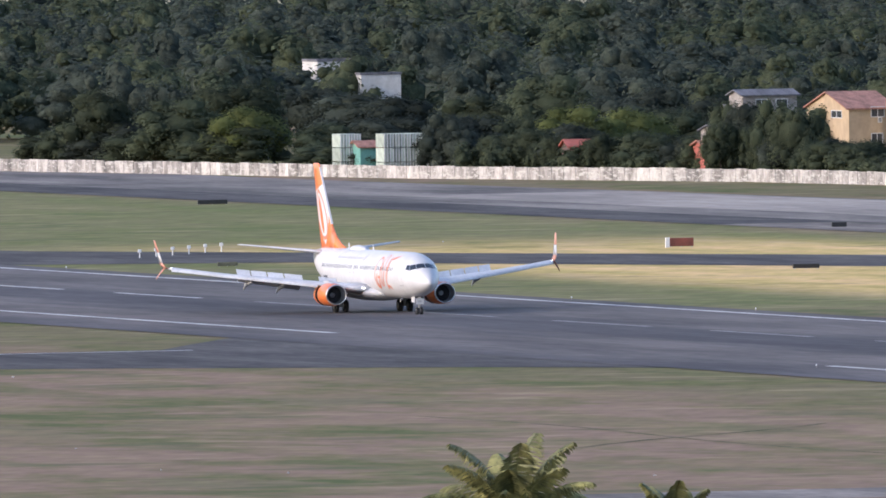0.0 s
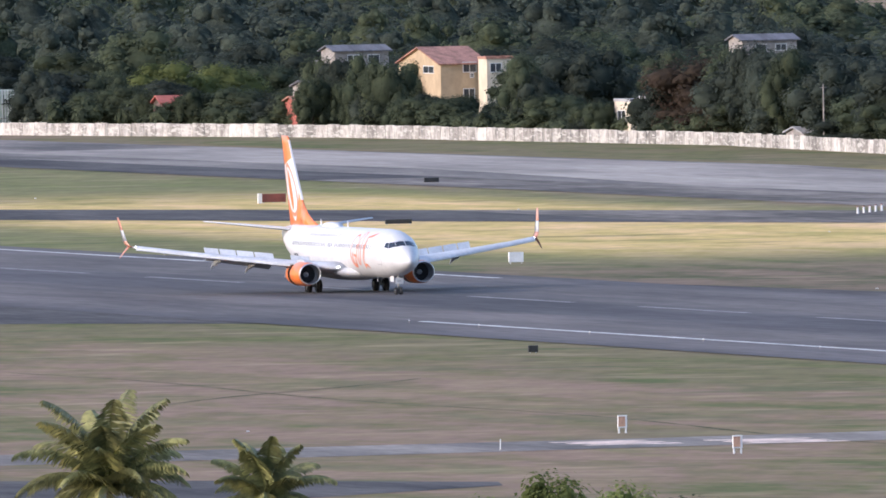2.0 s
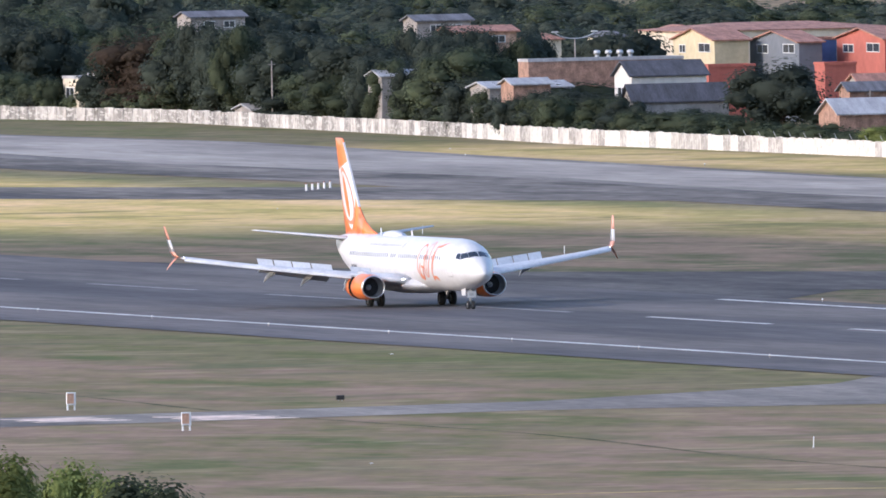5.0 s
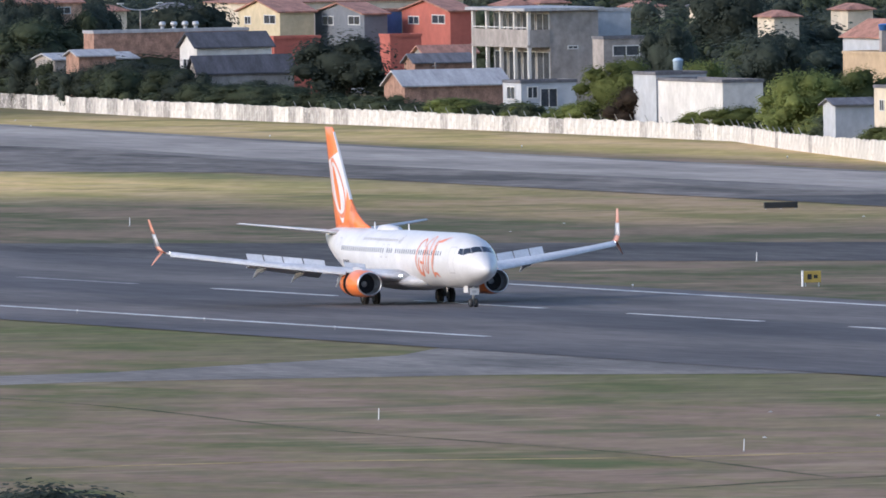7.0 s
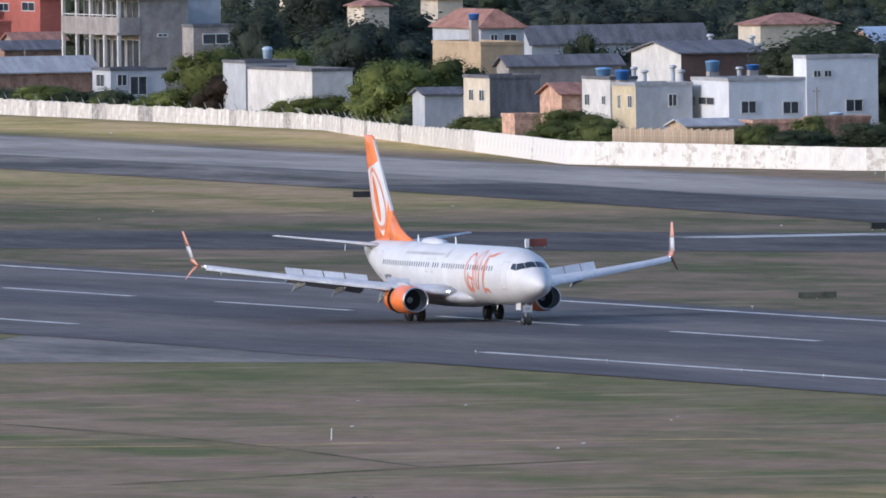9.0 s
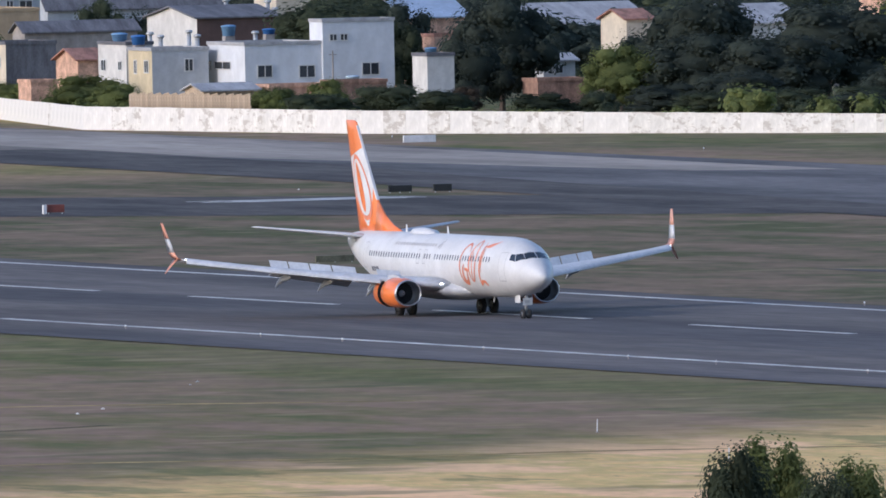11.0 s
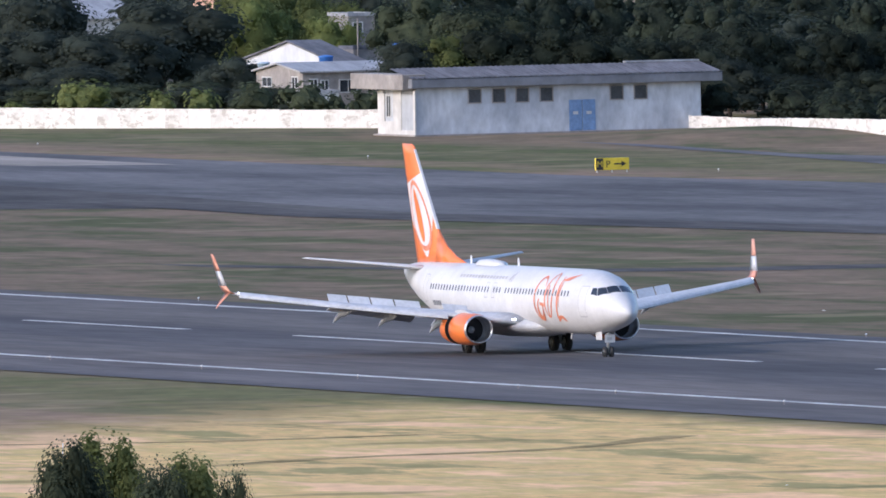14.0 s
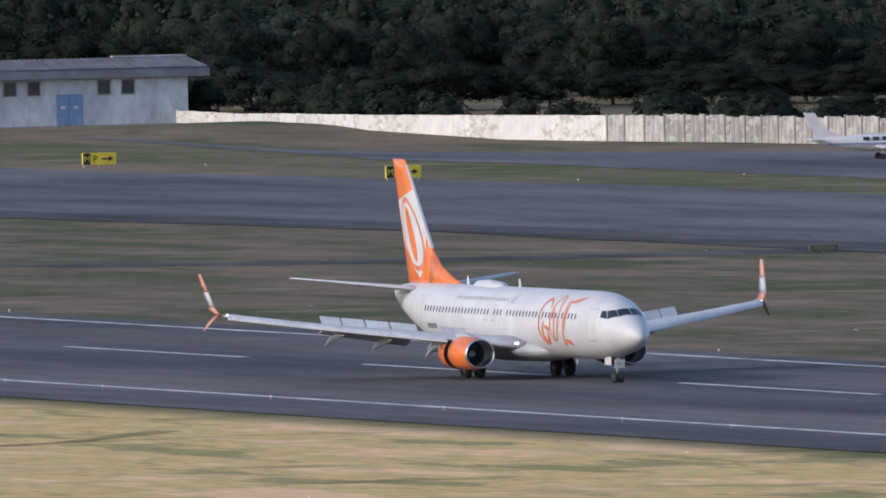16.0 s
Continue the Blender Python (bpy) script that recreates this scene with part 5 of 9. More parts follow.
def palm(x, y, h, reach, n, seed):
    """A coconut palm: leaning ringed trunk and arching feathered fronds."""
    rnd = random.Random(seed)
    root = tagged(new("palm_tree"), "tall coconut palm with arching green and yellow fronds", "palm tree", "palm trees")
    root.location = (x, y, 0)
    bm = bmesh.new()
    tube(bm, [[(0.25 * math.sin(t * 2) + r * math.cos(2 * math.pi * i / 9), r * math.sin(2 * math.pi * i / 9), h * t) for i in range(9)] for t, r in [(k / 14, 0.24 - 0.1 * k / 14 + (0.015 if k % 2 else 0)) for k in range(15)]])
    part("trunk", bm, M_BARK, root, "grey ringed trunk")
    for k in range(n):
        a = 2 * math.pi * k * 0.382 + rnd.uniform(-0.2, 0.2)
        lift = 1.5 - 1.75 * k / n + rnd.uniform(-0.12, 0.12)
        ln = reach * rnd.uniform(0.85, 1.1)
        bm = bmesh.new()
        pts = []
        p, e = Vector((0.23, 0, h)), lift
        for i in range(13):
            pts.append(p.copy())
            p = p + Vector((math.cos(a) * math.cos(e), math.sin(a) * math.cos(e), math.sin(e))) * ln / 12
            e -= (0.045 + 0.011 * i) * (1.25 - 0.3 * lift)
        tip = bm
        for i in range(12):
            u, w = pts[i], pts[i + 1]
            rod(tip, u, w, 0.035 * (1 - i / 13), 0.035 * (1 - (i + 1) / 13), 4)
            d = (w - u).normalized()
            side = d.cross(Vector((0, 0, 1))).normalized()
            for m in range(5):
                q = u.lerp(w, m / 5)
                f = (i + m / 5) / 12
                lf = (0.35 + 1.0 * math.sin(math.pi * min(1, 0.12 + f * 0.86))) * reach / 5.5
                for s in (-1, 1):
                    out = (side * s + d * 0.55 + Vector((0, 0, -0.35 - 0.5 * rnd.random()))).normalized() * lf
                    wd = d * 0.035
                    vs = [tip.verts.new(q - wd), tip.verts.new(q + wd), tip.verts.new(q + out * 0.6 + wd * 1.1), tip.verts.new(q + out + Vector((0, 0, -0.12)))]
                    tip.faces.new(vs)
        part("frond", bm, M_PALM, root, "feathered palm frond")
    bm = bmesh.new()
    for k in range(7):
        bmesh.ops.create_icosphere(bm, subdivisions=1, radius=0.17, matrix=Matrix.Translation((0.23 + 0.3 * math.cos(k * 0.9), 0.3 * math.sin(k * 0.9), h - 0.25 - 0.1 * (k % 2))))
    part("coconut_cluster", bm, M_FENCE, root, "ochre coconuts", True)


# ---- the boundary wall: whitewashed slabs between posts ----
WALL = [(-1900, 60, 1.4), (-1500, 140, 1.4), (-1290, 183, 1.42), (-1225, 204, 1.42), (-1125, 218, 1.4), (-1000, 212, 1.5), (-950, 208, 1.62), (-823, 208, 1.5), (-757, 207, 1.5), (-714, 198, 1.5), (-650, 186, 1.9), (-592, 175, 2.05), (-547, 185, 2.0), (-489, 219, 1.55), (-465, 232, 1.6), (-440, 240, 0.95), (-415, 234, 1.45), (-384, 230, 1.85), (-349, 238.3, 2.1), (-335, 243, 2.2), (-200, 268, 2.4), (100, 300, 2.4)]


def boundary_wall():
    root = tagged(new("wall_boundary"), "whitewashed concrete slab boundary wall, stained and patched", "wall", kind="structure")
    def slab(h, mat, seed):
        bm, r = bmesh.new(), random.Random(seed)
        for k in range(4):
            box(bm, 0.61 * k - 0.02, 0.61 * k + 0.55, -0.06 - 0.012 * (k % 2), 0.06, 0, h * r.uniform(0.95, 1.03))
        box(bm, -0.02, 2.42, -0.04, 0.04, 0, h * 0.94)
        return mesh_of(bm, "slab", mat)
    white, stained = [slab(1.0, M_WHITEWASH, k) for k in range(5)], [slab(1.0, M_STAINED, 9 + k) for k in range(5)]
    plain = mesh_of(boxes((-0.02, 2.46, -0.06, 0.06, 0, 1.0)), "slab", M_LIMEWASH)
    patched = mesh_of(boxes((0.01, 2.44, -0.06, 0.06, 0, 1.0), (-0.05, 0.01, -0.066, 0.066, 0, 1.0)), "slab", M_PATCHED)
    spike = mesh_of(rod(bmesh.new(), (0, 0, 0.95), (0, -0.3, 1.35), 0.03, 0.025, 4), "wire_post", M_VENT)
    post = mesh_of(boxes((-0.12, 0.05, -0.13, 0.13, 0, 1.03)), "post", M_CONCRETE)
    rnd = random.Random(8)
    rest = bmesh.new()
    for (xa, ya, ha), (xb, yb, hb) in zip(WALL, WALL[1:]):
        ln = math.hypot(xb - xa, yb - ya)
        n = max(1, round(ln / 2.45))
        ang = math.degrees(math.atan2(yb - ya, xb - xa))
        for i in range(n):
            t = i / n
            x, y, h = xa + (xb - xa) * t, ya + (yb - ya) * t, ha + (hb - ha) * t
            smooth_run = -652 < x < -352
            h *= rnd.uniform(0.99, 1.01) if smooth_run else rnd.uniform(0.95, 1.04)
            dirty = 0.6 if x < -890 else (0.22 if x < -780 else 0.05)
            if x > -352:
                dirty = 0.9
            m = pose(x, y, 0, 0, 0, ang) @ Matrix.Diagonal((1, 1, h, 1))
            if -352 < x < -150:
                shared("post", post, root, m)
            if -1000 < x < -200:
                shared("slab", (patched if rnd.random() < (0.75 if x > -578 else 0.04) else plain) if smooth_run else (stained if rnd.random() < dirty else white)[rnd.randrange(5)], root, m)
                if -900 < x < -700 and i % 2 == 0:
                    shared("wire_post", spike, root, m)
            else:
                box_m = bmesh.ops.create_cube(rest, size=1.0, matrix=m @ Matrix.Translation((1.2, 0, 0.5)) @ Matrix.Diagonal((2.36, 0.13, 1.0, 1)))
    ob = part("far_slabs", rest, M_STAINED, root)
    tagged(ob, "stained slabs", kind="stuff")


# ---- the utility building beside the taxiway ----
def utility_building():
    root = tagged(new("utility_building"), "long low whitewashed utility building with a blue double door", "building")
    x1, y0, y1, h = -447.0, 213.4, 238.8, 4.0
    root.location = (x1, y0, 0)
    dy = y1 - y0
    wallm = material("streaked_white_wall", (0.50, 0.53, 0.58), 0.9, vary=0.22, scale=0.25, fine=1.5, second=(0.62, 0.64, 0.67), stretch=(1, 1, 0.5))
    part("wall", boxes((-8.6, 0, 0, dy, 0, h)), wallm, root, "streaked white wall")
    part("eave", boxes((-9.2, 0.7, -0.6, dy + 1.7, h, h + 0.75), bevel=0.03), M_EAVE, root, "dark grey concrete eave band")
    bm = bmesh.new()
    n = 120
    ridge = []
    for x, z in ((0.75, h + 0.77), (0.75, h + 0.8), (-4.5, h + 1.57), (-4.5, h + 1.54)):
        ridge.append([(x, -0.6 + (dy + 2.3) * i / n, z + (0.07 if i % 2 else 0)) for i in range(n + 1)])
    tube(bm, ridge, close=False, caps=False)
    part("roof", bm, M_ROOFGREY, root, "corrugated grey roof sheets")
    part("ridge_cap", boxes((-5.0, -4.3, dy - 5, dy + 1.6, h + 1.6, h + 1.75)), M_ROOFPALE, root, "pale ridge strip")
    part("plinth", boxes((-8.8, 0.9, -0.5, dy + 0.3, 0, 0.12)), M_CONCRETE, root, "concrete plinth")
    for a in (4.7, 6.85, 8.95, 11.1, 17.35, 19.5):
        window(root, "x", 0, 0, a, a + 1.05, 2.7, 3.78, True)
    bm = boxes((0.0, 0.06, 13.6, 14.75, 0.15, 2.72), (0.0, 0.06, 14.8, 15.95, 0.15, 2.72), bevel=0.02)
    door = part("double_door", bm, M_DOORBLUE, root, "blue steel double door")
    for a in (13.95, 15.15):
        part("louvre", boxes((0.06, 0.09, a, a + 0.45, 1.5, 1.75)), M_FRAME, door, "pale door louvre")
    for z in (0.5, 1.0):
        part("cooling_unit", boxes((-0.6, 0.15, dy + 0.15, dy + 1.0, z - 0.45, z + 0.03), bevel=0.02), M_FRAME, root, "pale cooling unit")
    # end porch with a weathered concrete water box above
    part("porch_wall", boxes((-8.7, -7.2, -0.12, 0.0, 0, 3.75), (-5.0, -3.2, -0.12, 0.0, 0, 3.75), (-7.2, -5.0, -0.12, 0, 0, 1.2), (-3.2, 0.1, -0.14, 0.0, 0, 0.5), (-0.35, 0.1, -0.14, 0, 0.5, 3.75)), M_WHITEWALL, root, "white porch wall")
    # No real recess: a thin grey panel carries its shade as colour.
    part("porch_shade_panel", boxes((-3.2, -0.35, -0.06, -0.01, 0.5, 3.6)), M_GREYWALL, root, "flat grey panel painted as the porch's shade")
    for a in (-6.8, -5.2):
        window(root, "y", 0, 0, a, a + 0.9, 1.6, 3.3)
    part("concrete_box", boxes((-12.5, -0.2, -1.1, 1.0, 3.85, 5.15), bevel=0.05), M_CONCRETE, root, "stained concrete roof box")


# ---- airfield signs, lamps and small markers ----
def letter(parent, text, size, mat, x, y, z):
    cu = bpy.data.curves.new("letter", "FONT")
    cu.body, cu.size, cu.extrude = text, size, 0.004
    tmp = bpy.data.objects.new("letter", cu)
    me = bpy.data.meshes.new_from_object(tmp)
    bpy.data.objects.remove(tmp)
    me.materials.clear()
    me.materials.append(mat)
    shared("letter", me, parent, Matrix.Translation((x, y, z)) @ pose(0, 0, 0, 90, 0, 90))


def sign(name, label, x, y, w, h, z, mat, legs=2, glyph=""):
    root = tagged(new(name), label, "sign", "airfield signs")
    root.location = (x, y, 0)
    body = part("panel", boxes((-0.12, 0.12, 0, w, z, z + h), bevel=0.02), mat, root)
    for k in range(legs):
        yy = 0.15 + (w - 0.3) * k / max(1, legs - 1)
        part("leg", rod(bmesh.new(), (0, yy, 0), (0, yy, z), 0.05, n=6), M_FRAME, root)
    if glyph:
        part("end_panel", boxes((0.121, 0.14, 0.03, 0.62, z + 0.03, z + h - 0.03)), M_SIGNBLK, body, "black end panel")
        letter(body, "M", h * 0.7, M_SIGNYEL, 0.15, 0.08, z + h * 0.26)
        letter(body, glyph, h * 0.8, M_SIGNBLK, 0.13, w * 0.3, z + h * 0.22)
        a0 = w * 0.55
        part("arrow", tube(tube(bmesh.new(), [[(xx, a0, z + h * 0.44), (xx, a0 + w * 0.22, z + h * 0.44), (xx, a0 + w * 0.22, z + h * 0.56), (xx, a0, z + h * 0.56)] for xx in (0.125, 0.135)]),
                           [[(xx, a0 + w * 0.22, z + h * 0.26), (xx, a0 + w * 0.36, z + h * 0.5), (xx, a0 + w * 0.22, z + h * 0.74)] for xx in (0.125, 0.135)]), M_SIGNBLK, body, "black arrow")
    return root


def edge_lamp():
    root = tagged(new("runway_lamp"), "small white runway edge lamp in the grass verge", "runway lamp", "runway edge lamps")
    part("base", rod(bmesh.new(), (0, 0, 0), (0, 0, 0.16), 0.04, 0.035, 8), M_CONCRETE, root)
    g = bmesh.new()
    bmesh.ops.create_icosphere(g, subdivisions=1, radius=0.075, matrix=Matrix.Translation((0, 0, 0.2)))
    part("globe", g, M_SIGNWHITE, root, "white glass globe", True)
    return root


def stick(x, y, h, mat=None):
    root = tagged(new("marker_stick"), "thin pale marker stick standing in the grass", "marker", "marker sticks")
    root.location = (x, y, 0)
    part("stake", rod(bmesh.new(), (0, 0, 0), (0.03, 0.02, h), 0.035, 0.03, 6), M_SIGNWHITE, root)
    part("foot", rod(bmesh.new(), (0, 0, 0), (0, 0, 0.06), 0.1, 0.08, 6), M_CONCRETE, root)


def marker_post(x, y):
    root = tagged(new("marker_board"), "white and pink upright marker board on two legs", "marker", "marker boards")
    root.location = (x, y, 0)
    part("board", boxes((-0.08, 0.08, -0.32, 0.32, 0.35, 1.2), bevel=0.02), M_SIGNWHITE, root)
    part("pink_field", boxes((0.081, 0.1, -0.29, 0.17, 0.45, 1.12)), M_BRICKPALE, root, "faded pink field")
    for yy in (-0.24, 0.24):
        part("leg", boxes((-0.05, 0.05, yy - 0.05, yy + 0.05, 0, 0.35)), M_SIGNWHITE, root)


def light_aircraft():
    """A parked light twin, tail towards the wall."""
    root = tagged(new("light_aircraft"), "parked white light aircraft with a swept tail and blue stripe", "airplane")
    root.matrix_basis = pose(-271.6, 225.4, 0, 0, 0, 74)
    bm = bmesh.new()
    tube(bm, [[(x, w * math.cos(2 * math.pi * i / 14), z + hh * math.sin(2 * math.pi * i / 14)) for i in range(14)] for x, z, w, hh in ((-2.6, 1.5, 0.08, 0.12), (-1.2, 1.42, 0.32, 0.36), (0.4, 1.35, 0.52, 0.58), (2.2, 1.35, 0.62, 0.72), (5.0, 1.3, 0.6, 0.68), (7.2, 1.15, 0.35, 0.4), (8.0, 1.1, 0.05, 0.06))])
    part("fuselage", bm, M_AIRWHITE, root, "white fuselage", True)
    bm = bmesh.new()
    tube(bm, [[(x0, 0.05, z), (x0, -0.05, z), (x1, -0.03, z), (x1, 0.03, z)] for x0, x1, z in ((0.2, -2.3, 1.6), (-1.6, -2.7, 2.4), (-2.5, -3.4, 3.7))])
    part("fin", bm, M_AIRWHITE, root, "white swept fin")
    part("tailplane", boxes((-2.9, -1.9, -2.0, 2.0, 1.6, 1.68), bevel=0.02), M_AIRWHITE, root)
    part("wing", boxes((2.2, 3.8, -5.6, 5.6, 0.95, 1.12), bevel=0.03), M_AIRWHITE, root)
    part("stripe", boxes((-1.6, 5.4, -0.665, -0.655, 1.2, 1.3), (-1.6, 5.4, 0.655, 0.665, 1.2, 1.3)), M_BLUEWALL, root, "dark blue stripe")
    for k in range(4):
        for s in (-1, 1):
            part("cabin_window", boxes((1.2 + 0.75 * k, 1.7 + 0.75 * k, s * 0.66 - 0.012, s * 0.66 + 0.012, 1.5, 1.78)), M_WINDOW, root)
    for x, y in ((2.6, -1.6), (2.6, 1.6), (6.6, 0)):
        part("leg", rod(bmesh.new(), (x, y, 0.25), (x, y, 1.0), 0.05, n=6), M_STRUT, root)
        bm = bmesh.new()
        tube(bm, [[(x + 0.25 * math.cos(2 * math.pi * i / 14), y + d, 0.25 + 0.25 * math.sin(2 * math.pi * i / 14)) for i in range(14)] for d in (-0.08, 0.08)])
        part("wheel", bm, M_RUBBER, root, "black tyre")


def pole(x, y, h, arms=0):
    root = tagged(new("street_lamp" if arms else "utility_pole"), "grey street lamp with curved arms" if arms else "thin pale utility pole among trees", "street lamp" if arms else "pole", "poles")
    root.location = (x, y, 0)
    part("shaft", rod(bmesh.new(), (0, 0, 0), (0, 0, h), 0.1, 0.07, 8), M_CONCRETE, root)
    for s in range(arms):
        d = 1 if s == 0 else -1
        bm = bmesh.new()
        pts = [(0, d * 2.2 * math.sin(t), h + 0.9 * (1 - math.cos(t))) for t in [k * 0.26 for k in range(6)]]
        for a, q in zip(pts, pts[1:]):
            rod(bm, a, q, 0.06, n=6)
        part("arm", bm, M_VENT, root)
        part("lamp_head", boxes((-0.12, 0.12, d * 2.1 - 0.35, d * 2.1 + 0.35, h + 0.62, h + 0.76), bevel=0.03), M_FRAME, root)
    if not arms:
        part("crossarm", boxes((-0.04, 0.04, -0.35, 0.35, h - 0.4, h - 0.33)), M_CONCRETE, root)


def board_fence(xa, ya, xb, yb, h):
    root = tagged(new("board_fence"), "weathered tan board fence behind the boundary wall", "fence")
    root.matrix_basis = pose(xa, ya, 0, 0, 0, math.degrees(math.atan2(yb - ya, xb - xa)))
    ln = math.hypot(xb - xa, yb - ya)
    n = int(ln / 0.45)
    me = [mesh_of(boxes((0, 0.41, -0.02, 0.02, 0, h * k)), "board", M_FENCE) for k in (0.97, 1.0, 1.02)]
    for i in range(n):
        shared("board", me[i * 7 % 3], root, pose(ln * i / n, 0, 0))
    part("rail", boxes((0, ln, 0.02, 0.07, h * 0.6, h * 0.68)), M_FENCE, root)


boundary_wall()
undergrowth()
utility_building()
light_aircraft()
palm(464.9, -277.6, 12.6, 5.0, 34, 3)
palm(466.8, -270.3, 11.8, 3.6, 22, 7)

# ---- houses and trees behind the wall ----
house("house", "two-storey ochre apartment house with a red tiled roof behind trees", -1285.4, -1268.3, 227.6, 232.8, 7.1, M_OCHRE, "gable", M_TILE, 1.7, [('y', -1282.2, -1279.0, 5.9, 6.6), ('y', -1275.2, -1271.1, 6.1, 6.8), ('x', 230.2, 231.6, 6.2, 7.2), ('x', 230.2, 231.4, 3.2, 4.3), ('x', 231.0, 231.3, 5.6, 6.0)])
house("house", "cream annex of the ochre house", -1266.8, -1264.1, 231.7, 234.8, 7.6, M_CREAM, "flat", M_TILE, 0.0, [('x', 232.1, 233.3, 6.2, 7.1)])
house("storage_rack", "stack of pale green and white crates", -1316.6, -1314.9, 181.9, 184.3, 4.7, M_CRATE, "crates", M_CRATE, 0.0, [])
house("storage_rack", "stack of pale green and white crates", -1306.2, -1304.2, 184.1, 189.3, 4.8, M_CRATE, "crates", M_CRATE, 0.0, [])
house("shed", "low teal-walled shed with a red roof between crate stacks", -1316.1, -1311.7, 183.4, 186.0, 3.2, M_TEAL, "gable", M_TILE, 0.6, [])
house("warehouse", "white warehouse block rising above trees", -1634.8, -1627.5, 261.4, 266.9, 8.8, M_WHITEWALL, "flat", M_ROOFGREY, 0.0, [])
house("warehouse", "long low white roof among trees", -1592.7, -1587.4, 256.3, 261.3, 7.6, M_WHITEWALL, "flat", M_ROOFGREY, 0.0, [])
house("awning", "bright red awning glimpsed under trees", -1269.9, -1267.0, 195.4, 197.4, 3.5, M_BROWN, "gable", M_REDWALL, 0.7, [])
house("house", "grey concrete house with a flat roof among trees", -1299.0, -1290.8, 221.5, 225.4, 7.1, M_CONCRETE, "flat", M_ROOFGREY, 0.0, [('x', 222.1, 223.1, 5.7, 6.7), ('x', 223.7, 224.7, 5.7, 6.7)])
house("shed", "grey concrete shed with a pale sheet roof", -1167.9, -1161.8, 218.5, 220.2, 4.2, M_CREAM, "flat", M_ROOFPALE, 0.0, [('y', -1166.6, -1163.7, 1.4, 3.2)])
house("shed", "low dark shed beside the boundary wall", -1167.2, -1166.1, 221.8, 224.8, 4.4, M_CONCRETE, "flat", M_ROOFPALE, 0.0, [])
house("house", "small red house behind trees", -1317.3, -1311.2, 203.2, 205.1, 1.9, M_REDWALL, "gable", M_TILE, 0.6, [])
house("house", "yellow gabled house in a terrace row", -1070.8, -1056.4, 256.5, 260.2, 8.4, M_YELLOW, "gable", M_TILE, 1.1, [('y', -1068.4, -1066.5, 7.1, 7.8), ('y', -1061.7, -1057.9, 7.2, 8.0)])
house("house", "grey gabled house in a terrace row", -1061.1, -1044.2, 261.8, 262.1, 8.2, M_SHADEGREY, "gable", M_TILE, 1.0, [('y', -1058.4, -1054.8, 7.0, 7.8), ('y', -1049.5, -1045.7, 7.1, 7.9)])
house("house", "blue-walled house in a terrace row", -1050.1, -1049.0, 263.4, 267.4, 8.3, M_BLUEWALL, "flat", M_TILE, 0.0, [])
house("house", "red gabled house in a terrace row", -1048.3, -1032.0, 267.2, 269.4, 8.5, M_REDWALL, "gable", M_TILE, 1.0, [('y', -1046.0, -1042.6, 7.1, 7.8), ('y', -1038.0, -1033.8, 7.2, 8.0)])
house("house", "dark tiled roofs of far terrace houses", -1140.4, -1124.2, 274.3, 298.1, 8.4, M_CREAM, "hip", M_TILE, 0.7, [])
house("workshop", "long workshop with a white parapet roof and brick wall", -1006.0, -1004.8, 220.6, 237.0, 7.4, M_BRICK, "flat", M_ROOFPALE, 0.0, [])
roof_vent(-1012.3, 230.2, 7.2, 1.15)
roof_vent(-1011.9, 231.3, 7.2, 1.15)
roof_vent(-1011.6, 232.4, 7.2, 1.15)
roof_vent(-1011.2, 233.4, 7.2, 1.15)
house("shed", "dark sheet-roofed shed with a white gable wall", -988.3, -982.5, 224.6, 232.5, 6.1, M_WHITEWALL, "gable", M_ROOFDARK, 1.4, [('y', -987.0, -984.6, 4.0, 4.9)])
house("shed", "low dark sheet-roofed shed behind trees", -970.0, -968.1, 220.3, 230.3, 3.7, M_CONCRETE, "gable", M_ROOFDARK, 1.7, [])
house("wall_panel", "orange-red painted garden wall", -995.3, -994.5, 236.5, 241.4, 6.6, M_REDWALL, "flat", M_REDWALL, 0.0, [])
house("wall_panel", "red painted garden wall", -988.8, -986.2, 246.2, 249.5, 6.7, M_REDWALL, "flat", M_REDWALL, 0.0, [])
house("shed", "shabby tin-roofed shed under trees", -989.2, -984.9, 212.9, 216.8, 5.5, M_BRICK, "gable", M_ROOFPALE, 0.5, [])
house("shed", "low brick shed with a wide white sheet roof", -887.4, -880.8, 214.2, 224.8, 3.6, M_BRICK, "gable", M_ROOFPALE, 1.4, [])
house("house", "small brick and white house behind the boundary wall", -854.5, -848.8, 215.8, 221.4, 4.2, M_GREYWALL, "flat", M_ROOFGREY, 0.0, [('y', -853.1, -850.7, 2.7, 3.8), ('x', 216.5, 217.4, 2.8, 3.8), ('x', 217.8, 219.4, 1.9, 3.6)])
house("building", "unfinished three-storey concrete building with open balconies", -923.9, -905.8, 235.0, 242.2, 10.4, M_CONCRETE, "tower", M_ROOFPALE, 0.0, [('x', 239.1, 240.0, 6.5, 6.7)])
house("house", "grey upper block of the concrete building", -916.5, -915.7, 243.4, 248.8, 9.9, M_GREYWALL, "flat", M_ROOFPALE, 0.0, [])
house("house", "pale ruined wall of a small house", -895.5, -894.0, 238.9, 243.1, 7.5, M_CONCRETE, "flat", M_ROOFGREY, 0.0, [('x', 239.9, 242.5, 5.9, 6.8)])
house("house", "white plastered block with a grey side wall", -791.1, -771.7, 210.8, 214.8, 5.2, M_WHITEWALL, "flat", M_ROOFGREY, 0.0, [])
house("shed", "low shed with a dark roof beside the white block", -799.5, -792.6, 211.1, 216.1, 5.7, M_GREYWALL, "flat", M_ROOFGREY, 0.0, [])
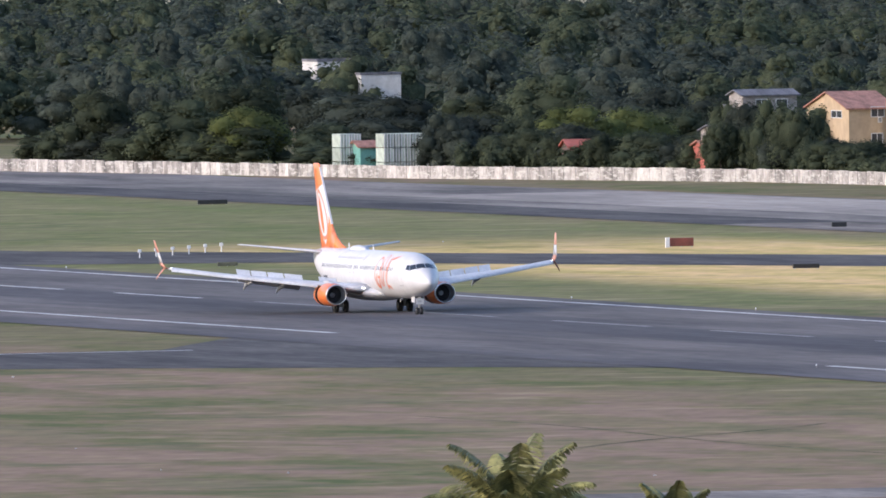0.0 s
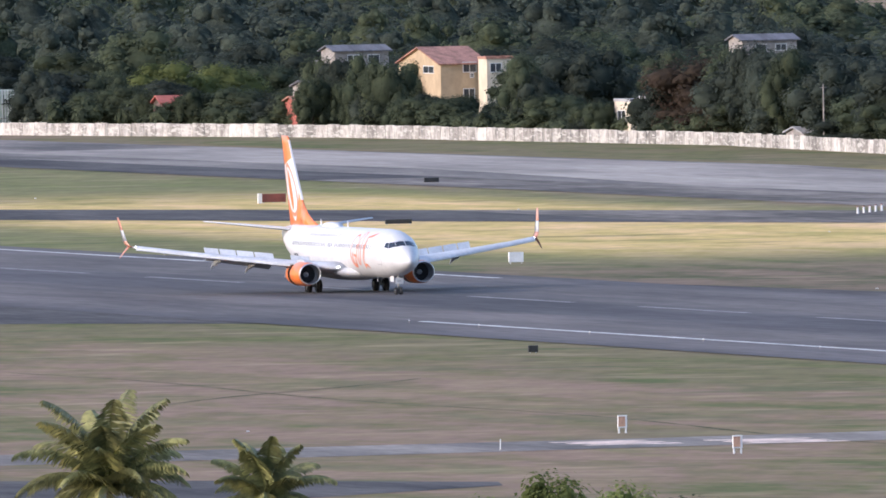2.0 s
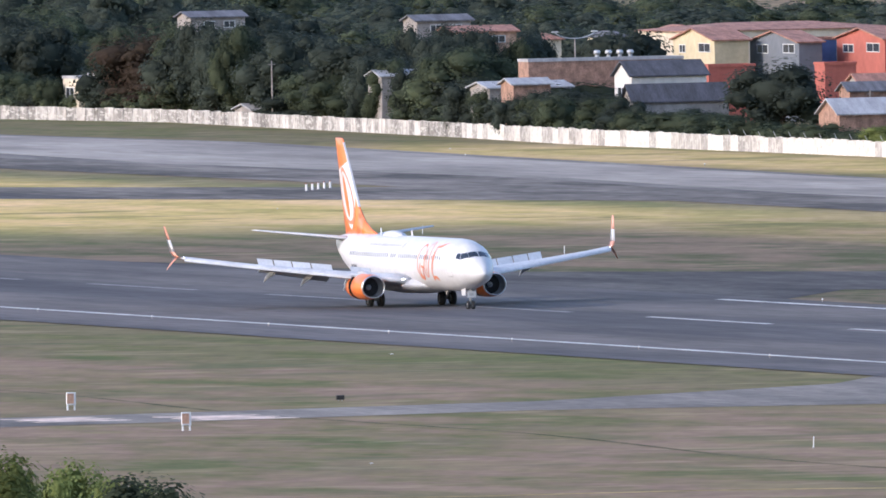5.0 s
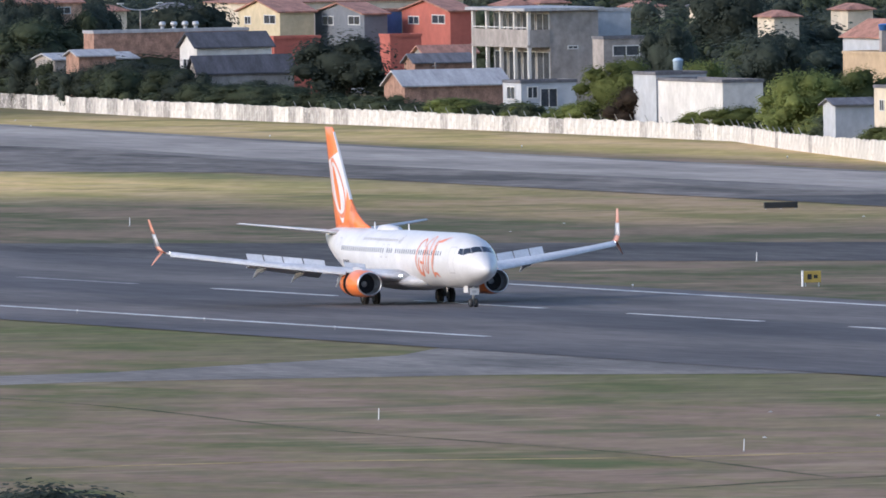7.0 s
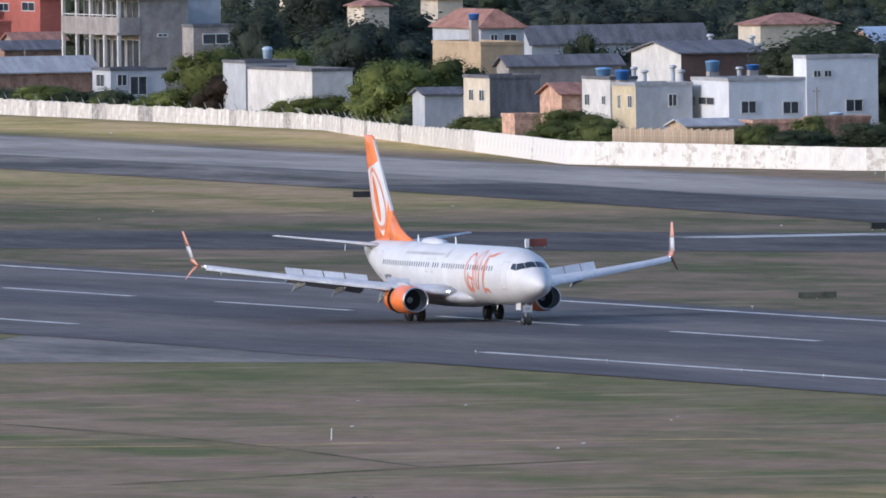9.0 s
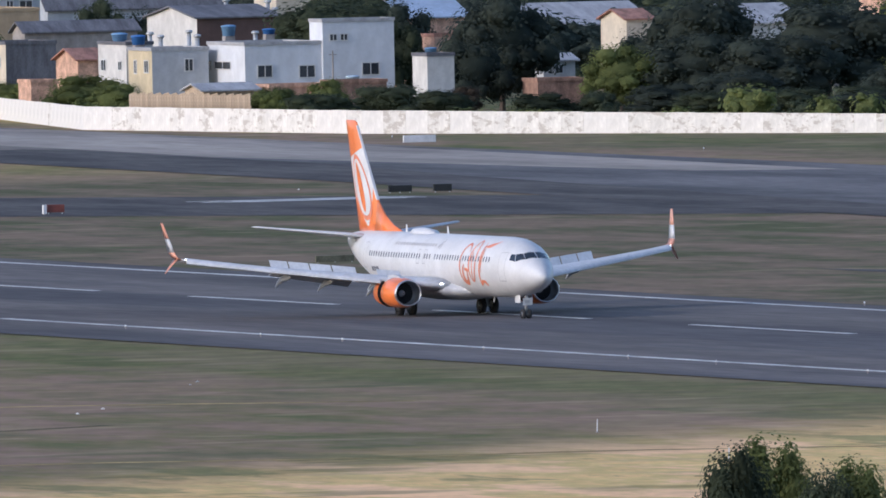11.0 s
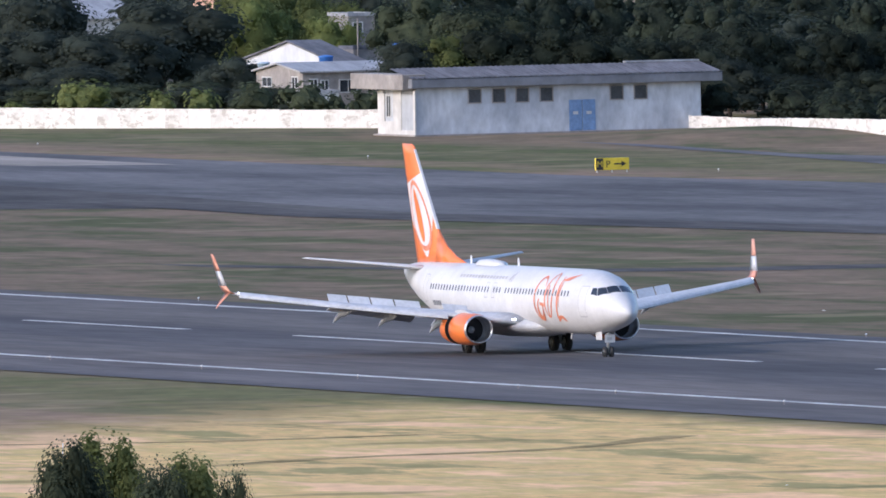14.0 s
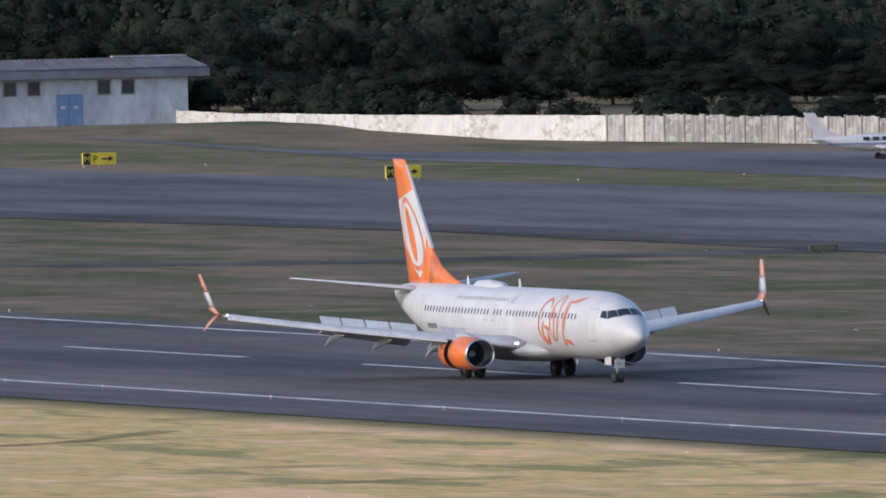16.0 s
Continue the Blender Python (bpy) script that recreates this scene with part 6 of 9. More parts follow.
water_tank(-802.4, 216.5, 5.4, 1.71, 0.48, M_TANKPALE)
house("house", "pale house with a red hipped roof", -795.2, -780.9, 230.6, 234.9, 8.9, M_GREYWALL, "hip", M_TILE, 1.7, [('x', 231.6, 232.2, 7.5, 8.2), ('x', 232.9, 234.1, 7.4, 8.2)])
house("wall_panel", "ochre and blue garden wall", -780.9, -766.7, 225.8, 230.0, 7.5, M_OCHRE, "flat", M_OCHRE, 0.0, [])
water_tank(-776.4, 228.4, 9.7, 0.64, 0.53, M_TANKBLUE)
house("warehouse", "wide grey sheet-roofed warehouse", -829.3, -826.7, 251.1, 268.8, 6.4, M_GREYWALL, "gable", M_ROOFGREY, 1.7, [])
house("shed", "dark low roof over a blue tarpaulin", -698.2, -697.1, 197.0, 200.8, 4.3, M_GREYWALL, "gable", M_ROOFGREY, 0.0, [])
house("house", "small cream house with a dark side wall", -685.6, -678.2, 196.9, 201.7, 6.0, M_CREAM, "flat", M_ROOFGREY, 0.0, [('y', -683.9, -682.8, 4.0, 4.9), ('y', -681.0, -679.7, 4.0, 4.9)], M_ROOFGREY)
house("shed", "small brick house with a terracotta roof", -661.4, -655.3, 196.0, 198.1, 4.9, M_BRICKPALE, "gable", M_TILE, 0.9, [])
house("brick_stack", "stack of pale orange hollow bricks", -638.4, -637.7, 185.6, 187.8, 3.3, M_BRICKPALE, "flat", M_BRICKPALE, 0.0, [])
house("shed", "long grey roof behind the cream house", -715.3, -713.7, 210.7, 221.6, 6.4, M_CONCRETE, "gable", M_ROOFGREY, 0.9, [])
house("house", "white house with a cream lean-to and dark side", -642.8, -635.0, 193.7, 193.9, 6.5, M_WHITEWALL, "flat", M_ROOFGREY, 0.0, [('y', -641.9, -640.7, 4.2, 5.1), ('y', -637.2, -636.3, 4.3, 5.0)])
house("house", "cream-yellow plastered house with a bare grey side", -631.3, -624.8, 192.6, 197.9, 6.1, M_YELLOW, "flat", M_ROOFPALE, 0.0, [('y', -629.6, -629.0, 4.1, 5.2), ('y', -626.8, -625.8, 4.2, 5.2), ('x', 195.7, 196.4, 4.3, 5.3)], M_GREYWALL)
house("workshop", "dark brown workshop with a white gable and roof ventilators", -703.8, -689.8, 219.2, 227.1, 7.8, M_WHITEWALL, "gable", M_ROOFGREY, 0.9, [], M_BROWN)
roof_vent(-699.2, 222.4, 7.9, 0.77)
roof_vent(-698.4, 225.0, 8.6, 0.77)
roof_vent(-698.0, 226.1, 7.8, 0.77)
roof_vent(-697.2, 228.6, 8.4, 0.77)
roof_vent(-697.0, 229.2, 7.7, 0.77)
roof_vent(-641.9, 198.3, 6.8, 0.71)
roof_vent(-641.6, 199.2, 6.5, 0.71)
roof_vent(-640.8, 201.6, 6.9, 0.71)
roof_vent(-640.6, 202.3, 6.5, 0.71)
roof_vent(-638.9, 207.2, 6.7, 0.71)
water_tank(-642.7, 195.7, 6.4, 1.11, 0.71, M_TANKMID)
water_tank(-634.6, 194.7, 6.5, 0.90, 0.65, M_TANKBLUE)
water_tank(-634.0, 203.0, 7.1, 1.01, 0.65, M_TANKMID)
water_tank(-632.9, 206.4, 7.2, 0.50, 0.60, M_TANKBLUE)
house("house", "tall white plastered building with small windows", -627.6, -617.5, 198.8, 206.0, 6.5, M_WHITEBLUE, "flat", M_ROOFPALE, 0.0, [('x', 200.0, 201.3, 3.7, 4.7), ('x', 203.9, 205.3, 3.6, 4.6), ('y', -625.6, -621.4, 4.4, 5.0), ('y', -627.3, -626.6, 4.3, 5.0)])
house("house", "taller white block with twin upper windows", -618.7, -617.2, 206.0, 212.7, 8.4, M_WHITEBLUE, "flat", M_ROOFPALE, 0.0, [('x', 206.7, 207.3, 6.8, 7.3), ('x', 207.7, 208.3, 6.8, 7.3), ('x', 209.7, 211.2, 3.7, 4.7)])
house("house", "house with an open terracotta pergola", -797.9, -791.5, 262.1, 269.7, 8.6, M_CREAM, "hip", M_TILE, 1.0, [])
house("brick_stack", "low orange brick wall with rubble", -596.9, -596.0, 199.6, 204.5, 3.4, M_BRICK, "flat", M_BRICK, 0.0, [])
house("brick_stack", "low pale brick yard wall with broken top", -601.0, -600.0, 195.0, 200.5, 3.1, M_BRICKPALE, "flat", M_BRICKPALE, 0.0, [])
house("shed", "lean-to shed with a pale tin roof in the yard", -604.0, -599.0, 188.5, 193.5, 3.0, M_FENCE, "gable", M_ROOFPALE, 0.3, [])
water_tank(-600.2, 202.8, 3.2, 0.79, 0.60, M_TANKPALE)
house("house", "small white block with a tank on top", -592.5, -588.6, 205.7, 206.6, 5.7, M_WHITEWALL, "flat", M_ROOFGREY, 0.0, [])
water_tank(-594.2, 208.0, 5.8, 0.59, 0.55, M_TANKMID)
house("warehouse", "far warehouse with a blue-grey roof", -745.0, -730.0, 253.4, 259.5, 6.6, M_BRICKPALE, "gable", M_ROOFBLUE, 2.4, [])
house("house", "brick house among trees", -673.9, -673.3, 236.3, 237.7, 5.8, M_BRICKPALE, "flat", M_TILE, 0.0, [])
house("warehouse", "long white warehouse with a pale sheet roof beyond trees", -775.0, -760.0, 277.0, 288.6, 5.0, M_WHITEWALL, "gable", M_ROOFPALE, 1.9, [])
house("warehouse", "pale roofed warehouse glimpsed over dark trees", -704.0, -690.0, 272.2, 278.2, 6.0, M_WHITEWALL, "gable", M_ROOFPALE, 1.6, [])
house("house", "pale brick house top over trees", -726.0, -720.0, 296.8, 299.3, 7.6, M_BRICKPALE, "flat", M_ROOFGREY, 0.0, [])
house("house", "narrow grey upper storey behind the gabled house", -605.0, -600.0, 264.9, 267.4, 7.3, M_CONCRETE, "flat", M_ROOFPALE, 0.0, [('x', 265.4, 266.2, 5.9, 6.7)])
house("brick_stack", "low brown brick shed under trees", -604.0, -600.0, 220.0, 224.4, 3.0, M_BRICK, "flat", M_BRICK, 0.0, [])
house("warehouse", "white warehouse roof beyond the dark woods", -815.0, -800.0, 389.0, 405.0, 7.6, M_WHITEWALL, "gable", M_ROOFPALE, 1.0, [])
water_tank(-545.0, 248.7, 5.0, 0.9, 0.6, M_TANKBLUE)
house("house", "small white house under trees", -626.0, -622.0, 228.4, 231.4, 4.4, M_WHITEWALL, "gable", M_ROOFPALE, 0.4, [('x', 229.5, 230.2, 3.3, 4.0)])
house("house", "far cream house with a red roof", -712.0, -705.0, 266.2, 268.0, 6.4, M_CREAM, "gable", M_TILE, 0.8, [])
house("house", "pale blue gabled house with a brown roof", -576.6, -547.5, 245.2, 247.2, 3.8, M_WHITEBLUE, "gable", M_ROOFGREY, 2.1, [])
house("house", "grey plastered house with a shallow pale roof", -536.9, -525.5, 232.7, 241.5, 4.0, M_CONCRETE, "gable", M_ROOFPALE, 0.6, [('y', -535.3, -533.1, 2.7, 3.4), ('y', -528.0, -526.7, 2.6, 3.5), ('x', 233.4, 234.0, 2.3, 3.3), ('x', 234.4, 235.0, 2.2, 3.2), ('x', 236.1, 237.6, 2.2, 3.2)])
house("porch", "white plastered porch with a low wall", -517.6, -515.9, 229.7, 232.4, 2.3, M_WHITEWALL, "flat", M_ROOFPALE, 0.0, [])
water_tank(-532.3, 237.4, 4.2, 1.07, 0.63, M_TANKBLUE)
water_tank(-542.6, 235.5, 3.9, 0.68, 0.54, M_TANKPALE)
water_tank(-550.8, 250.9, 5.7, 0.83, 0.54, M_TANKBLUE)
house("house", "small grey block behind the gabled house", -562.0, -561.5, 250.9, 254.0, 5.1, M_CONCRETE, "flat", M_ROOFGREY, 0.0, [])
house("shed", "low grey-roofed shed under the terrace houses", -954.4, -952.0, 237.9, 243.9, 4.6, M_BRICK, "gable", M_ROOFGREY, 0.8, [])
house("shed", "low lean-to shed with a rusty tiled roof", -973.0, -970.8, 244.9, 250.3, 5.2, M_CONCRETE, "gable", M_TILE, 0.7, [])
tree(-1219, 209, 4.6, 3.8, "mid")
tree(-1216, 211, 5.1, 4.2, "dark")
tree(-1215, 213, 4.5, 4.5, "mid")
tree(-1215, 215, 4.8, 4.6, "mid")
tree(-1214, 218, 4.0, 3.5, "dark")
tree(-1239, 206, 5.1, 3.9, "mid")
tree(-1235, 207, 6.2, 3.4, "mid")
tree(-1231, 208, 5.4, 3.8, "mid")
tree(-1272, 195, 5.0, 3.6, "mid")
tree(-1263, 198, 5.3, 3.9, "mid")
pole(-1088.0, 218.1, 6.8, 0)
pole(-1008.3, 214.2, 5.1, 0)
pole(-1017.6, 229.5, 9.5, 2)
pole(-561.4, 251.3, 7.8, 0)
pole(-600.8, 201.2, 6.2, 0)
pole(-1035.6, 222.3, 4.6, 0)
pole(-908.5, 226.2, 5.4, 0)
board_fence(-593.4, 179.7, -573.6, 184.1, 3.1)
tree(471, -257, 13.0, 7.6, "sun_bright", True)
tree(465, -259, 11.8, 4.8, "sun_bright", True)
tree(482, -254, 11.8, 8.3, "sun_bright", True)
tree(462, -251, 12.1, 5.8, "sun_bright", True)
tree(492, -256, 12.2, 9.4, "mid", True)
tree(506, -244, 10.4, 14.0, "dark", True)
tree(515, -247, 10.9, 11.0, "dark", True)
tree(605, -199, 11.8, 5.1, "light", True)
tree(609, -202, 11.6, 4.8, "mid", True)
tree(611, -197, 10.9, 4.8, "light", True)
tree(614, -196, 10.5, 2.4, "mid", True)
tree(612, -199, 10.8, 3.9, "mid", True)
tree(564, -227, 10.2, 7.9, "dark", True)
tree(-940, 227, 8.7, 13.2, "dark")
tree(-812, 214, 7.3, 9.7, "sun_bright")
tree(-801, 212, 5.2, 6.4, "rust")
tree(-832, 235, 9.3, 12.3, "mid")
tree(-755, 213, 6.1, 9.1, "sun_bright")
tree(-779, 213, 2.8, 8.9, "sun_bright")
tree(-1001, 222, 5.6, 17.8, "mid")
tree(-1019, 220, 3.9, 12.4, "mid")
tree(-933, 215, 3.6, 10.7, "mid")
tree(-899, 222, 3.4, 8.0, "mid")
tree(-975, 216, 5.3, 10.8, "dark")
tree(-902, 248, 7.8, 9.3, "dark")
tree(-995, 285, 11.3, 9.6, "dark")
tree(-1040, 241, 10.5, 12.5, "dark")
tree(-741, 209, 7.1, 8.1, "sun_bright")
tree(-744, 215, 7.2, 7.5, "light")
tree(-772, 212, 3.4, 7.0, "sun_bright")
tree(-679, 197, 3.0, 8.5, "light")
tree(-630, 188, 4.3, 9.0, "light")
tree(-723, 245, 10.6, 13.8, "mid")
tree(-693, 240, 9.2, 7.4, "dark")
tree(-778, 240, 8.8, 6.4, "mid")
tree(-873, 239, 10.4, 7.9, "dark")
tree(-882, 275, 10.3, 8.0, "dark")
tree(-879, 283, 9.4, 14.6, "dark")
tree(-777, 244, 7.9, 6.4, "dark")
tree(-593, 198, 4.1, 4.8, "light")
tree(-803, 226, 10.8, 9.0, "dark")
tree(-672, 226, 9.6, 13.5, "mid")
tree(-656, 227, 8.0, 5.6, "mid")
tree(-615, 222, 11.3, 10.8, "dark")
tree(-606, 216, 7.5, 7.2, "dark")
tree(-592, 225, 6.6, 7.7, "light")
tree(-604, 237, 10.6, 11.4, "dark")
tree(-590, 231, 7.4, 10.7, "dark")
tree(-591, 244, 10.8, 15.5, "dark")
tree(-583, 236, 7.3, 11.9, "dark")
tree(-621, 264, 10.4, 9.7, "light")
tree(-629, 272, 9.4, 8.5, "light")
tree(-618, 271, 8.7, 7.3, "light")
tree(-550, 253, 10.8, 10.6, "mid")
tree(-539, 254, 9.9, 10.6, "mid")
tree(-636, 280, 9.6, 8.5, "dark")
tree(-1134, 224, 10.4, 12.5, "dark")
tree(-1108, 226, 9.0, 8.5, "mid")
tree(-1036, 221, 5.0, 6.0, "mid")
tree(-1050, 226, 8.4, 9.5, "dark")
tree(-1263, 199, 2.5, 4.2, "mid")
tree(-976, 213, 4.5, 4.6, "mid")
tree(-979, 215, 4.8, 5.0, "dark")
tree(-977, 218, 4.6, 7.5, "mid")
tree(-972, 219, 5.2, 8.0, "dark")
tree(-964, 216, 5.0, 7.5, "mid")
tree(-956, 216, 4.4, 7.0, "dark")
tree(-990, 216, 4.4, 8.0, "mid")
tree(-1002, 217, 4.6, 8.5, "dark")
tree(-948, 214, 3.6, 6.0, "mid")
tree(-925, 214, 3.4, 6.5, "mid")
tree(-908, 214, 3.2, 6.0, "mid")
tree(-894, 214, 2.8, 5.0, "mid")
tree(-1005, 214.6, 6.6, 6.4, "dark")
tree(-998, 214.8, 5.7, 5.8, "mid")
tree(-982, 212.0, 4.9, 4.6, "dark")
tree(-981, 213.4, 4.9, 5.0, "mid")
tree(-979.5, 214.6, 5.2, 5.8, "dark")
tree(-963, 221.5, 3.0, 5.0, "mid")
tree(-962, 224.5, 3.3, 5.4, "dark")
tree(-961, 227.5, 2.9, 5.0, "mid")
tree(-362, 248, 3.6, 6.5, "shade_dark")
tree(-355, 253, 4.2, 7.5, "shade_dark")
tree(-345, 257, 3.8, 7.0, "shade_dark")
tree(-334, 261, 4.0, 7.5, "shade_dark")
tree(-320, 266, 4.2, 8.0, "shade_dark")
tree(-308, 269, 4.0, 7.0, "shade_dark")
tree(-590, 192, 3.3, 3.0, "sun_bright")
tree(-589, 201, 3.0, 3.6, "light")
tree(-586, 208, 3.2, 4.4, "rust")
tree(-812, 222, 7.0, 6.0, "sun_bright")
tree(-694, 205, 4.0, 5.0, "sun_bright")
tree(-648, 189, 3.4, 5.0, "sun_bright")
tree(-641, 188, 2.8, 3.6, "light")
tree(-668, 194, 2.6, 4.5, "light")
tree(-862, 214, 2.8, 6.5, "light")
tree(-842, 214, 2.6, 5.0, "sun_bright")
tree(-1200, 225, 10.9, 11.0, "dark")
tree(-1189, 231, 9.8, 8.0, "mid")
tree(-1236, 204, 6.8, 5.0, "mid")
tree(-632, 241, 7.2, 7.0, "dark")
tree(-640, 234, 6.6, 5.0, "dark")
tree(-600, 256, 9.8, 7.5, "sun_bright")
tree(-592, 260, 8.6, 6.0, "sun_bright")
tree(-590, 266, 5.6, 4.5, "mid")
tree(-563, 237, 3.1, 7.5, "mid")
tree(-566, 242, 3.4, 5.5, "mid")
tree(-550, 225, 3.1, 8.2, "mid")
tree(-543, 230, 3.0, 7.0, "dark")
tree(-531, 231, 2.9, 6.4, "dark")
tree(-569, 200, 3.3, 7.1, "mid")
tree(-561, 222, 2.7, 7.1, "mid")
tree(-565, 213, 3.1, 4.7, "mid")
tree(-522, 244, 6.1, 7.0, "light")
tree(-1151, 224, 10.1, 13.7, "rust")
tree(-1128, 226, 10.3, 14.3, "dark")
tree(-1100, 222, 7.7, 8.5, "mid")
tree(-1071, 222, 9.4, 11.9, "dark")
tree(-1069, 220, 6.0, 8.4, "mid")
tree(-1024, 220, 9.3, 12.4, "mid")
tree(-1047, 221, 4.2, 11.1, "mid")
tree(-1156, 222, 8.9, 10.1, "dark")
tree(-1101, 247, 10.7, 11.4, "dark")
tree(-1132, 224, 5.5, 11.4, "mid")
tree(-1113, 242, 11.0, 10.0, "mid")
tree(-1089, 221, 3.7, 8.5, "dark")
tree(-1023, 219, 7.3, 9.7, "dark")
tree(-1001, 217, 3.6, 8.2, "mid")
tree(-882, 213, 2.9, 7.9, "mid")
tree(-862, 213, 2.9, 6.5, "sun_bright")
tree(-848, 212, 2.6, 5.2, "mid")
tree(-817, 212, 3.2, 6.4, "sun_bright")
tree(-764, 219, 5.5, 7.6, "mid")
tree(-706, 203, 5.2, 6.2, "mid")
tree(-709, 202, 3.4, 7.4, "mid")
tree(-1143, 224, 4.8, 11.5, "rust")
tree(-1156, 221, 4.7, 8.6, "dark")
tree(-1117, 224, 5.7, 11.4, "dark")
tree(-1083, 222, 6.6, 9.9, "mid")
tree(-1060, 221, 5.2, 9.8, "mid")
tree(-1033, 220, 6.0, 11.1, "mid")
tree(-1003, 217, 5.8, 7.5, "dark")
tree(-1054, 220, 8.7, 9.8, "dark")
tree(-1097, 223, 10.0, 11.3, "dark")
tree(-1093, 240, 10.3, 9.9, "dark")
tree(-1110, 253, 9.9, 7.1, "dark")
tree(-1274, 198, 6.3, 8.9, "dark")
tree(-1276, 196, 4.5, 6.7, "mid")
tree(-1266, 199, 4.2, 6.7, "mid")
tree(-1244, 207, 4.3, 7.4, "mid")
tree(-1236, 209, 4.7, 7.4, "dark")
tree(-1473, 221, 8.2, 12.7, "dark")
tree(-1462, 223, 7.6, 14.2, "dark")
tree(-1451, 225, 7.3, 12.6, "dark")
tree(-1374, 203, 5.9, 10.8, "dark")
tree(-1376, 196, 5.3, 9.2, "mid")
tree(-1221, 211, 3.9, 7.3, "mid")
tree(-1208, 212, 3.7, 6.6, "mid")
tree(-1185, 217, 5.1, 8.7, "mid")
tree(-1203, 219, 8.5, 10.2, "mid")
tree(-1171, 217, 3.4, 6.5, "dark")
tree(-1150, 222, 4.2, 8.6, "rust")
tree(-1169, 231, 8.1, 11.6, "rust")
tree(-1148, 230, 6.5, 10.1, "mid")
tree(-566, 208, 2.9, 7.1, "mid")
tree(-572, 222, 3.3, 9.5, "dark")
tree(-570, 228, 4.2, 9.5, "dark")
tree(-565, 241, 4.9, 7.1, "dark")
tree(-573, 190, 3.2, 7.1, "mid")
tree(-580, 199, 3.7, 7.1, "mid")
tree(-631, 234, 3.8, 3.6, "mid")
tree(-709, 202, 4.0, 7.4, "mid")
tree(-757, 212, 2.5, 7.5, "mid")
tree(-612, 185, 3.8, 6.0, "light")
tree(-593, 193, 3.4, 5.3, "light")
house("house", "distant low house with a tiled roof", -1190.3, -1184.1, 284.0, 286.8, 7.1, M_CREAM, "hip", M_ROOFGREY, 0.5, [])
house("house", "distant low house with a tiled roof", -1183.0, -1176.8, 274.1, 276.9, 7.1, M_CREAM, "hip", M_TILE, 0.5, [])
house("house", "distant low house with a tiled roof", -1204.4, -1198.1, 272.9, 275.8, 7.3, M_CREAM, "hip", M_TILE, 0.5, [])
house("house", "distant low house with a tiled roof", -1197.6, -1191.4, 293.9, 296.8, 7.5, M_CREAM, "hip", M_TILE, 0.5, [])
house("house", "distant low house with a tiled roof", -1140.8, -1134.9, 306.6, 309.4, 7.4, M_CREAM, "hip", M_TILE, 0.5, [])
house("house", "distant low house with a tiled roof", -1158.8, -1152.9, 316.1, 319.0, 7.3, M_CREAM, "hip", M_TILE, 0.5, [])
house("house", "distant low house with a tiled roof", -1086.7, -1081.0, 311.0, 313.8, 7.7, M_CREAM, "hip", M_ROOFGREY, 0.5, [])
house("house", "distant low house with a tiled roof", -996.6, -991.2, 296.6, 299.3, 8.4, M_CREAM, "hip", M_TILE, 0.5, [])
house("house", "distant low house with a tiled roof", -941.8, -936.5, 270.6, 273.2, 8.7, M_CREAM, "hip", M_TILE, 0.4, [])
house("house", "distant low house with a tiled roof", -1182.8, -1176.7, 307.2, 310.1, 7.2, M_CREAM, "hip", M_TILE, 0.5, [])
house("house", "distant low house with a tiled roof", -1117.5, -1111.7, 313.5, 316.4, 7.3, M_CREAM, "hip", M_TILE, 0.5, [])
tree(-1396, 170, 4.8, 10.8, "mid")
tree(-1384, 173, 3.8, 11.1, "dark")
tree(-1375, 176, 4.9, 13.0, "mid")
tree(-1357, 177, 3.8, 8.7, "mid")
tree(-1349, 180, 5.8, 11.8, "mid")
tree(-1291, 194, 4.0, 10.6, "mid")
tree(-1260, 204, 5.0, 10.8, "mid")
tree(-1246, 237, 3.8, 9.3, "mid")
tree(-1253, 245, 3.5, 8.8, "mid")
tree(-1246, 248, 5.4, 10.1, "dark")
tree(-1231, 248, 3.5, 9.7, "dark")
tree(-1243, 257, 4.4, 8.3, "mid")
tree(-1250, 265, 3.6, 10.4, "dark")
tree(-1390, 171, 5.6, 9.6, "mid")
tree(-1380, 175, 5.8, 12.9, "dark")
tree(-1368, 177, 8.8, 12.3, "mid")
tree(-1349, 180, 7.8, 10.2, "light")
tree(-1302, 193, 7.0, 12.5, "dark")
tree(-1300, 199, 7.5, 7.9, "mid")
tree(-1290, 202, 8.1, 10.7, "light")
tree(-1295, 210, 7.6, 11.2, "light")
tree(-1311, 219, 7.2, 10.8, "mid")
tree(-1298, 224, 8.0, 10.1, "dark")
tree(-1304, 231, 8.0, 11.6, "dark")
tree(-1279, 229, 7.7, 11.6, "mid")
tree(-1296, 240, 8.1, 10.3, "dark")
tree(-1295, 246, 7.9, 10.0, "mid")
tree(-1280, 248, 5.6, 11.1, "mid")
tree(-1289, 255, 6.0, 8.9, "dark")
tree(-1277, 257, 8.0, 10.4, "mid")
tree(-1288, 265, 7.3, 11.8, "mid")
tree(-1291, 272, 7.6, 9.3, "dark")
tree(-1384, 172, 9.7, 9.5, "mid")
tree(-1384, 180, 11.1, 8.0, "dark")
tree(-1381, 187, 10.1, 12.8, "mid")
tree(-1375, 214, 8.3, 12.4, "mid")
tree(-1365, 220, 11.0, 12.6, "mid")
tree(-1343, 222, 8.4, 10.8, "dark")
tree(-1342, 226, 9.6, 9.1, "dark")
tree(-1350, 235, 8.0, 11.0, "dark")
tree(-1339, 240, 9.3, 12.0, "mid")
tree(-1341, 246, 9.2, 12.1, "dark")
tree(-1334, 252, 8.3, 12.1, "dark")
tree(-1340, 261, 9.4, 11.8, "dark")
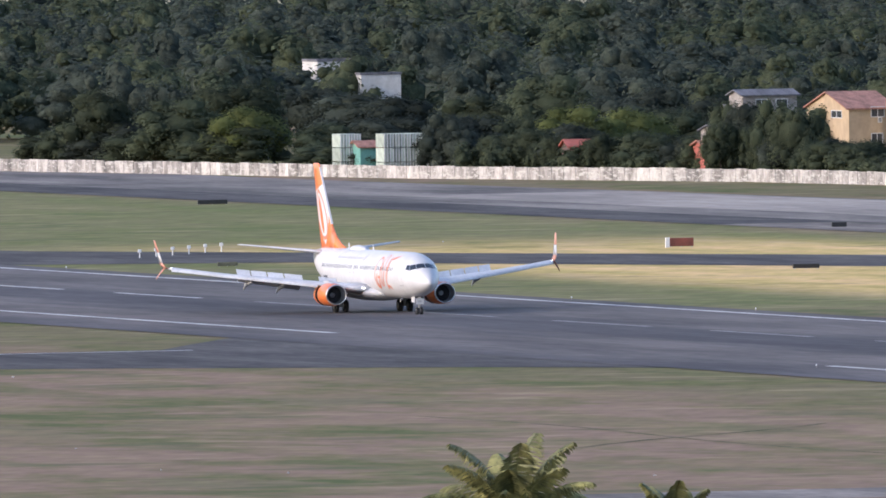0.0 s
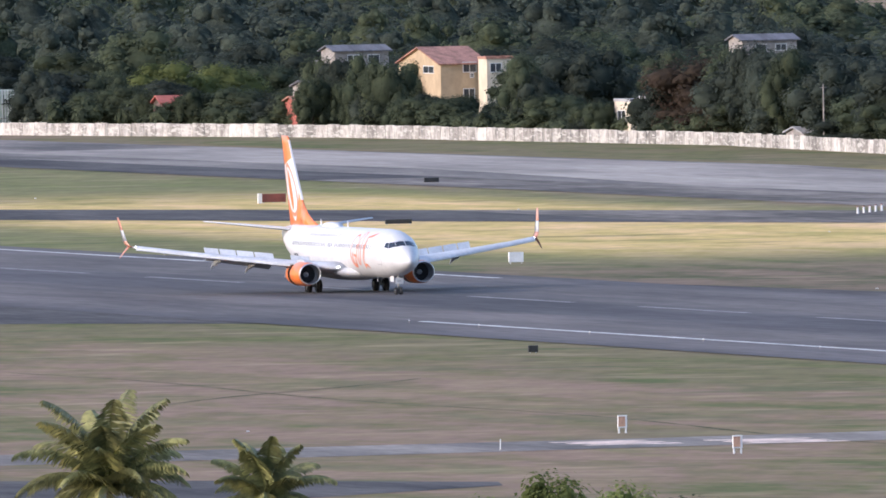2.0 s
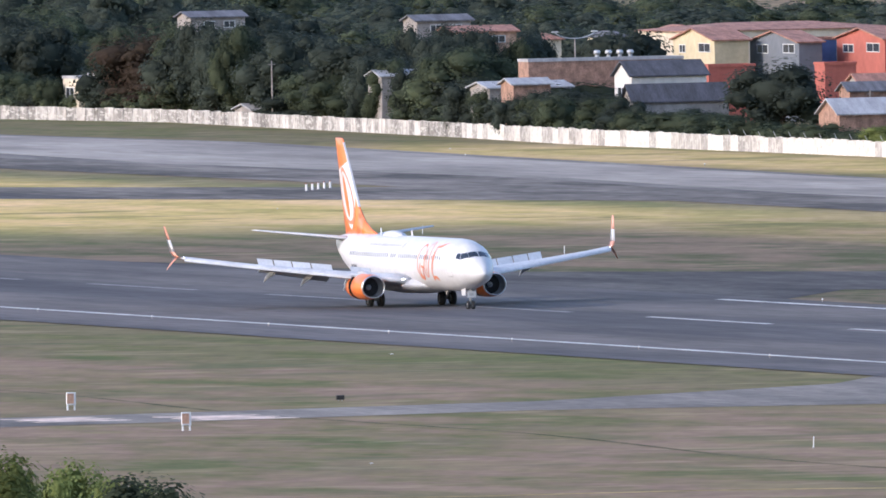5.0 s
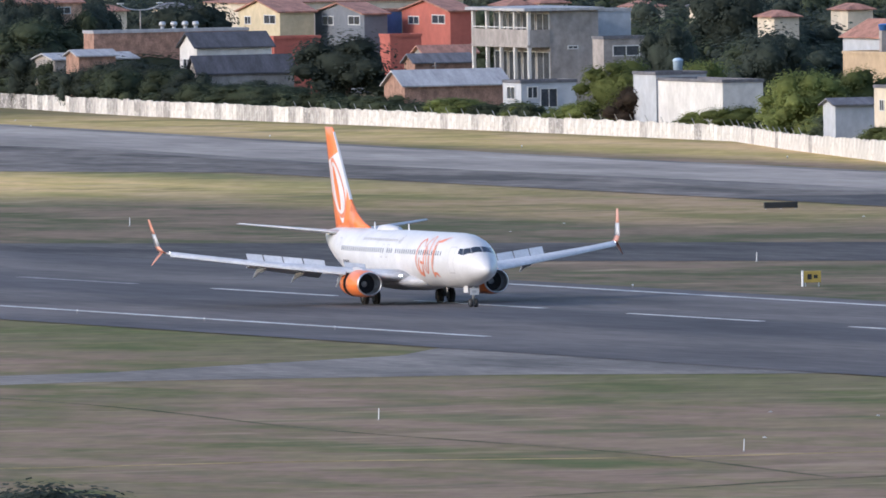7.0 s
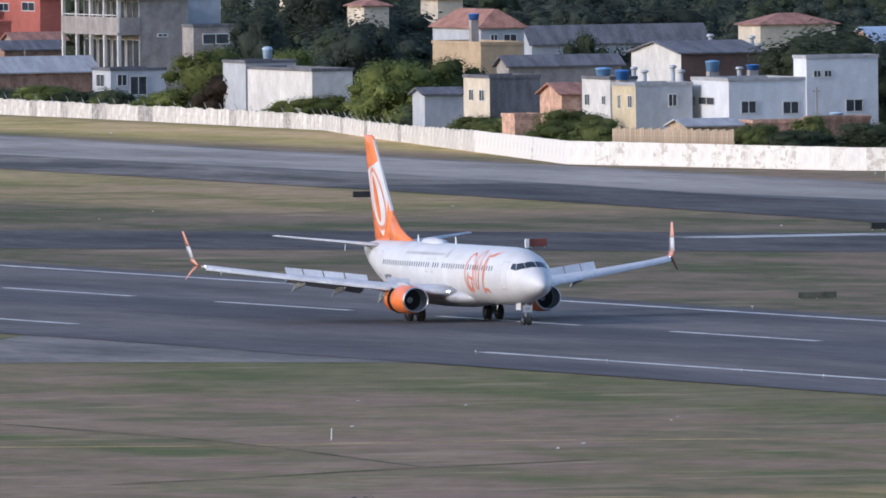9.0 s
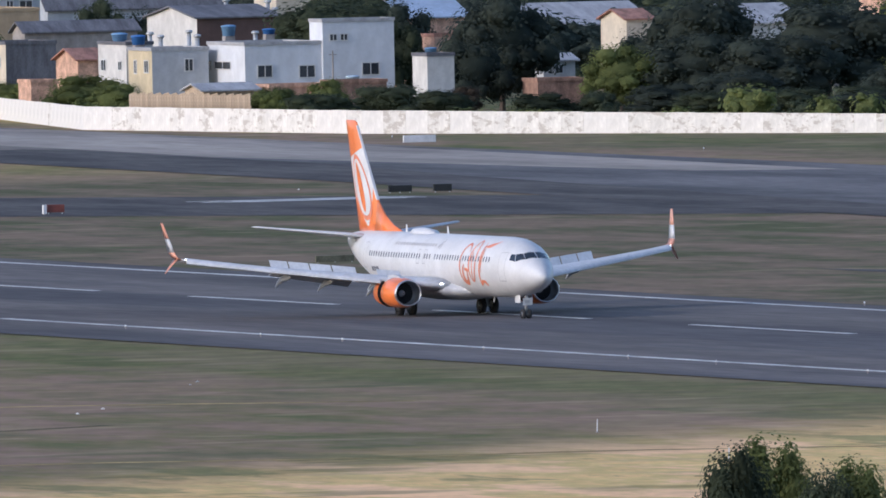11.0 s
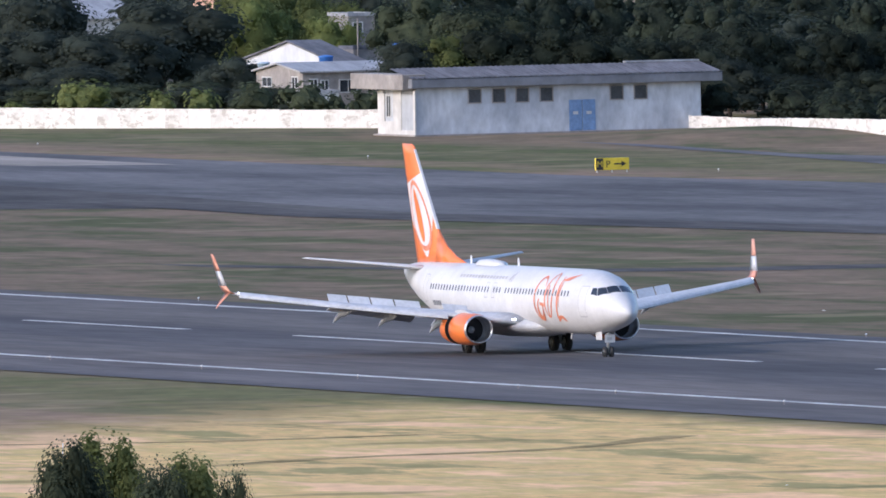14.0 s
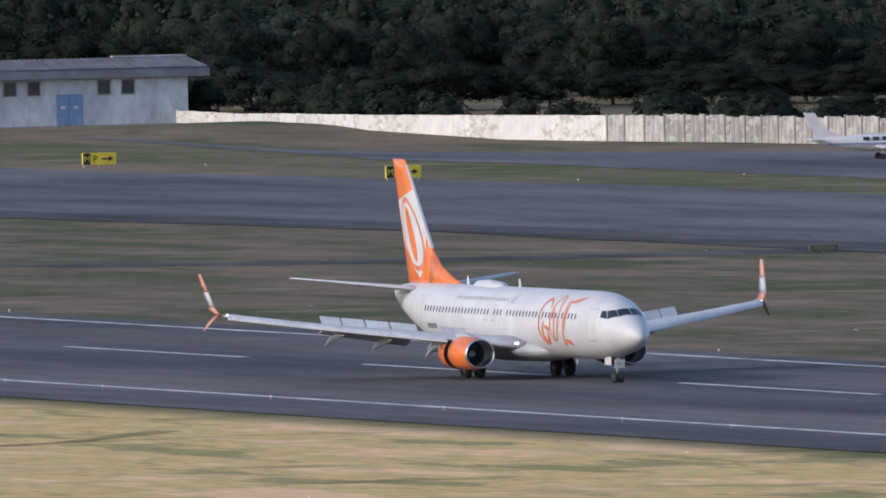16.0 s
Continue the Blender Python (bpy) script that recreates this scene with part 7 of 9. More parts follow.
tree(-1353, 271, 9.0, 10.4, "mid")
tree(-1330, 273, 8.1, 8.2, "dark")
tree(-1341, 284, 7.5, 8.4, "dark")
tree(-1336, 288, 10.0, 9.9, "dark")
far_tree(-1439, 188, 12.7, 10.6, "dark")
far_tree(-1450, 196, 10.7, 13.3, "mid")
far_tree(-1443, 201, 11.1, 13.2, "mid")
far_tree(-1440, 230, 11.1, 10.2, "dark")
far_tree(-1426, 234, 10.0, 10.1, "mid")
far_tree(-1443, 247, 11.1, 13.9, "dark")
far_tree(-1440, 252, 10.0, 14.1, "dark")
far_tree(-1433, 258, 10.0, 13.0, "mid")
far_tree(-1422, 263, 9.9, 11.5, "dark")
far_tree(-1439, 273, 11.6, 9.4, "mid")
far_tree(-1412, 274, 11.0, 13.6, "mid")
far_tree(-1426, 286, 9.1, 14.2, "mid")
far_tree(-1428, 292, 9.2, 11.7, "mid")
far_tree(-1422, 297, 11.3, 11.9, "dark")
far_tree(-1423, 304, 11.3, 14.5, "dark")
far_tree(-1413, 308, 9.1, 11.0, "dark")
far_tree(-1552, 220, 12.0, 14.7, "mid")
far_tree(-1543, 227, 12.5, 13.4, "dark")
far_tree(-1544, 262, 12.7, 12.0, "dark")
far_tree(-1533, 267, 11.8, 13.3, "dark")
far_tree(-1553, 281, 12.4, 12.2, "dark")
far_tree(-1548, 288, 10.2, 13.1, "dark")
far_tree(-1527, 292, 11.0, 10.6, "mid")
far_tree(-1536, 301, 10.0, 10.3, "mid")
far_tree(-1546, 311, 9.9, 10.0, "dark")
far_tree(-1541, 319, 11.7, 12.5, "dark")
far_tree(-1538, 326, 10.7, 13.3, "dark")
far_tree(-1537, 335, 9.2, 9.4, "mid")
far_tree(-1515, 337, 9.7, 9.5, "dark")
far_tree(-1662, 251, 14.0, 11.0, "dark")
far_tree(-1659, 260, 14.5, 15.0, "mid")
far_tree(-1655, 266, 13.0, 13.8, "mid")
far_tree(-1663, 276, 11.1, 9.7, "dark")
far_tree(-1660, 285, 14.1, 11.4, "dark")
far_tree(-1660, 292, 11.8, 13.9, "mid")
far_tree(-1663, 302, 13.5, 11.1, "mid")
far_tree(-1657, 309, 12.0, 10.9, "dark")
far_tree(-1648, 315, 11.1, 14.0, "dark")
far_tree(-1640, 323, 10.4, 14.3, "dark")
far_tree(-1649, 335, 11.6, 10.1, "dark")
far_tree(-1654, 343, 12.2, 13.8, "dark")
far_tree(-1656, 353, 10.9, 10.6, "dark")
far_tree(-1654, 362, 12.6, 12.8, "dark")
far_tree(-1644, 369, 10.8, 12.8, "dark")
far_tree(-1626, 372, 10.3, 13.6, "mid")
tree(-1229, 210, 5.1, 7.6, "dark")
tree(-1216, 211, 4.7, 7.1, "mid")
tree(-1210, 212, 4.4, 6.7, "mid")
tree(-1191, 215, 9.6, 6.0, "mid")
tree(-1189, 216, 7.5, 6.0, "dark")
tree(-1250, 204, 4.6, 6.8, "dark")
tree(-1267, 200, 4.8, 8.5, "mid")
tree(-1261, 202, 5.8, 8.8, "mid")
tree(-1281, 195, 5.7, 7.4, "mid")
tree(-1287, 193, 5.0, 7.1, "mid")
tree(-1293, 190, 5.6, 6.5, "dark")
tree(-1187, 221, 4.1, 6.1, "mid")
tree(-1184, 233, 7.9, 7.6, "dark")
tree(-1183, 236, 6.6, 6.2, "dark")
tree(-1182, 239, 8.4, 6.4, "mid")
tree(-1327, 183, 3.5, 8.3, "mid")
tree(-1315, 186, 3.0, 8.7, "dark")
tree(-1296, 189, 7.5, 6.4, "dark")
tree(-1229, 209, 3.5, 6.4, "mid")
tree(-1242, 208, 3.7, 8.5, "dark")
tree(-1199, 214, 3.2, 7.5, "dark")
tree(-482, 255, 5.3, 8.8, "dark")
tree(-492, 262, 3.7, 8.9, "shade_dark")
tree(-482, 262, 3.6, 7.2, "shade_dark")
tree(-475, 264, 4.1, 6.4, "shade_dark")
tree(-473, 266, 3.9, 7.0, "shade_dark")
tree(-484, 274, 3.5, 7.0, "shade_dark")
tree(-471, 272, 4.8, 8.2, "shade_dark")
tree(-473, 278, 3.9, 6.5, "shade_dark")
tree(-471, 281, 4.1, 6.4, "shade_dark")
tree(-479, 290, 3.4, 6.7, "shade_dark")
tree(-477, 293, 3.2, 7.3, "shade_dark")
tree(-469, 295, 3.9, 8.5, "shade_dark")
tree(-472, 301, 3.8, 8.8, "shade_dark")
tree(-465, 302, 3.2, 7.9, "shade_dark")
tree(-463, 305, 3.6, 8.5, "shade_dark")
tree(-470, 312, 4.3, 7.1, "shade_dark")
tree(-453, 310, 3.3, 6.9, "shade_dark")
tree(-523, 269, 7.0, 8.9, "shade_dark")
tree(-515, 270, 7.5, 7.6, "shade_dark")
tree(-514, 273, 6.5, 7.7, "shade_dark")
tree(-522, 281, 6.9, 6.5, "shade_dark")
tree(-526, 286, 6.5, 6.5, "shade_dark")
tree(-513, 285, 6.7, 7.0, "shade_dark")
tree(-519, 292, 7.1, 6.6, "shade_dark")
tree(-521, 298, 5.1, 8.8, "shade_dark")
tree(-514, 299, 6.6, 8.8, "shade_dark")
tree(-502, 299, 7.2, 7.7, "shade_dark")
tree(-509, 305, 5.6, 6.5, "shade_dark")
tree(-502, 305, 5.7, 9.0, "shade_dark")
tree(-509, 312, 5.9, 7.5, "shade_dark")
tree(-497, 312, 5.7, 9.2, "shade_dark")
tree(-504, 318, 5.9, 7.9, "shade_dark")
tree(-508, 324, 5.0, 8.6, "shade_dark")
tree(-495, 324, 5.9, 7.6, "shade_dark")
tree(-504, 331, 4.7, 7.9, "shade_dark")
far_tree(-574, 288, 9.3, 7.7, "shade_dark")
far_tree(-565, 288, 8.0, 9.2, "shade_dark")
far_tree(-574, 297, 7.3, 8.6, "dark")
far_tree(-570, 302, 9.1, 7.7, "shade_dark")
far_tree(-569, 306, 8.3, 8.6, "shade_dark")
far_tree(-564, 308, 8.9, 7.6, "shade_dark")
far_tree(-567, 313, 8.2, 7.8, "shade_dark")
far_tree(-565, 318, 6.7, 8.2, "shade_dark")
far_tree(-562, 321, 7.3, 7.3, "shade_dark")
far_tree(-550, 322, 8.5, 10.1, "shade_dark")
far_tree(-555, 329, 8.0, 9.8, "shade_dark")
far_tree(-553, 333, 6.5, 8.2, "shade_dark")
far_tree(-549, 337, 7.7, 10.1, "shade_dark")
far_tree(-552, 343, 7.0, 8.6, "shade_dark")
far_tree(-555, 348, 7.6, 9.6, "shade_dark")
far_tree(-540, 347, 6.8, 9.0, "shade_dark")
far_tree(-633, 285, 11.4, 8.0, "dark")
far_tree(-637, 292, 11.0, 10.4, "shade_dark")
far_tree(-638, 299, 9.9, 8.7, "shade_dark")
far_tree(-637, 304, 9.3, 8.6, "shade_dark")
far_tree(-619, 302, 9.1, 7.9, "shade_dark")
far_tree(-616, 306, 10.0, 9.3, "shade_dark")
far_tree(-627, 316, 9.8, 8.4, "shade_dark")
far_tree(-620, 318, 9.8, 10.3, "shade_dark")
far_tree(-629, 326, 8.8, 9.6, "shade_dark")
far_tree(-617, 328, 9.6, 10.4, "shade_dark")
far_tree(-615, 333, 8.6, 8.2, "shade_dark")
far_tree(-619, 341, 9.6, 8.1, "shade_dark")
far_tree(-603, 339, 9.0, 7.7, "shade_dark")
far_tree(-608, 345, 8.0, 9.9, "shade_dark")
far_tree(-599, 349, 10.1, 7.9, "shade_dark")
far_tree(-612, 361, 7.9, 9.3, "shade_dark")
far_tree(-603, 362, 9.3, 9.9, "shade_dark")
far_tree(-612, 371, 9.5, 7.4, "shade_dark")
far_tree(-593, 370, 7.9, 8.1, "shade_dark")
tree(-522, 241, 6.9, 8.1, "dark")
tree(-521, 244, 7.3, 8.1, "light")
tree(-520, 248, 7.8, 8.1, "shade_dark")
tree(-518, 252, 7.9, 8.1, "shade_dark")
tree(-517, 255, 8.1, 8.1, "shade_dark")
tree(-516, 259, 6.8, 8.1, "shade_dark")
tree(-514, 263, 6.3, 8.1, "shade_dark")
tree(-513, 266, 6.2, 8.1, "shade_dark")
far_tree(-1203, 258, 8.4, 12.4, "dark")
far_tree(-1197, 277, 8.3, 9.4, "dark")
far_tree(-1195, 283, 7.9, 12.7, "dark")
far_tree(-1193, 290, 8.3, 10.1, "dark")
far_tree(-1191, 296, 7.5, 10.5, "dark")
far_tree(-1187, 309, 8.1, 10.8, "dark")
far_tree(-1185, 315, 7.0, 12.0, "dark")
far_tree(-1178, 335, 7.2, 10.9, "dark")
far_tree(-1176, 341, 7.6, 11.6, "dark")
far_tree(-1172, 354, 6.7, 10.2, "dark")
far_tree(-1170, 360, 6.1, 12.6, "dark")
far_tree(-1166, 373, 5.8, 9.5, "dark")
far_tree(-1164, 379, 5.9, 10.0, "dark")
far_tree(-1162, 386, 5.6, 12.5, "dark")
far_tree(-1160, 392, 6.5, 9.9, "dark")
far_tree(-1158, 399, 6.6, 12.6, "dark")
far_tree(-1156, 405, 6.5, 9.5, "dark")
far_tree(-1154, 412, 5.9, 11.7, "dark")
far_tree(-1303, 306, 8.3, 13.0, "dark")
far_tree(-1301, 312, 8.2, 11.0, "dark")
far_tree(-1299, 319, 7.5, 9.2, "dark")
far_tree(-1297, 325, 6.6, 9.6, "dark")
far_tree(-1293, 339, 6.3, 11.8, "dark")
far_tree(-1288, 352, 7.9, 12.2, "dark")
far_tree(-1286, 359, 7.5, 12.4, "dark")
far_tree(-1282, 372, 5.8, 11.2, "dark")
far_tree(-1280, 378, 7.3, 10.6, "dark")
far_tree(-1276, 392, 7.0, 9.6, "dark")
far_tree(-1274, 398, 6.4, 12.8, "dark")
far_tree(-1272, 405, 6.6, 12.9, "dark")
far_tree(-1265, 425, 6.0, 13.0, "dark")
far_tree(-1263, 431, 5.2, 10.3, "dark")
far_tree(-1261, 438, 5.7, 12.1, "dark")
far_tree(-1255, 458, 5.0, 10.9, "dark")
far_tree(-1616, 185, 10.9, 15.9, "mid")
far_tree(-1618, 190, 10.4, 15.4, "dark")
far_tree(-1629, 198, 10.0, 11.5, "dark")
far_tree(-1604, 198, 10.1, 11.4, "dark")
far_tree(-1622, 209, 9.5, 15.0, "dark")
far_tree(-1606, 210, 10.5, 13.4, "mid")
far_tree(-1624, 219, 10.4, 14.3, "mid")
far_tree(-1634, 227, 9.9, 16.9, "mid")
far_tree(-1607, 227, 10.7, 16.8, "dark")
far_tree(-1623, 237, 10.6, 17.0, "dark")
far_tree(-1612, 240, 9.2, 13.5, "mid")
far_tree(-1612, 246, 10.6, 14.6, "mid")
far_tree(-1614, 251, 10.0, 14.2, "dark")
far_tree(-1627, 259, 8.9, 13.2, "dark")
far_tree(-1592, 256, 10.8, 13.7, "mid")
far_tree(-1598, 264, 9.4, 12.9, "mid")
far_tree(-1611, 274, 9.6, 16.4, "dark")
far_tree(-1597, 276, 10.3, 12.1, "mid")
far_tree(-1599, 281, 8.8, 12.0, "dark")
far_tree(-1601, 286, 9.3, 16.5, "mid")
far_tree(-1588, 287, 9.1, 15.7, "dark")
far_tree(-1592, 295, 10.0, 16.2, "dark")
far_tree(-1581, 297, 9.8, 14.1, "dark")
far_tree(-1588, 305, 10.0, 10.9, "dark")
far_tree(-1579, 308, 8.3, 13.6, "dark")
far_tree(-1597, 319, 9.0, 14.7, "dark")
far_tree(-1604, 327, 8.4, 15.4, "dark")
far_tree(-1572, 323, 8.5, 16.8, "dark")
far_tree(-1571, 328, 8.2, 14.6, "mid")
far_tree(-1600, 342, 8.6, 14.4, "dark")
far_tree(-1585, 344, 7.7, 11.0, "mid")
far_tree(-1572, 346, 8.5, 11.2, "dark")
far_tree(-1575, 354, 7.7, 13.2, "dark")
far_tree(-1571, 359, 8.4, 12.0, "mid")
far_tree(-1572, 364, 8.3, 14.6, "mid")
far_tree(-1746, 219, 11.0, 12.4, "dark")
far_tree(-1775, 233, 10.8, 14.4, "dark")
far_tree(-1775, 241, 10.0, 12.0, "dark")
far_tree(-1750, 242, 11.4, 16.0, "dark")
far_tree(-1738, 244, 10.4, 16.5, "dark")
far_tree(-1748, 252, 11.5, 13.0, "dark")
far_tree(-1742, 258, 11.2, 11.8, "dark")
far_tree(-1740, 262, 11.5, 14.2, "mid")
far_tree(-1751, 271, 11.1, 15.6, "mid")
far_tree(-1746, 275, 10.3, 15.2, "dark")
far_tree(-1728, 276, 10.6, 14.0, "dark")
far_tree(-1735, 283, 9.7, 15.5, "mid")
far_tree(-1743, 292, 10.6, 17.6, "dark")
far_tree(-1728, 293, 10.5, 16.7, "dark")
far_tree(-1740, 301, 10.1, 16.7, "mid")
far_tree(-1722, 301, 9.5, 13.5, "dark")
far_tree(-1748, 316, 10.5, 11.8, "mid")
far_tree(-1728, 317, 9.8, 15.5, "dark")
far_tree(-1726, 324, 9.2, 16.0, "dark")
far_tree(-1730, 331, 9.6, 16.1, "dark")
far_tree(-1733, 338, 10.1, 15.7, "dark")
far_tree(-1745, 348, 9.7, 12.2, "dark")
far_tree(-1724, 348, 9.7, 12.4, "mid")
far_tree(-1734, 356, 8.9, 15.1, "dark")
far_tree(-1726, 360, 10.0, 11.8, "dark")
far_tree(-1706, 362, 9.4, 13.7, "dark")
far_tree(-1710, 370, 9.8, 12.8, "dark")
far_tree(-1737, 383, 9.0, 12.9, "dark")
far_tree(-1725, 385, 8.4, 17.3, "dark")
far_tree(-1732, 395, 8.1, 16.0, "dark")
far_tree(-1733, 403, 9.3, 11.7, "dark")
far_tree(-1699, 401, 9.2, 16.0, "mid")
far_tree(-1943, 270, 10.0, 12.6, "dark")
far_tree(-1923, 272, 11.1, 16.3, "dark")
far_tree(-1920, 277, 11.0, 15.6, "dark")
far_tree(-1934, 285, 11.0, 11.7, "dark")
far_tree(-1930, 290, 9.8, 17.5, "dark")
far_tree(-1938, 298, 10.3, 15.6, "dark")
far_tree(-1928, 301, 11.4, 18.4, "dark")
far_tree(-1910, 302, 11.2, 12.4, "mid")
far_tree(-1899, 307, 11.3, 12.2, "mid")
far_tree(-1925, 318, 11.4, 12.3, "dark")
far_tree(-1909, 322, 10.3, 16.2, "dark")
far_tree(-1918, 331, 11.3, 13.6, "dark")
far_tree(-1922, 336, 10.4, 16.6, "dark")
far_tree(-1919, 341, 9.4, 14.3, "dark")
far_tree(-1903, 344, 9.6, 15.9, "dark")
far_tree(-1900, 351, 10.3, 13.2, "dark")
far_tree(-1908, 359, 8.8, 12.5, "dark")
far_tree(-1894, 361, 10.9, 11.8, "dark")
far_tree(-1917, 374, 9.5, 16.1, "dark")
far_tree(-1894, 374, 9.2, 15.2, "dark")
far_tree(-1896, 383, 10.2, 14.7, "dark")
far_tree(-1891, 389, 9.3, 15.9, "dark")
far_tree(-1892, 395, 9.3, 13.2, "dark")
far_tree(-1880, 397, 9.4, 14.9, "dark")
far_tree(-1872, 399, 10.4, 15.8, "mid")
far_tree(-1894, 413, 8.2, 12.0, "dark")
far_tree(-1897, 422, 8.9, 17.0, "dark")
far_tree(-1866, 420, 10.0, 18.1, "mid")
far_tree(-1883, 430, 9.7, 16.7, "mid")
far_tree(-1887, 437, 8.4, 12.2, "mid")
far_tree(-1873, 441, 8.7, 15.0, "dark")
far_tree(-1878, 451, 8.7, 16.5, "dark")
far_tree(-2015, 293, 12.9, 18.5, "dark")
far_tree(-2011, 299, 13.0, 15.2, "dark")
far_tree(-2016, 306, 12.8, 15.3, "dark")
far_tree(-2037, 318, 11.7, 16.7, "dark")
far_tree(-2000, 316, 12.7, 13.2, "dark")
far_tree(-2010, 327, 12.0, 15.0, "mid")
far_tree(-2021, 335, 11.8, 12.3, "dark")
far_tree(-2000, 336, 11.2, 13.8, "dark")
far_tree(-2005, 345, 10.9, 12.2, "dark")
far_tree(-2007, 353, 11.5, 15.3, "mid")
far_tree(-2011, 360, 11.7, 14.7, "mid")
far_tree(-2011, 365, 12.0, 15.9, "mid")
far_tree(-2003, 368, 10.2, 14.7, "dark")
far_tree(-1993, 371, 10.7, 18.5, "dark")
far_tree(-1988, 378, 10.9, 12.9, "mid")
far_tree(-2014, 391, 10.7, 15.1, "dark")
far_tree(-1998, 393, 10.2, 14.4, "dark")
far_tree(-2009, 405, 10.5, 12.6, "dark")
far_tree(-2001, 410, 9.2, 14.3, "dark")
far_tree(-1992, 414, 10.3, 13.5, "mid")
far_tree(-2001, 424, 10.7, 16.5, "dark")
far_tree(-1970, 423, 9.3, 17.6, "dark")
far_tree(-1974, 430, 10.1, 14.3, "dark")
far_tree(-1980, 440, 9.2, 12.8, "dark")
far_tree(-2229, 348, 12.6, 16.9, "mid")
far_tree(-2221, 352, 11.3, 14.9, "dark")
far_tree(-2224, 360, 11.5, 17.9, "mid")
far_tree(-2197, 359, 11.7, 17.0, "dark")
far_tree(-2202, 368, 12.3, 13.8, "dark")
far_tree(-2222, 381, 11.4, 13.1, "mid")
far_tree(-2203, 383, 11.7, 18.3, "dark")
far_tree(-2217, 393, 12.2, 13.9, "dark")
far_tree(-2201, 395, 10.6, 14.0, "dark")
far_tree(-2202, 402, 11.5, 12.6, "dark")
far_tree(-2182, 404, 11.2, 12.6, "dark")
far_tree(-2212, 417, 9.8, 13.4, "dark")
far_tree(-2190, 419, 9.8, 14.8, "dark")
far_tree(-2212, 433, 9.7, 19.1, "dark")
far_tree(-2191, 436, 11.2, 17.3, "dark")
far_tree(-2196, 446, 9.6, 19.9, "mid")
far_tree(-2172, 446, 11.3, 19.0, "dark")
far_tree(-2180, 454, 11.0, 13.1, "dark")
far_tree(-2200, 465, 9.9, 13.5, "mid")
far_tree(-2188, 467, 9.3, 18.0, "dark")
far_tree(-2183, 473, 10.8, 14.0, "dark")
far_tree(-2193, 482, 9.2, 13.5, "dark")
far_tree(-2183, 486, 9.6, 16.0, "dark")
far_tree(-2163, 489, 9.9, 14.2, "dark")
far_tree(-1249, 234, 8.7, 12.6, "dark")
far_tree(-1228, 232, 8.9, 13.8, "dark")
far_tree(-1243, 241, 7.6, 13.7, "dark")
far_tree(-1254, 251, 8.1, 14.3, "mid")
far_tree(-1253, 255, 7.8, 11.7, "mid")
far_tree(-1225, 253, 8.2, 14.2, "dark")
far_tree(-1242, 263, 7.5, 14.0, "dark")
far_tree(-1243, 268, 7.5, 14.2, "dark")
far_tree(-1216, 266, 8.6, 11.0, "mid")
far_tree(-1245, 281, 8.0, 15.3, "mid")
far_tree(-1218, 280, 7.9, 12.8, "mid")
far_tree(-1218, 284, 7.7, 10.2, "dark")
far_tree(-1217, 289, 8.4, 14.0, "dark")
far_tree(-1215, 293, 7.7, 12.8, "mid")
far_tree(-1203, 294, 8.1, 10.7, "mid")
far_tree(-1219, 303, 6.8, 10.6, "dark")
far_tree(-1209, 304, 6.8, 12.8, "mid")
far_tree(-1219, 313, 7.1, 9.7, "mid")
far_tree(-1206, 315, 7.8, 11.2, "dark")
far_tree(-1221, 326, 7.5, 12.1, "dark")
far_tree(-1218, 330, 7.0, 9.8, "mid")
far_tree(-1206, 330, 6.2, 12.0, "dark")
far_tree(-1219, 339, 6.1, 10.2, "dark")
far_tree(-1192, 336, 7.0, 11.0, "dark")
far_tree(-1344, 264, 8.9, 12.1, "mid")
far_tree(-1335, 266, 8.6, 10.0, "mid")
far_tree(-1356, 277, 8.1, 14.4, "dark")
far_tree(-1337, 278, 8.6, 10.9, "mid")
far_tree(-1330, 279, 8.0, 12.7, "mid")
far_tree(-1340, 289, 7.1, 14.4, "dark")
far_tree(-1350, 299, 8.3, 14.8, "dark")
far_tree(-1342, 303, 7.9, 11.2, "dark")
far_tree(-1345, 310, 7.2, 12.1, "dark")
far_tree(-1328, 310, 7.0, 13.8, "mid")
far_tree(-1314, 312, 8.4, 11.9, "dark")
far_tree(-1317, 320, 7.1, 11.5, "mid")
far_tree(-1333, 331, 7.4, 14.7, "dark")
far_tree(-1324, 334, 7.5, 13.4, "mid")
far_tree(-1324, 341, 7.8, 14.3, "dark")
far_tree(-1304, 340, 7.1, 14.8, "mid")
far_tree(-1315, 349, 6.2, 11.7, "mid")
far_tree(-1330, 360, 7.1, 15.4, "dark")
far_tree(-1307, 359, 6.6, 11.4, "mid")
far_tree(-1299, 363, 6.4, 14.3, "dark")
far_tree(-1297, 366, 6.7, 12.7, "dark")
far_tree(-1309, 376, 7.2, 12.2, "dark")
far_tree(-1455, 298, 7.5, 12.7, "dark")
far_tree(-1455, 302, 8.6, 14.9, "mid")
far_tree(-1460, 308, 8.4, 13.6, "mid")
far_tree(-1460, 315, 7.7, 14.1, "dark")
far_tree(-1452, 317, 8.6, 13.8, "mid")
far_tree(-1452, 322, 7.2, 11.5, "dark")
far_tree(-1478, 334, 6.4, 13.2, "dark")
far_tree(-1451, 331, 7.1, 12.8, "dark")
far_tree(-1467, 340, 8.1, 14.7, "dark")
far_tree(-1443, 337, 8.1, 14.4, "dark")
far_tree(-1463, 349, 7.8, 11.8, "dark")
far_tree(-1446, 349, 6.9, 15.6, "dark")
far_tree(-1441, 355, 7.5, 10.7, "mid")
far_tree(-1442, 361, 7.1, 15.0, "dark")
far_tree(-1465, 375, 6.0, 13.8, "mid")
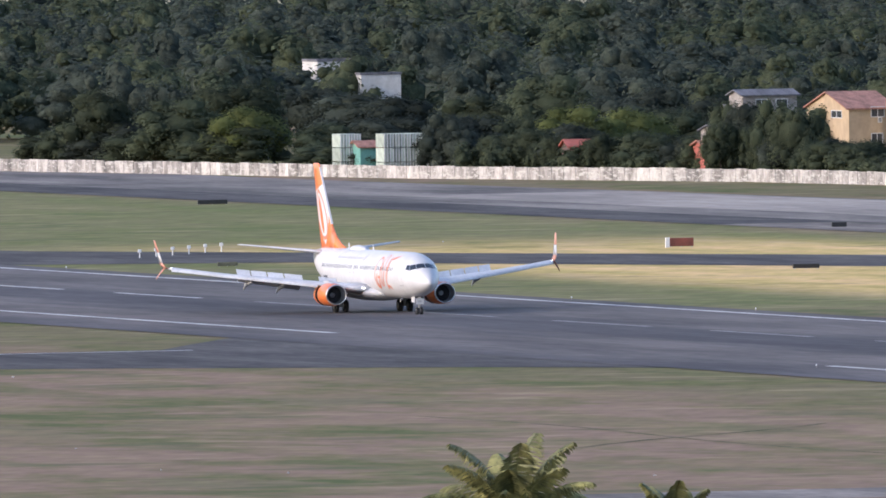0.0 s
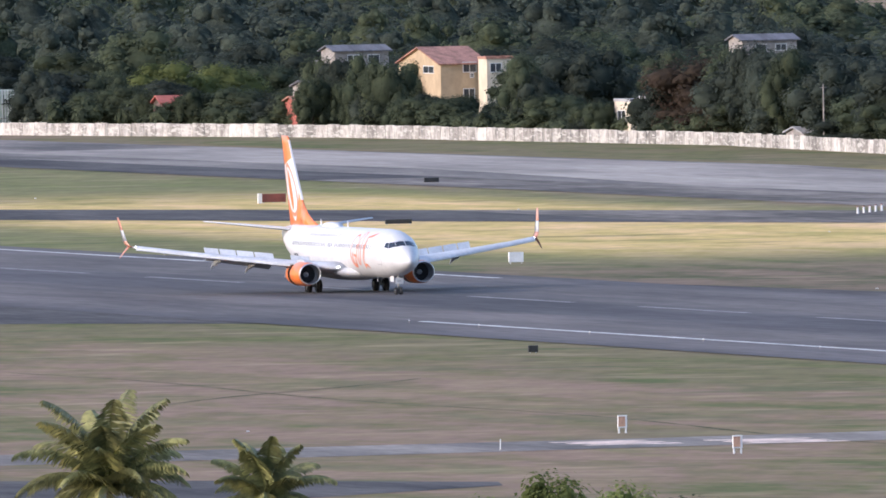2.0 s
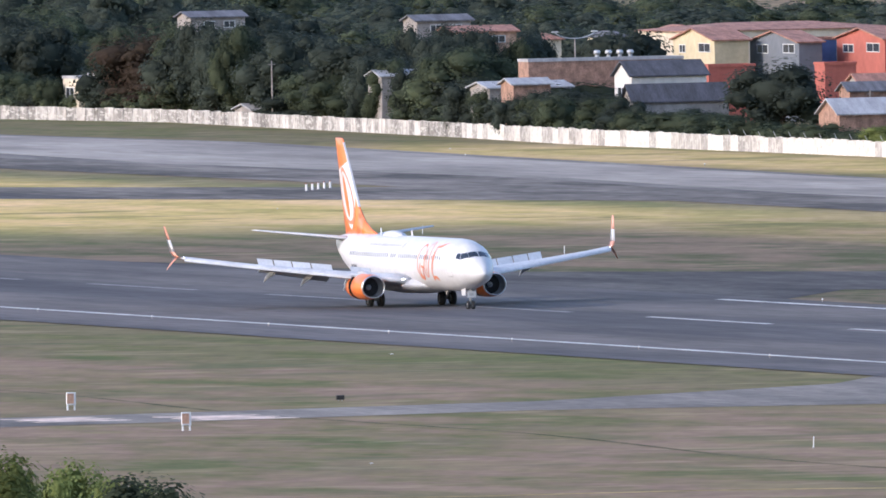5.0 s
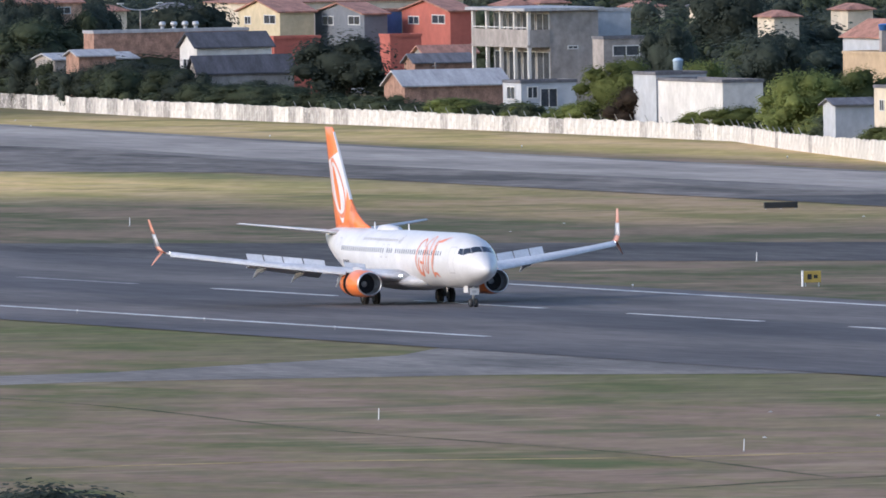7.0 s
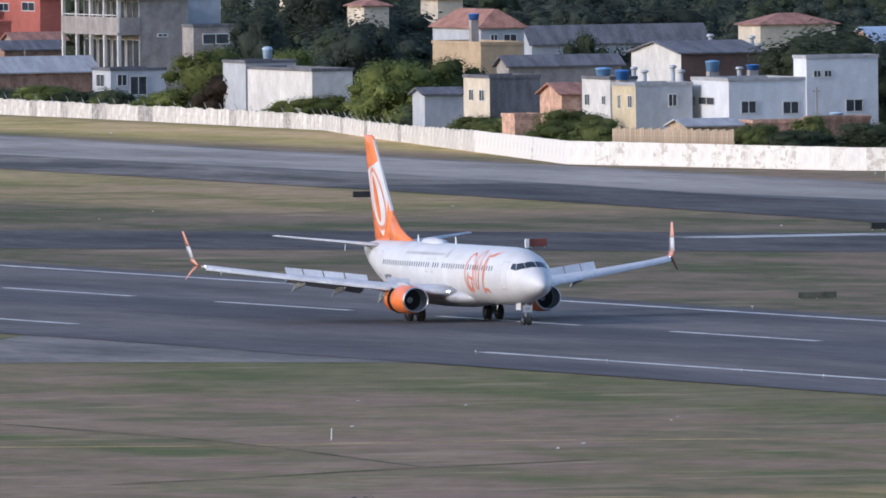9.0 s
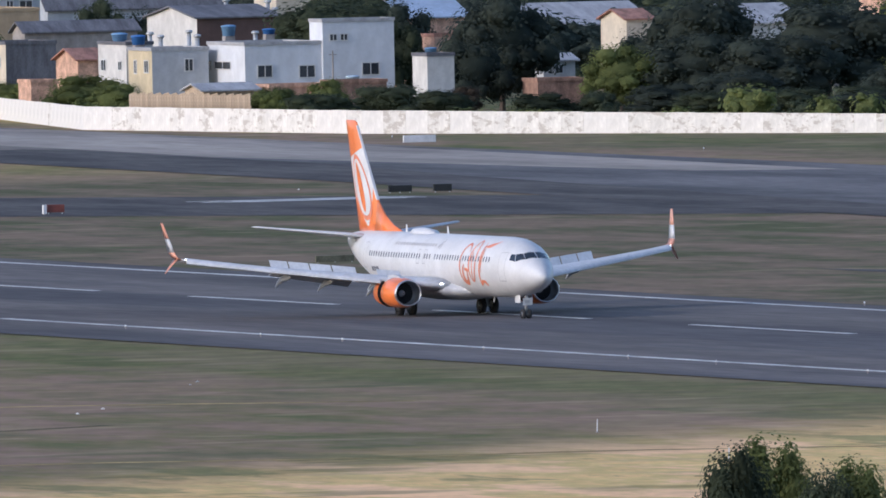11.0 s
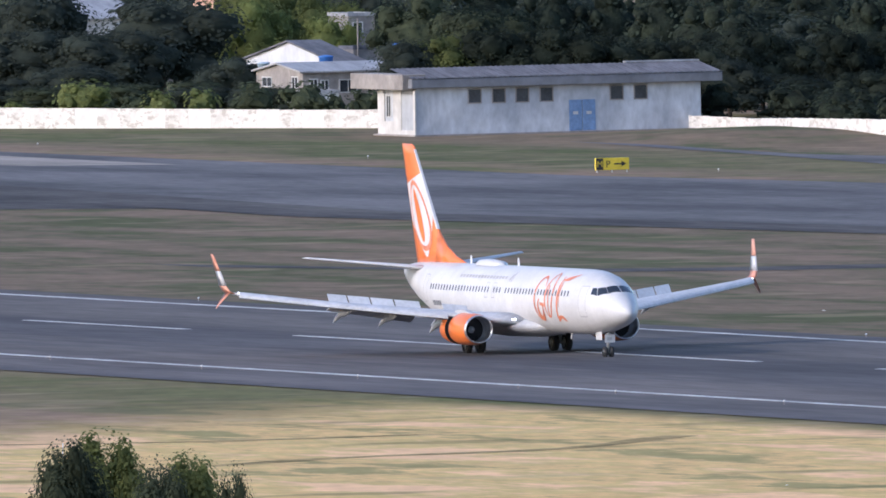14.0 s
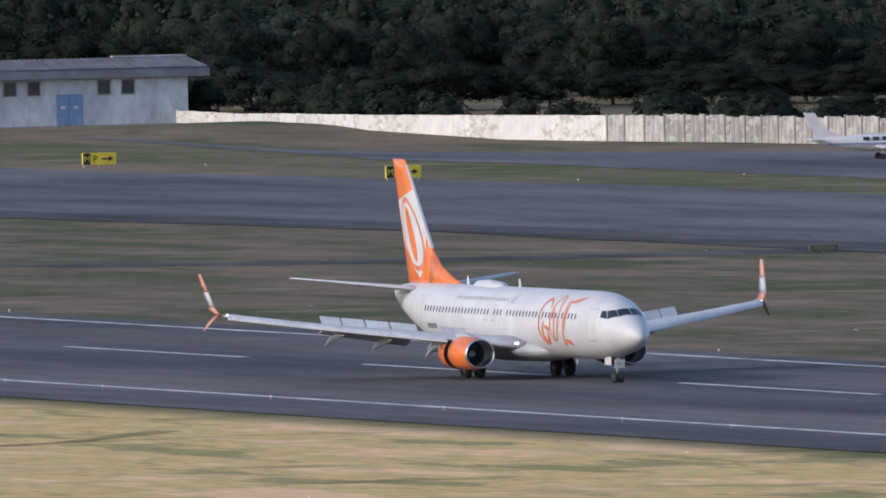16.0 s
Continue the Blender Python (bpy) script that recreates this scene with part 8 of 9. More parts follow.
far_tree(-1441, 373, 6.3, 16.0, "dark")
far_tree(-1466, 385, 6.5, 11.1, "mid")
far_tree(-1452, 387, 6.3, 11.3, "mid")
far_tree(-1459, 394, 7.0, 15.3, "dark")
far_tree(-1445, 394, 6.6, 15.4, "mid")
far_tree(-1454, 402, 7.0, 13.3, "dark")
far_tree(-1458, 408, 5.4, 15.4, "dark")
far_tree(-1454, 414, 6.0, 10.9, "dark")
far_tree(-1430, 412, 7.0, 16.0, "dark")
far_tree(-1651, 357, 7.5, 16.4, "mid")
far_tree(-1654, 366, 6.3, 16.4, "mid")
far_tree(-1652, 373, 7.3, 13.1, "dark")
far_tree(-1641, 374, 6.0, 12.9, "mid")
far_tree(-1620, 375, 6.9, 13.3, "mid")
far_tree(-1630, 383, 6.1, 17.0, "dark")
far_tree(-1642, 393, 5.3, 14.3, "mid")
far_tree(-1627, 394, 6.8, 15.5, "mid")
far_tree(-1646, 406, 6.2, 15.4, "dark")
far_tree(-1608, 401, 6.0, 16.8, "dark")
far_tree(-1622, 412, 6.0, 15.6, "dark")
far_tree(-1620, 418, 5.8, 12.8, "dark")
far_tree(-1626, 427, 6.0, 15.4, "mid")
far_tree(-1616, 429, 6.4, 16.7, "dark")
far_tree(-1609, 432, 5.7, 11.5, "mid")
far_tree(-1602, 437, 4.9, 11.9, "dark")
far_tree(-1597, 442, 6.1, 13.6, "mid")
far_tree(-1599, 450, 5.0, 12.7, "dark")
far_tree(-1607, 460, 6.0, 13.5, "dark")
far_tree(-1619, 471, 4.9, 11.0, "dark")
far_tree(-928, 253, 8.5, 9.3, "mid")
far_tree(-942, 263, 7.9, 9.4, "mid")
far_tree(-931, 266, 7.5, 12.5, "dark")
far_tree(-939, 273, 7.7, 12.1, "dark")
far_tree(-943, 278, 8.6, 10.7, "dark")
far_tree(-923, 278, 7.4, 8.8, "dark")
far_tree(-913, 279, 8.8, 11.9, "dark")
far_tree(-916, 285, 7.4, 13.3, "dark")
far_tree(-912, 288, 8.1, 11.3, "dark")
far_tree(-920, 295, 8.6, 12.3, "mid")
far_tree(-912, 296, 8.3, 9.1, "mid")
far_tree(-937, 310, 7.8, 9.7, "dark")
far_tree(-925, 310, 6.8, 10.6, "dark")
far_tree(-934, 319, 7.8, 9.3, "dark")
far_tree(-922, 319, 6.8, 9.5, "mid")
far_tree(-902, 317, 8.0, 9.2, "dark")
far_tree(-1007, 281, 7.6, 11.9, "mid")
far_tree(-1027, 292, 8.4, 12.4, "mid")
far_tree(-1002, 289, 7.9, 13.5, "mid")
far_tree(-995, 293, 7.7, 12.9, "dark")
far_tree(-1026, 308, 8.4, 13.2, "dark")
far_tree(-1010, 308, 7.0, 11.0, "dark")
far_tree(-1020, 317, 7.7, 14.3, "dark")
far_tree(-1008, 319, 8.2, 12.6, "dark")
far_tree(-1011, 324, 7.6, 12.8, "dark")
far_tree(-1002, 327, 7.6, 9.6, "dark")
far_tree(-1013, 335, 7.9, 10.8, "dark")
far_tree(-990, 331, 8.1, 10.9, "mid")
far_tree(-999, 339, 8.0, 9.8, "dark")
far_tree(-1011, 348, 7.2, 12.8, "dark")
far_tree(-1008, 354, 7.8, 11.3, "mid")
far_tree(-1006, 357, 7.0, 13.2, "mid")
far_tree(-1145, 280, 8.1, 14.1, "dark")
far_tree(-1138, 282, 7.7, 14.3, "dark")
far_tree(-1155, 292, 7.7, 10.2, "mid")
far_tree(-1157, 298, 8.0, 12.9, "dark")
far_tree(-1150, 300, 8.5, 14.0, "dark")
far_tree(-1141, 303, 8.1, 14.4, "dark")
far_tree(-1149, 312, 8.1, 13.8, "dark")
far_tree(-1161, 321, 7.3, 14.8, "dark")
far_tree(-1132, 316, 7.9, 12.1, "dark")
far_tree(-1152, 326, 7.1, 12.5, "mid")
far_tree(-1146, 329, 7.3, 12.8, "dark")
far_tree(-1124, 328, 7.5, 13.1, "dark")
far_tree(-1133, 337, 7.5, 9.5, "dark")
far_tree(-1136, 343, 7.0, 9.6, "dark")
far_tree(-1144, 352, 6.9, 11.1, "dark")
far_tree(-1125, 350, 7.1, 11.0, "dark")
far_tree(-1115, 354, 6.5, 12.9, "dark")
far_tree(-1109, 356, 7.1, 9.7, "mid")
far_tree(-1138, 372, 6.8, 13.1, "dark")
far_tree(-1132, 375, 6.9, 11.5, "mid")
far_tree(-1110, 372, 6.9, 12.1, "dark")
far_tree(-1140, 387, 6.8, 9.8, "mid")
far_tree(-1113, 382, 6.9, 11.3, "dark")
far_tree(-1111, 386, 7.6, 11.9, "mid")
far_tree(-1103, 388, 6.0, 14.5, "mid")
far_tree(-1102, 391, 6.2, 10.3, "mid")
far_tree(-752, 261, 6.7, 12.9, "mid")
far_tree(-748, 264, 6.4, 12.8, "dark")
far_tree(-752, 270, 7.0, 9.7, "dark")
far_tree(-734, 269, 6.9, 11.5, "dark")
far_tree(-735, 273, 6.3, 11.2, "dark")
far_tree(-741, 280, 6.9, 12.5, "dark")
far_tree(-750, 289, 6.5, 10.4, "mid")
far_tree(-734, 288, 6.8, 12.6, "mid")
far_tree(-722, 287, 6.2, 8.8, "dark")
far_tree(-745, 300, 6.2, 11.1, "shade_dark")
far_tree(-724, 296, 6.0, 12.3, "mid")
far_tree(-729, 303, 6.6, 11.8, "shade_dark")
far_tree(-744, 313, 6.1, 10.0, "shade_dark")
far_tree(-719, 309, 5.6, 9.3, "shade_dark")
far_tree(-720, 314, 5.8, 12.7, "shade_dark")
far_tree(-727, 320, 5.6, 10.7, "shade_dark")
far_tree(-716, 321, 6.2, 10.4, "shade_dark")
far_tree(-734, 331, 6.0, 13.1, "shade_dark")
far_tree(-740, 339, 6.0, 10.2, "shade_dark")
far_tree(-834, 292, 6.4, 12.0, "mid")
far_tree(-805, 286, 8.0, 9.9, "dark")
far_tree(-828, 300, 7.0, 13.1, "mid")
far_tree(-837, 307, 6.6, 11.5, "dark")
far_tree(-820, 306, 6.7, 10.3, "dark")
far_tree(-832, 315, 6.0, 8.5, "dark")
far_tree(-801, 310, 7.2, 11.4, "dark")
far_tree(-812, 318, 7.0, 12.0, "dark")
far_tree(-824, 328, 5.8, 9.7, "dark")
far_tree(-803, 325, 6.3, 12.4, "dark")
far_tree(-818, 336, 6.9, 8.9, "mid")
far_tree(-792, 332, 6.5, 11.1, "mid")
far_tree(-805, 340, 5.9, 11.2, "dark")
far_tree(-813, 348, 6.2, 9.7, "mid")
far_tree(-798, 347, 5.8, 12.5, "dark")
far_tree(-810, 356, 6.3, 8.5, "dark")
far_tree(-800, 358, 6.1, 9.0, "dark")
far_tree(-792, 359, 5.8, 11.2, "dark")
far_tree(-936, 330, 5.9, 11.9, "dark")
far_tree(-916, 330, 6.4, 11.6, "mid")
far_tree(-916, 336, 7.4, 11.0, "dark")
far_tree(-932, 345, 5.5, 10.8, "mid")
far_tree(-930, 349, 6.7, 13.4, "mid")
far_tree(-910, 347, 6.1, 13.7, "mid")
far_tree(-911, 351, 5.8, 13.7, "dark")
far_tree(-902, 354, 6.8, 13.6, "mid")
far_tree(-906, 361, 5.9, 9.6, "mid")
far_tree(-885, 358, 7.0, 9.6, "dark")
far_tree(-889, 366, 6.9, 9.1, "mid")
far_tree(-896, 374, 6.5, 12.8, "dark")
far_tree(-906, 381, 5.5, 12.9, "mid")
far_tree(-898, 384, 5.6, 13.2, "dark")
far_tree(-884, 383, 5.8, 12.5, "mid")
far_tree(-903, 394, 4.9, 10.2, "dark")
far_tree(-889, 392, 6.2, 11.8, "mid")
far_tree(-883, 395, 6.5, 11.0, "dark")
far_tree(-638, 310, 6.6, 9.7, "shade_dark")
far_tree(-636, 314, 7.2, 11.4, "shade_dark")
far_tree(-619, 312, 7.4, 9.7, "shade_dark")
far_tree(-607, 313, 6.9, 9.6, "shade_dark")
far_tree(-635, 329, 7.2, 8.4, "shade_dark")
far_tree(-622, 328, 6.9, 12.5, "shade_dark")
far_tree(-634, 336, 6.5, 10.9, "shade_dark")
far_tree(-608, 331, 6.5, 8.0, "shade_dark")
far_tree(-603, 333, 6.9, 10.1, "shade_dark")
far_tree(-607, 338, 6.1, 9.3, "shade_dark")
far_tree(-628, 352, 6.6, 9.7, "shade_dark")
far_tree(-624, 355, 6.2, 8.9, "shade_dark")
far_tree(-626, 361, 6.6, 12.1, "shade_dark")
far_tree(-591, 350, 6.1, 8.7, "shade_dark")
far_tree(-589, 353, 7.0, 9.6, "shade_dark")
far_tree(-608, 365, 5.8, 12.3, "shade_dark")
far_tree(-595, 364, 6.1, 11.5, "shade_dark")
far_tree(-608, 373, 5.6, 8.1, "shade_dark")
far_tree(-605, 376, 5.3, 8.8, "shade_dark")
far_tree(-587, 372, 6.7, 12.2, "shade_dark")
far_tree(-610, 387, 5.7, 11.5, "shade_dark")
far_tree(-708, 339, 6.7, 10.3, "shade_dark")
far_tree(-690, 337, 7.3, 11.4, "shade_dark")
far_tree(-685, 340, 7.7, 11.8, "shade_dark")
far_tree(-693, 347, 7.8, 10.1, "shade_dark")
far_tree(-701, 355, 7.1, 10.4, "shade_dark")
far_tree(-693, 355, 6.6, 10.4, "shade_dark")
far_tree(-685, 357, 7.6, 10.1, "shade_dark")
far_tree(-691, 363, 7.3, 9.6, "shade_dark")
far_tree(-685, 366, 6.9, 12.4, "shade_dark")
far_tree(-683, 370, 6.5, 11.6, "shade_dark")
far_tree(-668, 368, 6.7, 8.9, "shade_dark")
far_tree(-701, 385, 5.9, 12.5, "shade_dark")
far_tree(-687, 383, 5.8, 9.2, "shade_dark")
far_tree(-673, 381, 7.1, 8.3, "shade_dark")
far_tree(-663, 381, 7.5, 10.0, "shade_dark")
far_tree(-695, 399, 6.3, 11.8, "shade_dark")
far_tree(-669, 391, 6.2, 11.2, "shade_dark")
far_tree(-682, 403, 6.3, 10.9, "shade_dark")
far_tree(-683, 409, 5.5, 10.3, "shade_dark")
far_tree(-671, 408, 5.4, 8.4, "shade_dark")
house("house", "low house with a weathered sheet roof among trees", -1047.8, -1043.0, 216.5, 222.3, 5.7, M_CONCRETE, "gable", M_ROOFPALE, 0.4, [('x', 217.9, 219.0, 4.7, 5.3), ('x', 220.1, 221.2, 4.6, 5.2)])
tree(-1052, 218, 7.8, 5.1, "dark")
tree(-1045, 218, 7.8, 6.1, "mid")
tree(-1034, 217, 7.7, 4.9, "dark")
tree(-1025, 217, 8.4, 5.3, "mid")
house("house", "low house with a weathered sheet roof among trees", -1108.7, -1103.7, 238.7, 244.6, 10.4, M_CONCRETE, "gable", M_ROOFGREY, 0.4, [('x', 240.2, 241.3, 9.3, 9.9), ('x', 242.4, 243.5, 9.3, 9.9)])
tree(-1075, 229, 10.9, 5.1, "dark")
tree(-1075, 231, 10.5, 5.5, "dark")
tree(-1074, 233, 11.0, 5.1, "dark")
tree(-1073, 235, 10.5, 6.4, "dark")
house("house", "low house with a weathered sheet roof among trees", -1003.2, -996.2, 213.8, 222.4, 5.0, M_CONCRETE, "gable", M_ROOFPALE, 0.4, [('x', 215.9, 217.5, 4.0, 4.6), ('x', 219.1, 220.7, 3.9, 4.5)])
tree(-1010, 216, 4.6, 5.6, "dark")
tree(-997, 215, 4.7, 5.8, "dark")
tree(-981, 214, 5.0, 4.8, "mid")
tree(-970, 213, 5.0, 6.0, "mid")
house("house", "low house with a weathered sheet roof among trees", -1104.9, -1098.3, 219.0, 226.8, 1.6, M_CONCRETE, "gable", M_ROOFPALE, 0.4, [('x', 220.9, 222.4, 0.5, 1.2), ('x', 223.9, 225.3, 0.5, 1.1)])
tree(-1111, 221, 1.3, 6.1, "dark")
tree(-1098, 220, 1.3, 5.4, "mid")
tree(-1086, 220, 1.9, 6.2, "dark")
tree(-1073, 219, 2.1, 5.5, "dark")
house("house", "low house with a weathered sheet roof among trees", -1144.6, -1139.5, 224.5, 230.5, 10.8, M_CONCRETE, "gable", M_ROOFGREY, 0.4, [('x', 226.0, 227.1, 9.7, 10.3), ('x', 228.2, 229.3, 9.7, 10.3)])
tree(-1137, 222, 10.5, 6.4, "mid")
tree(-1128, 222, 11.2, 6.1, "dark")
tree(-1119, 221, 10.6, 5.9, "dark")
tree(-1110, 221, 11.0, 6.4, "mid")
house("house", "low house with a weathered sheet roof among trees", -1098.8, -1093.0, 239.4, 246.3, 9.3, M_BRICKPALE, "gable", M_TILE, 0.4, [('x', 241.1, 242.4, 8.2, 8.8), ('x', 243.7, 245.0, 8.2, 8.8)])
tree(-1065, 229, 9.9, 6.6, "dark")
tree(-1064, 231, 9.6, 5.9, "dark")
tree(-1063, 234, 9.7, 5.3, "dark")
tree(-1063, 237, 9.4, 5.2, "mid")
house("house", "low house with a weathered sheet roof among trees", -1243.5, -1238.0, 207.1, 213.2, 9.2, M_CONCRETE, "gable", M_ROOFGREY, 0.4, [('x', 208.6, 209.8, 8.1, 8.7), ('x', 210.9, 212.1, 8.0, 8.7)])
tree(-1242, 207, 9.1, 5.9, "mid")
tree(-1239, 208, 9.2, 6.4, "dark")
tree(-1232, 209, 9.4, 5.9, "mid")
tree(-1227, 210, 9.2, 6.5, "mid")
house("house", "low house with a weathered sheet roof among trees", -1245.9, -1239.5, 204.5, 211.7, 5.4, M_CONCRETE, "gable", M_ROOFGREY, 0.4, [('x', 206.3, 207.6, 4.3, 4.9), ('x', 209.0, 210.3, 4.2, 4.9)])
tree(-1248, 205, 5.4, 6.5, "mid")
tree(-1241, 206, 5.2, 5.0, "dark")
tree(-1237, 208, 5.6, 5.7, "mid")
tree(-1230, 209, 5.6, 5.5, "dark")
house("house", "low house with a weathered sheet roof among trees", -1247.0, -1241.4, 203.8, 210.0, 3.7, M_REDWALL, "gable", M_TILE, 0.4, [('x', 205.4, 206.5, 2.6, 3.2), ('x', 207.7, 208.8, 2.5, 3.2)])
tree(-1248, 204, 3.2, 5.8, "mid")
tree(-1245, 206, 3.8, 6.2, "mid")
tree(-1240, 207, 3.2, 5.2, "mid")
tree(-1235, 208, 3.5, 5.1, "mid")
far_tree(-682, 327, 6.9, 10.7, "shade_dark")
far_tree(-681, 331, 8.3, 10.9, "shade_dark")
far_tree(-679, 335, 7.4, 8.2, "shade_dark")
far_tree(-678, 338, 6.5, 10.5, "shade_dark")
far_tree(-677, 342, 6.7, 10.8, "shade_dark")
far_tree(-675, 345, 6.5, 11.4, "shade_dark")
far_tree(-674, 349, 6.1, 9.6, "shade_dark")
far_tree(-672, 354, 7.7, 10.8, "shade_dark")
far_tree(-670, 358, 7.0, 8.3, "shade_dark")
far_tree(-669, 361, 6.9, 11.2, "shade_dark")
far_tree(-668, 365, 5.8, 8.7, "shade_dark")
far_tree(-666, 369, 7.1, 9.1, "shade_dark")
far_tree(-665, 373, 6.7, 9.2, "shade_dark")
far_tree(-663, 377, 6.5, 11.1, "shade_dark")
far_tree(-661, 382, 5.5, 9.6, "shade_dark")
far_tree(-660, 385, 6.3, 11.4, "shade_dark")
far_tree(-658, 390, 5.9, 9.8, "shade_dark")
far_tree(-657, 393, 5.2, 10.2, "shade_dark")
far_tree(-655, 397, 6.7, 9.7, "shade_dark")
far_tree(-654, 401, 6.3, 9.0, "shade_dark")
far_tree(-757, 356, 8.2, 8.4, "shade_dark")
far_tree(-755, 360, 8.4, 10.8, "shade_dark")
far_tree(-753, 365, 9.2, 9.2, "shade_dark")
far_tree(-752, 369, 7.3, 9.1, "shade_dark")
far_tree(-749, 375, 8.3, 9.0, "shade_dark")
far_tree(-748, 379, 7.8, 10.1, "shade_dark")
far_tree(-746, 385, 7.2, 10.2, "shade_dark")
far_tree(-744, 389, 6.5, 9.2, "shade_dark")
far_tree(-743, 393, 8.2, 10.4, "shade_dark")
far_tree(-741, 398, 7.7, 9.2, "shade_dark")
far_tree(-739, 402, 7.0, 10.8, "shade_dark")
far_tree(-738, 406, 7.7, 11.0, "shade_dark")
far_tree(-735, 412, 7.9, 11.8, "shade_dark")
far_tree(-733, 417, 6.4, 9.5, "shade_dark")
far_tree(-731, 423, 6.9, 10.6, "shade_dark")
far_tree(-729, 429, 5.9, 9.0, "shade_dark")
far_tree(-727, 433, 7.2, 8.8, "shade_dark")
far_tree(-1773, 260, 13.0, 13.9, "mid")
far_tree(-1771, 267, 12.4, 11.4, "dark")
far_tree(-1769, 275, 12.2, 13.5, "dark")
far_tree(-1767, 282, 11.8, 16.1, "dark")
far_tree(-1765, 290, 13.9, 13.4, "dark")
far_tree(-1763, 298, 13.0, 14.4, "dark")
far_tree(-1761, 305, 12.4, 13.0, "mid")
far_tree(-1759, 313, 12.7, 15.8, "dark")
far_tree(-1756, 320, 11.6, 12.2, "dark")
far_tree(-1754, 328, 12.3, 11.8, "mid")
far_tree(-1752, 336, 13.0, 13.2, "dark")
far_tree(-1750, 343, 12.0, 16.4, "mid")
far_tree(-1748, 351, 13.2, 15.6, "mid")
far_tree(-1746, 358, 10.6, 15.4, "mid")
far_tree(-1744, 366, 12.3, 13.1, "mid")
far_tree(-1742, 374, 10.2, 13.7, "dark")
far_tree(-1740, 381, 11.6, 12.5, "mid")
far_tree(-1738, 389, 12.7, 12.7, "dark")
far_tree(-1735, 396, 11.4, 11.3, "mid")
far_tree(-1733, 404, 11.7, 11.8, "dark")
far_tree(-1919, 296, 13.7, 14.8, "dark")
far_tree(-1917, 304, 12.8, 13.7, "dark")
far_tree(-1915, 312, 13.2, 13.3, "dark")
far_tree(-1912, 320, 13.6, 15.4, "dark")
far_tree(-1910, 328, 14.0, 15.1, "dark")
far_tree(-1908, 336, 12.4, 12.1, "dark")
far_tree(-1906, 344, 13.7, 11.9, "mid")
far_tree(-1904, 351, 11.6, 15.5, "mid")
far_tree(-1901, 359, 12.3, 16.7, "mid")
far_tree(-1899, 367, 12.1, 12.7, "mid")
far_tree(-1897, 375, 11.9, 14.6, "dark")
far_tree(-1895, 383, 12.8, 14.3, "dark")
far_tree(-1893, 391, 11.5, 15.7, "mid")
far_tree(-1890, 399, 10.6, 16.8, "mid")
far_tree(-1888, 407, 12.6, 16.2, "mid")
far_tree(-1886, 415, 11.5, 17.1, "mid")
far_tree(-1884, 423, 11.6, 15.1, "dark")
far_tree(-1882, 431, 11.5, 12.9, "mid")
far_tree(-1879, 439, 12.5, 13.7, "dark")
far_tree(-1877, 447, 11.5, 12.0, "dark")
tree(-1168, 217, 4.8, 4.6, "mid")
tree(-1171, 216, 4.1, 4.3, "mid")
far_tree(-1380, 291, 7.1, 11.3, "mid")
far_tree(-1378, 297, 6.4, 11.4, "dark")
far_tree(-1377, 304, 6.6, 13.2, "mid")
far_tree(-1375, 310, 6.8, 12.5, "mid")
far_tree(-1373, 317, 6.1, 12.9, "mid")
far_tree(-1371, 322, 4.5, 11.2, "mid")
far_tree(-1369, 328, 4.9, 10.1, "mid")
far_tree(-1368, 333, 5.2, 11.0, "dark")
far_tree(-1366, 338, 5.1, 9.8, "mid")
far_tree(-1365, 345, 4.5, 13.9, "dark")
far_tree(-1363, 351, 4.8, 10.5, "dark")
far_tree(-1467, 317, 7.1, 9.5, "dark")
far_tree(-1465, 323, 6.9, 13.7, "dark")
far_tree(-1463, 329, 7.6, 13.8, "dark")
far_tree(-1461, 335, 6.6, 13.7, "mid")
far_tree(-1459, 342, 7.5, 10.7, "mid")
far_tree(-1458, 347, 5.5, 12.1, "dark")
far_tree(-1456, 353, 5.5, 10.7, "mid")
far_tree(-1455, 358, 7.2, 9.8, "dark")
far_tree(-1453, 363, 4.8, 12.4, "dark")
far_tree(-1451, 369, 6.4, 11.6, "mid")
far_tree(-1450, 374, 6.8, 11.9, "dark")
far_tree(-1448, 380, 6.8, 13.8, "dark")
far_tree(-1601, 356, 7.9, 14.8, "mid")
far_tree(-1599, 361, 6.4, 11.6, "mid")
far_tree(-1598, 367, 6.8, 13.1, "dark")
far_tree(-1596, 374, 7.5, 13.6, "dark")
far_tree(-1594, 381, 7.2, 13.4, "dark")
far_tree(-1592, 387, 7.2, 10.1, "mid")
far_tree(-1590, 394, 7.2, 10.6, "dark")
far_tree(-1588, 400, 5.8, 11.9, "mid")
far_tree(-1586, 407, 5.7, 15.1, "mid")
far_tree(-1584, 414, 6.0, 14.9, "mid")
far_tree(-1582, 421, 5.2, 10.7, "dark")
far_tree(-1735, 395, 6.6, 10.9, "dark")
far_tree(-1733, 402, 7.1, 14.8, "mid")
far_tree(-1731, 410, 5.7, 14.9, "dark")
far_tree(-1730, 415, 7.8, 10.4, "mid")
far_tree(-1728, 422, 5.6, 12.6, "dark")
far_tree(-1725, 429, 5.5, 13.1, "mid")
far_tree(-1724, 436, 6.3, 12.0, "dark")
far_tree(-1722, 443, 5.9, 11.2, "dark")
far_tree(-1720, 448, 5.1, 11.3, "mid")
far_tree(-1718, 456, 5.2, 11.9, "dark")
far_tree(-1716, 462, 6.0, 14.4, "mid")
far_tree(-1827, 248, 14.7, 13.6, "dark")
far_tree(-1826, 254, 13.7, 11.6, "mid")
far_tree(-1824, 261, 14.3, 11.4, "mid")
far_tree(-1822, 268, 14.8, 14.5, "dark")
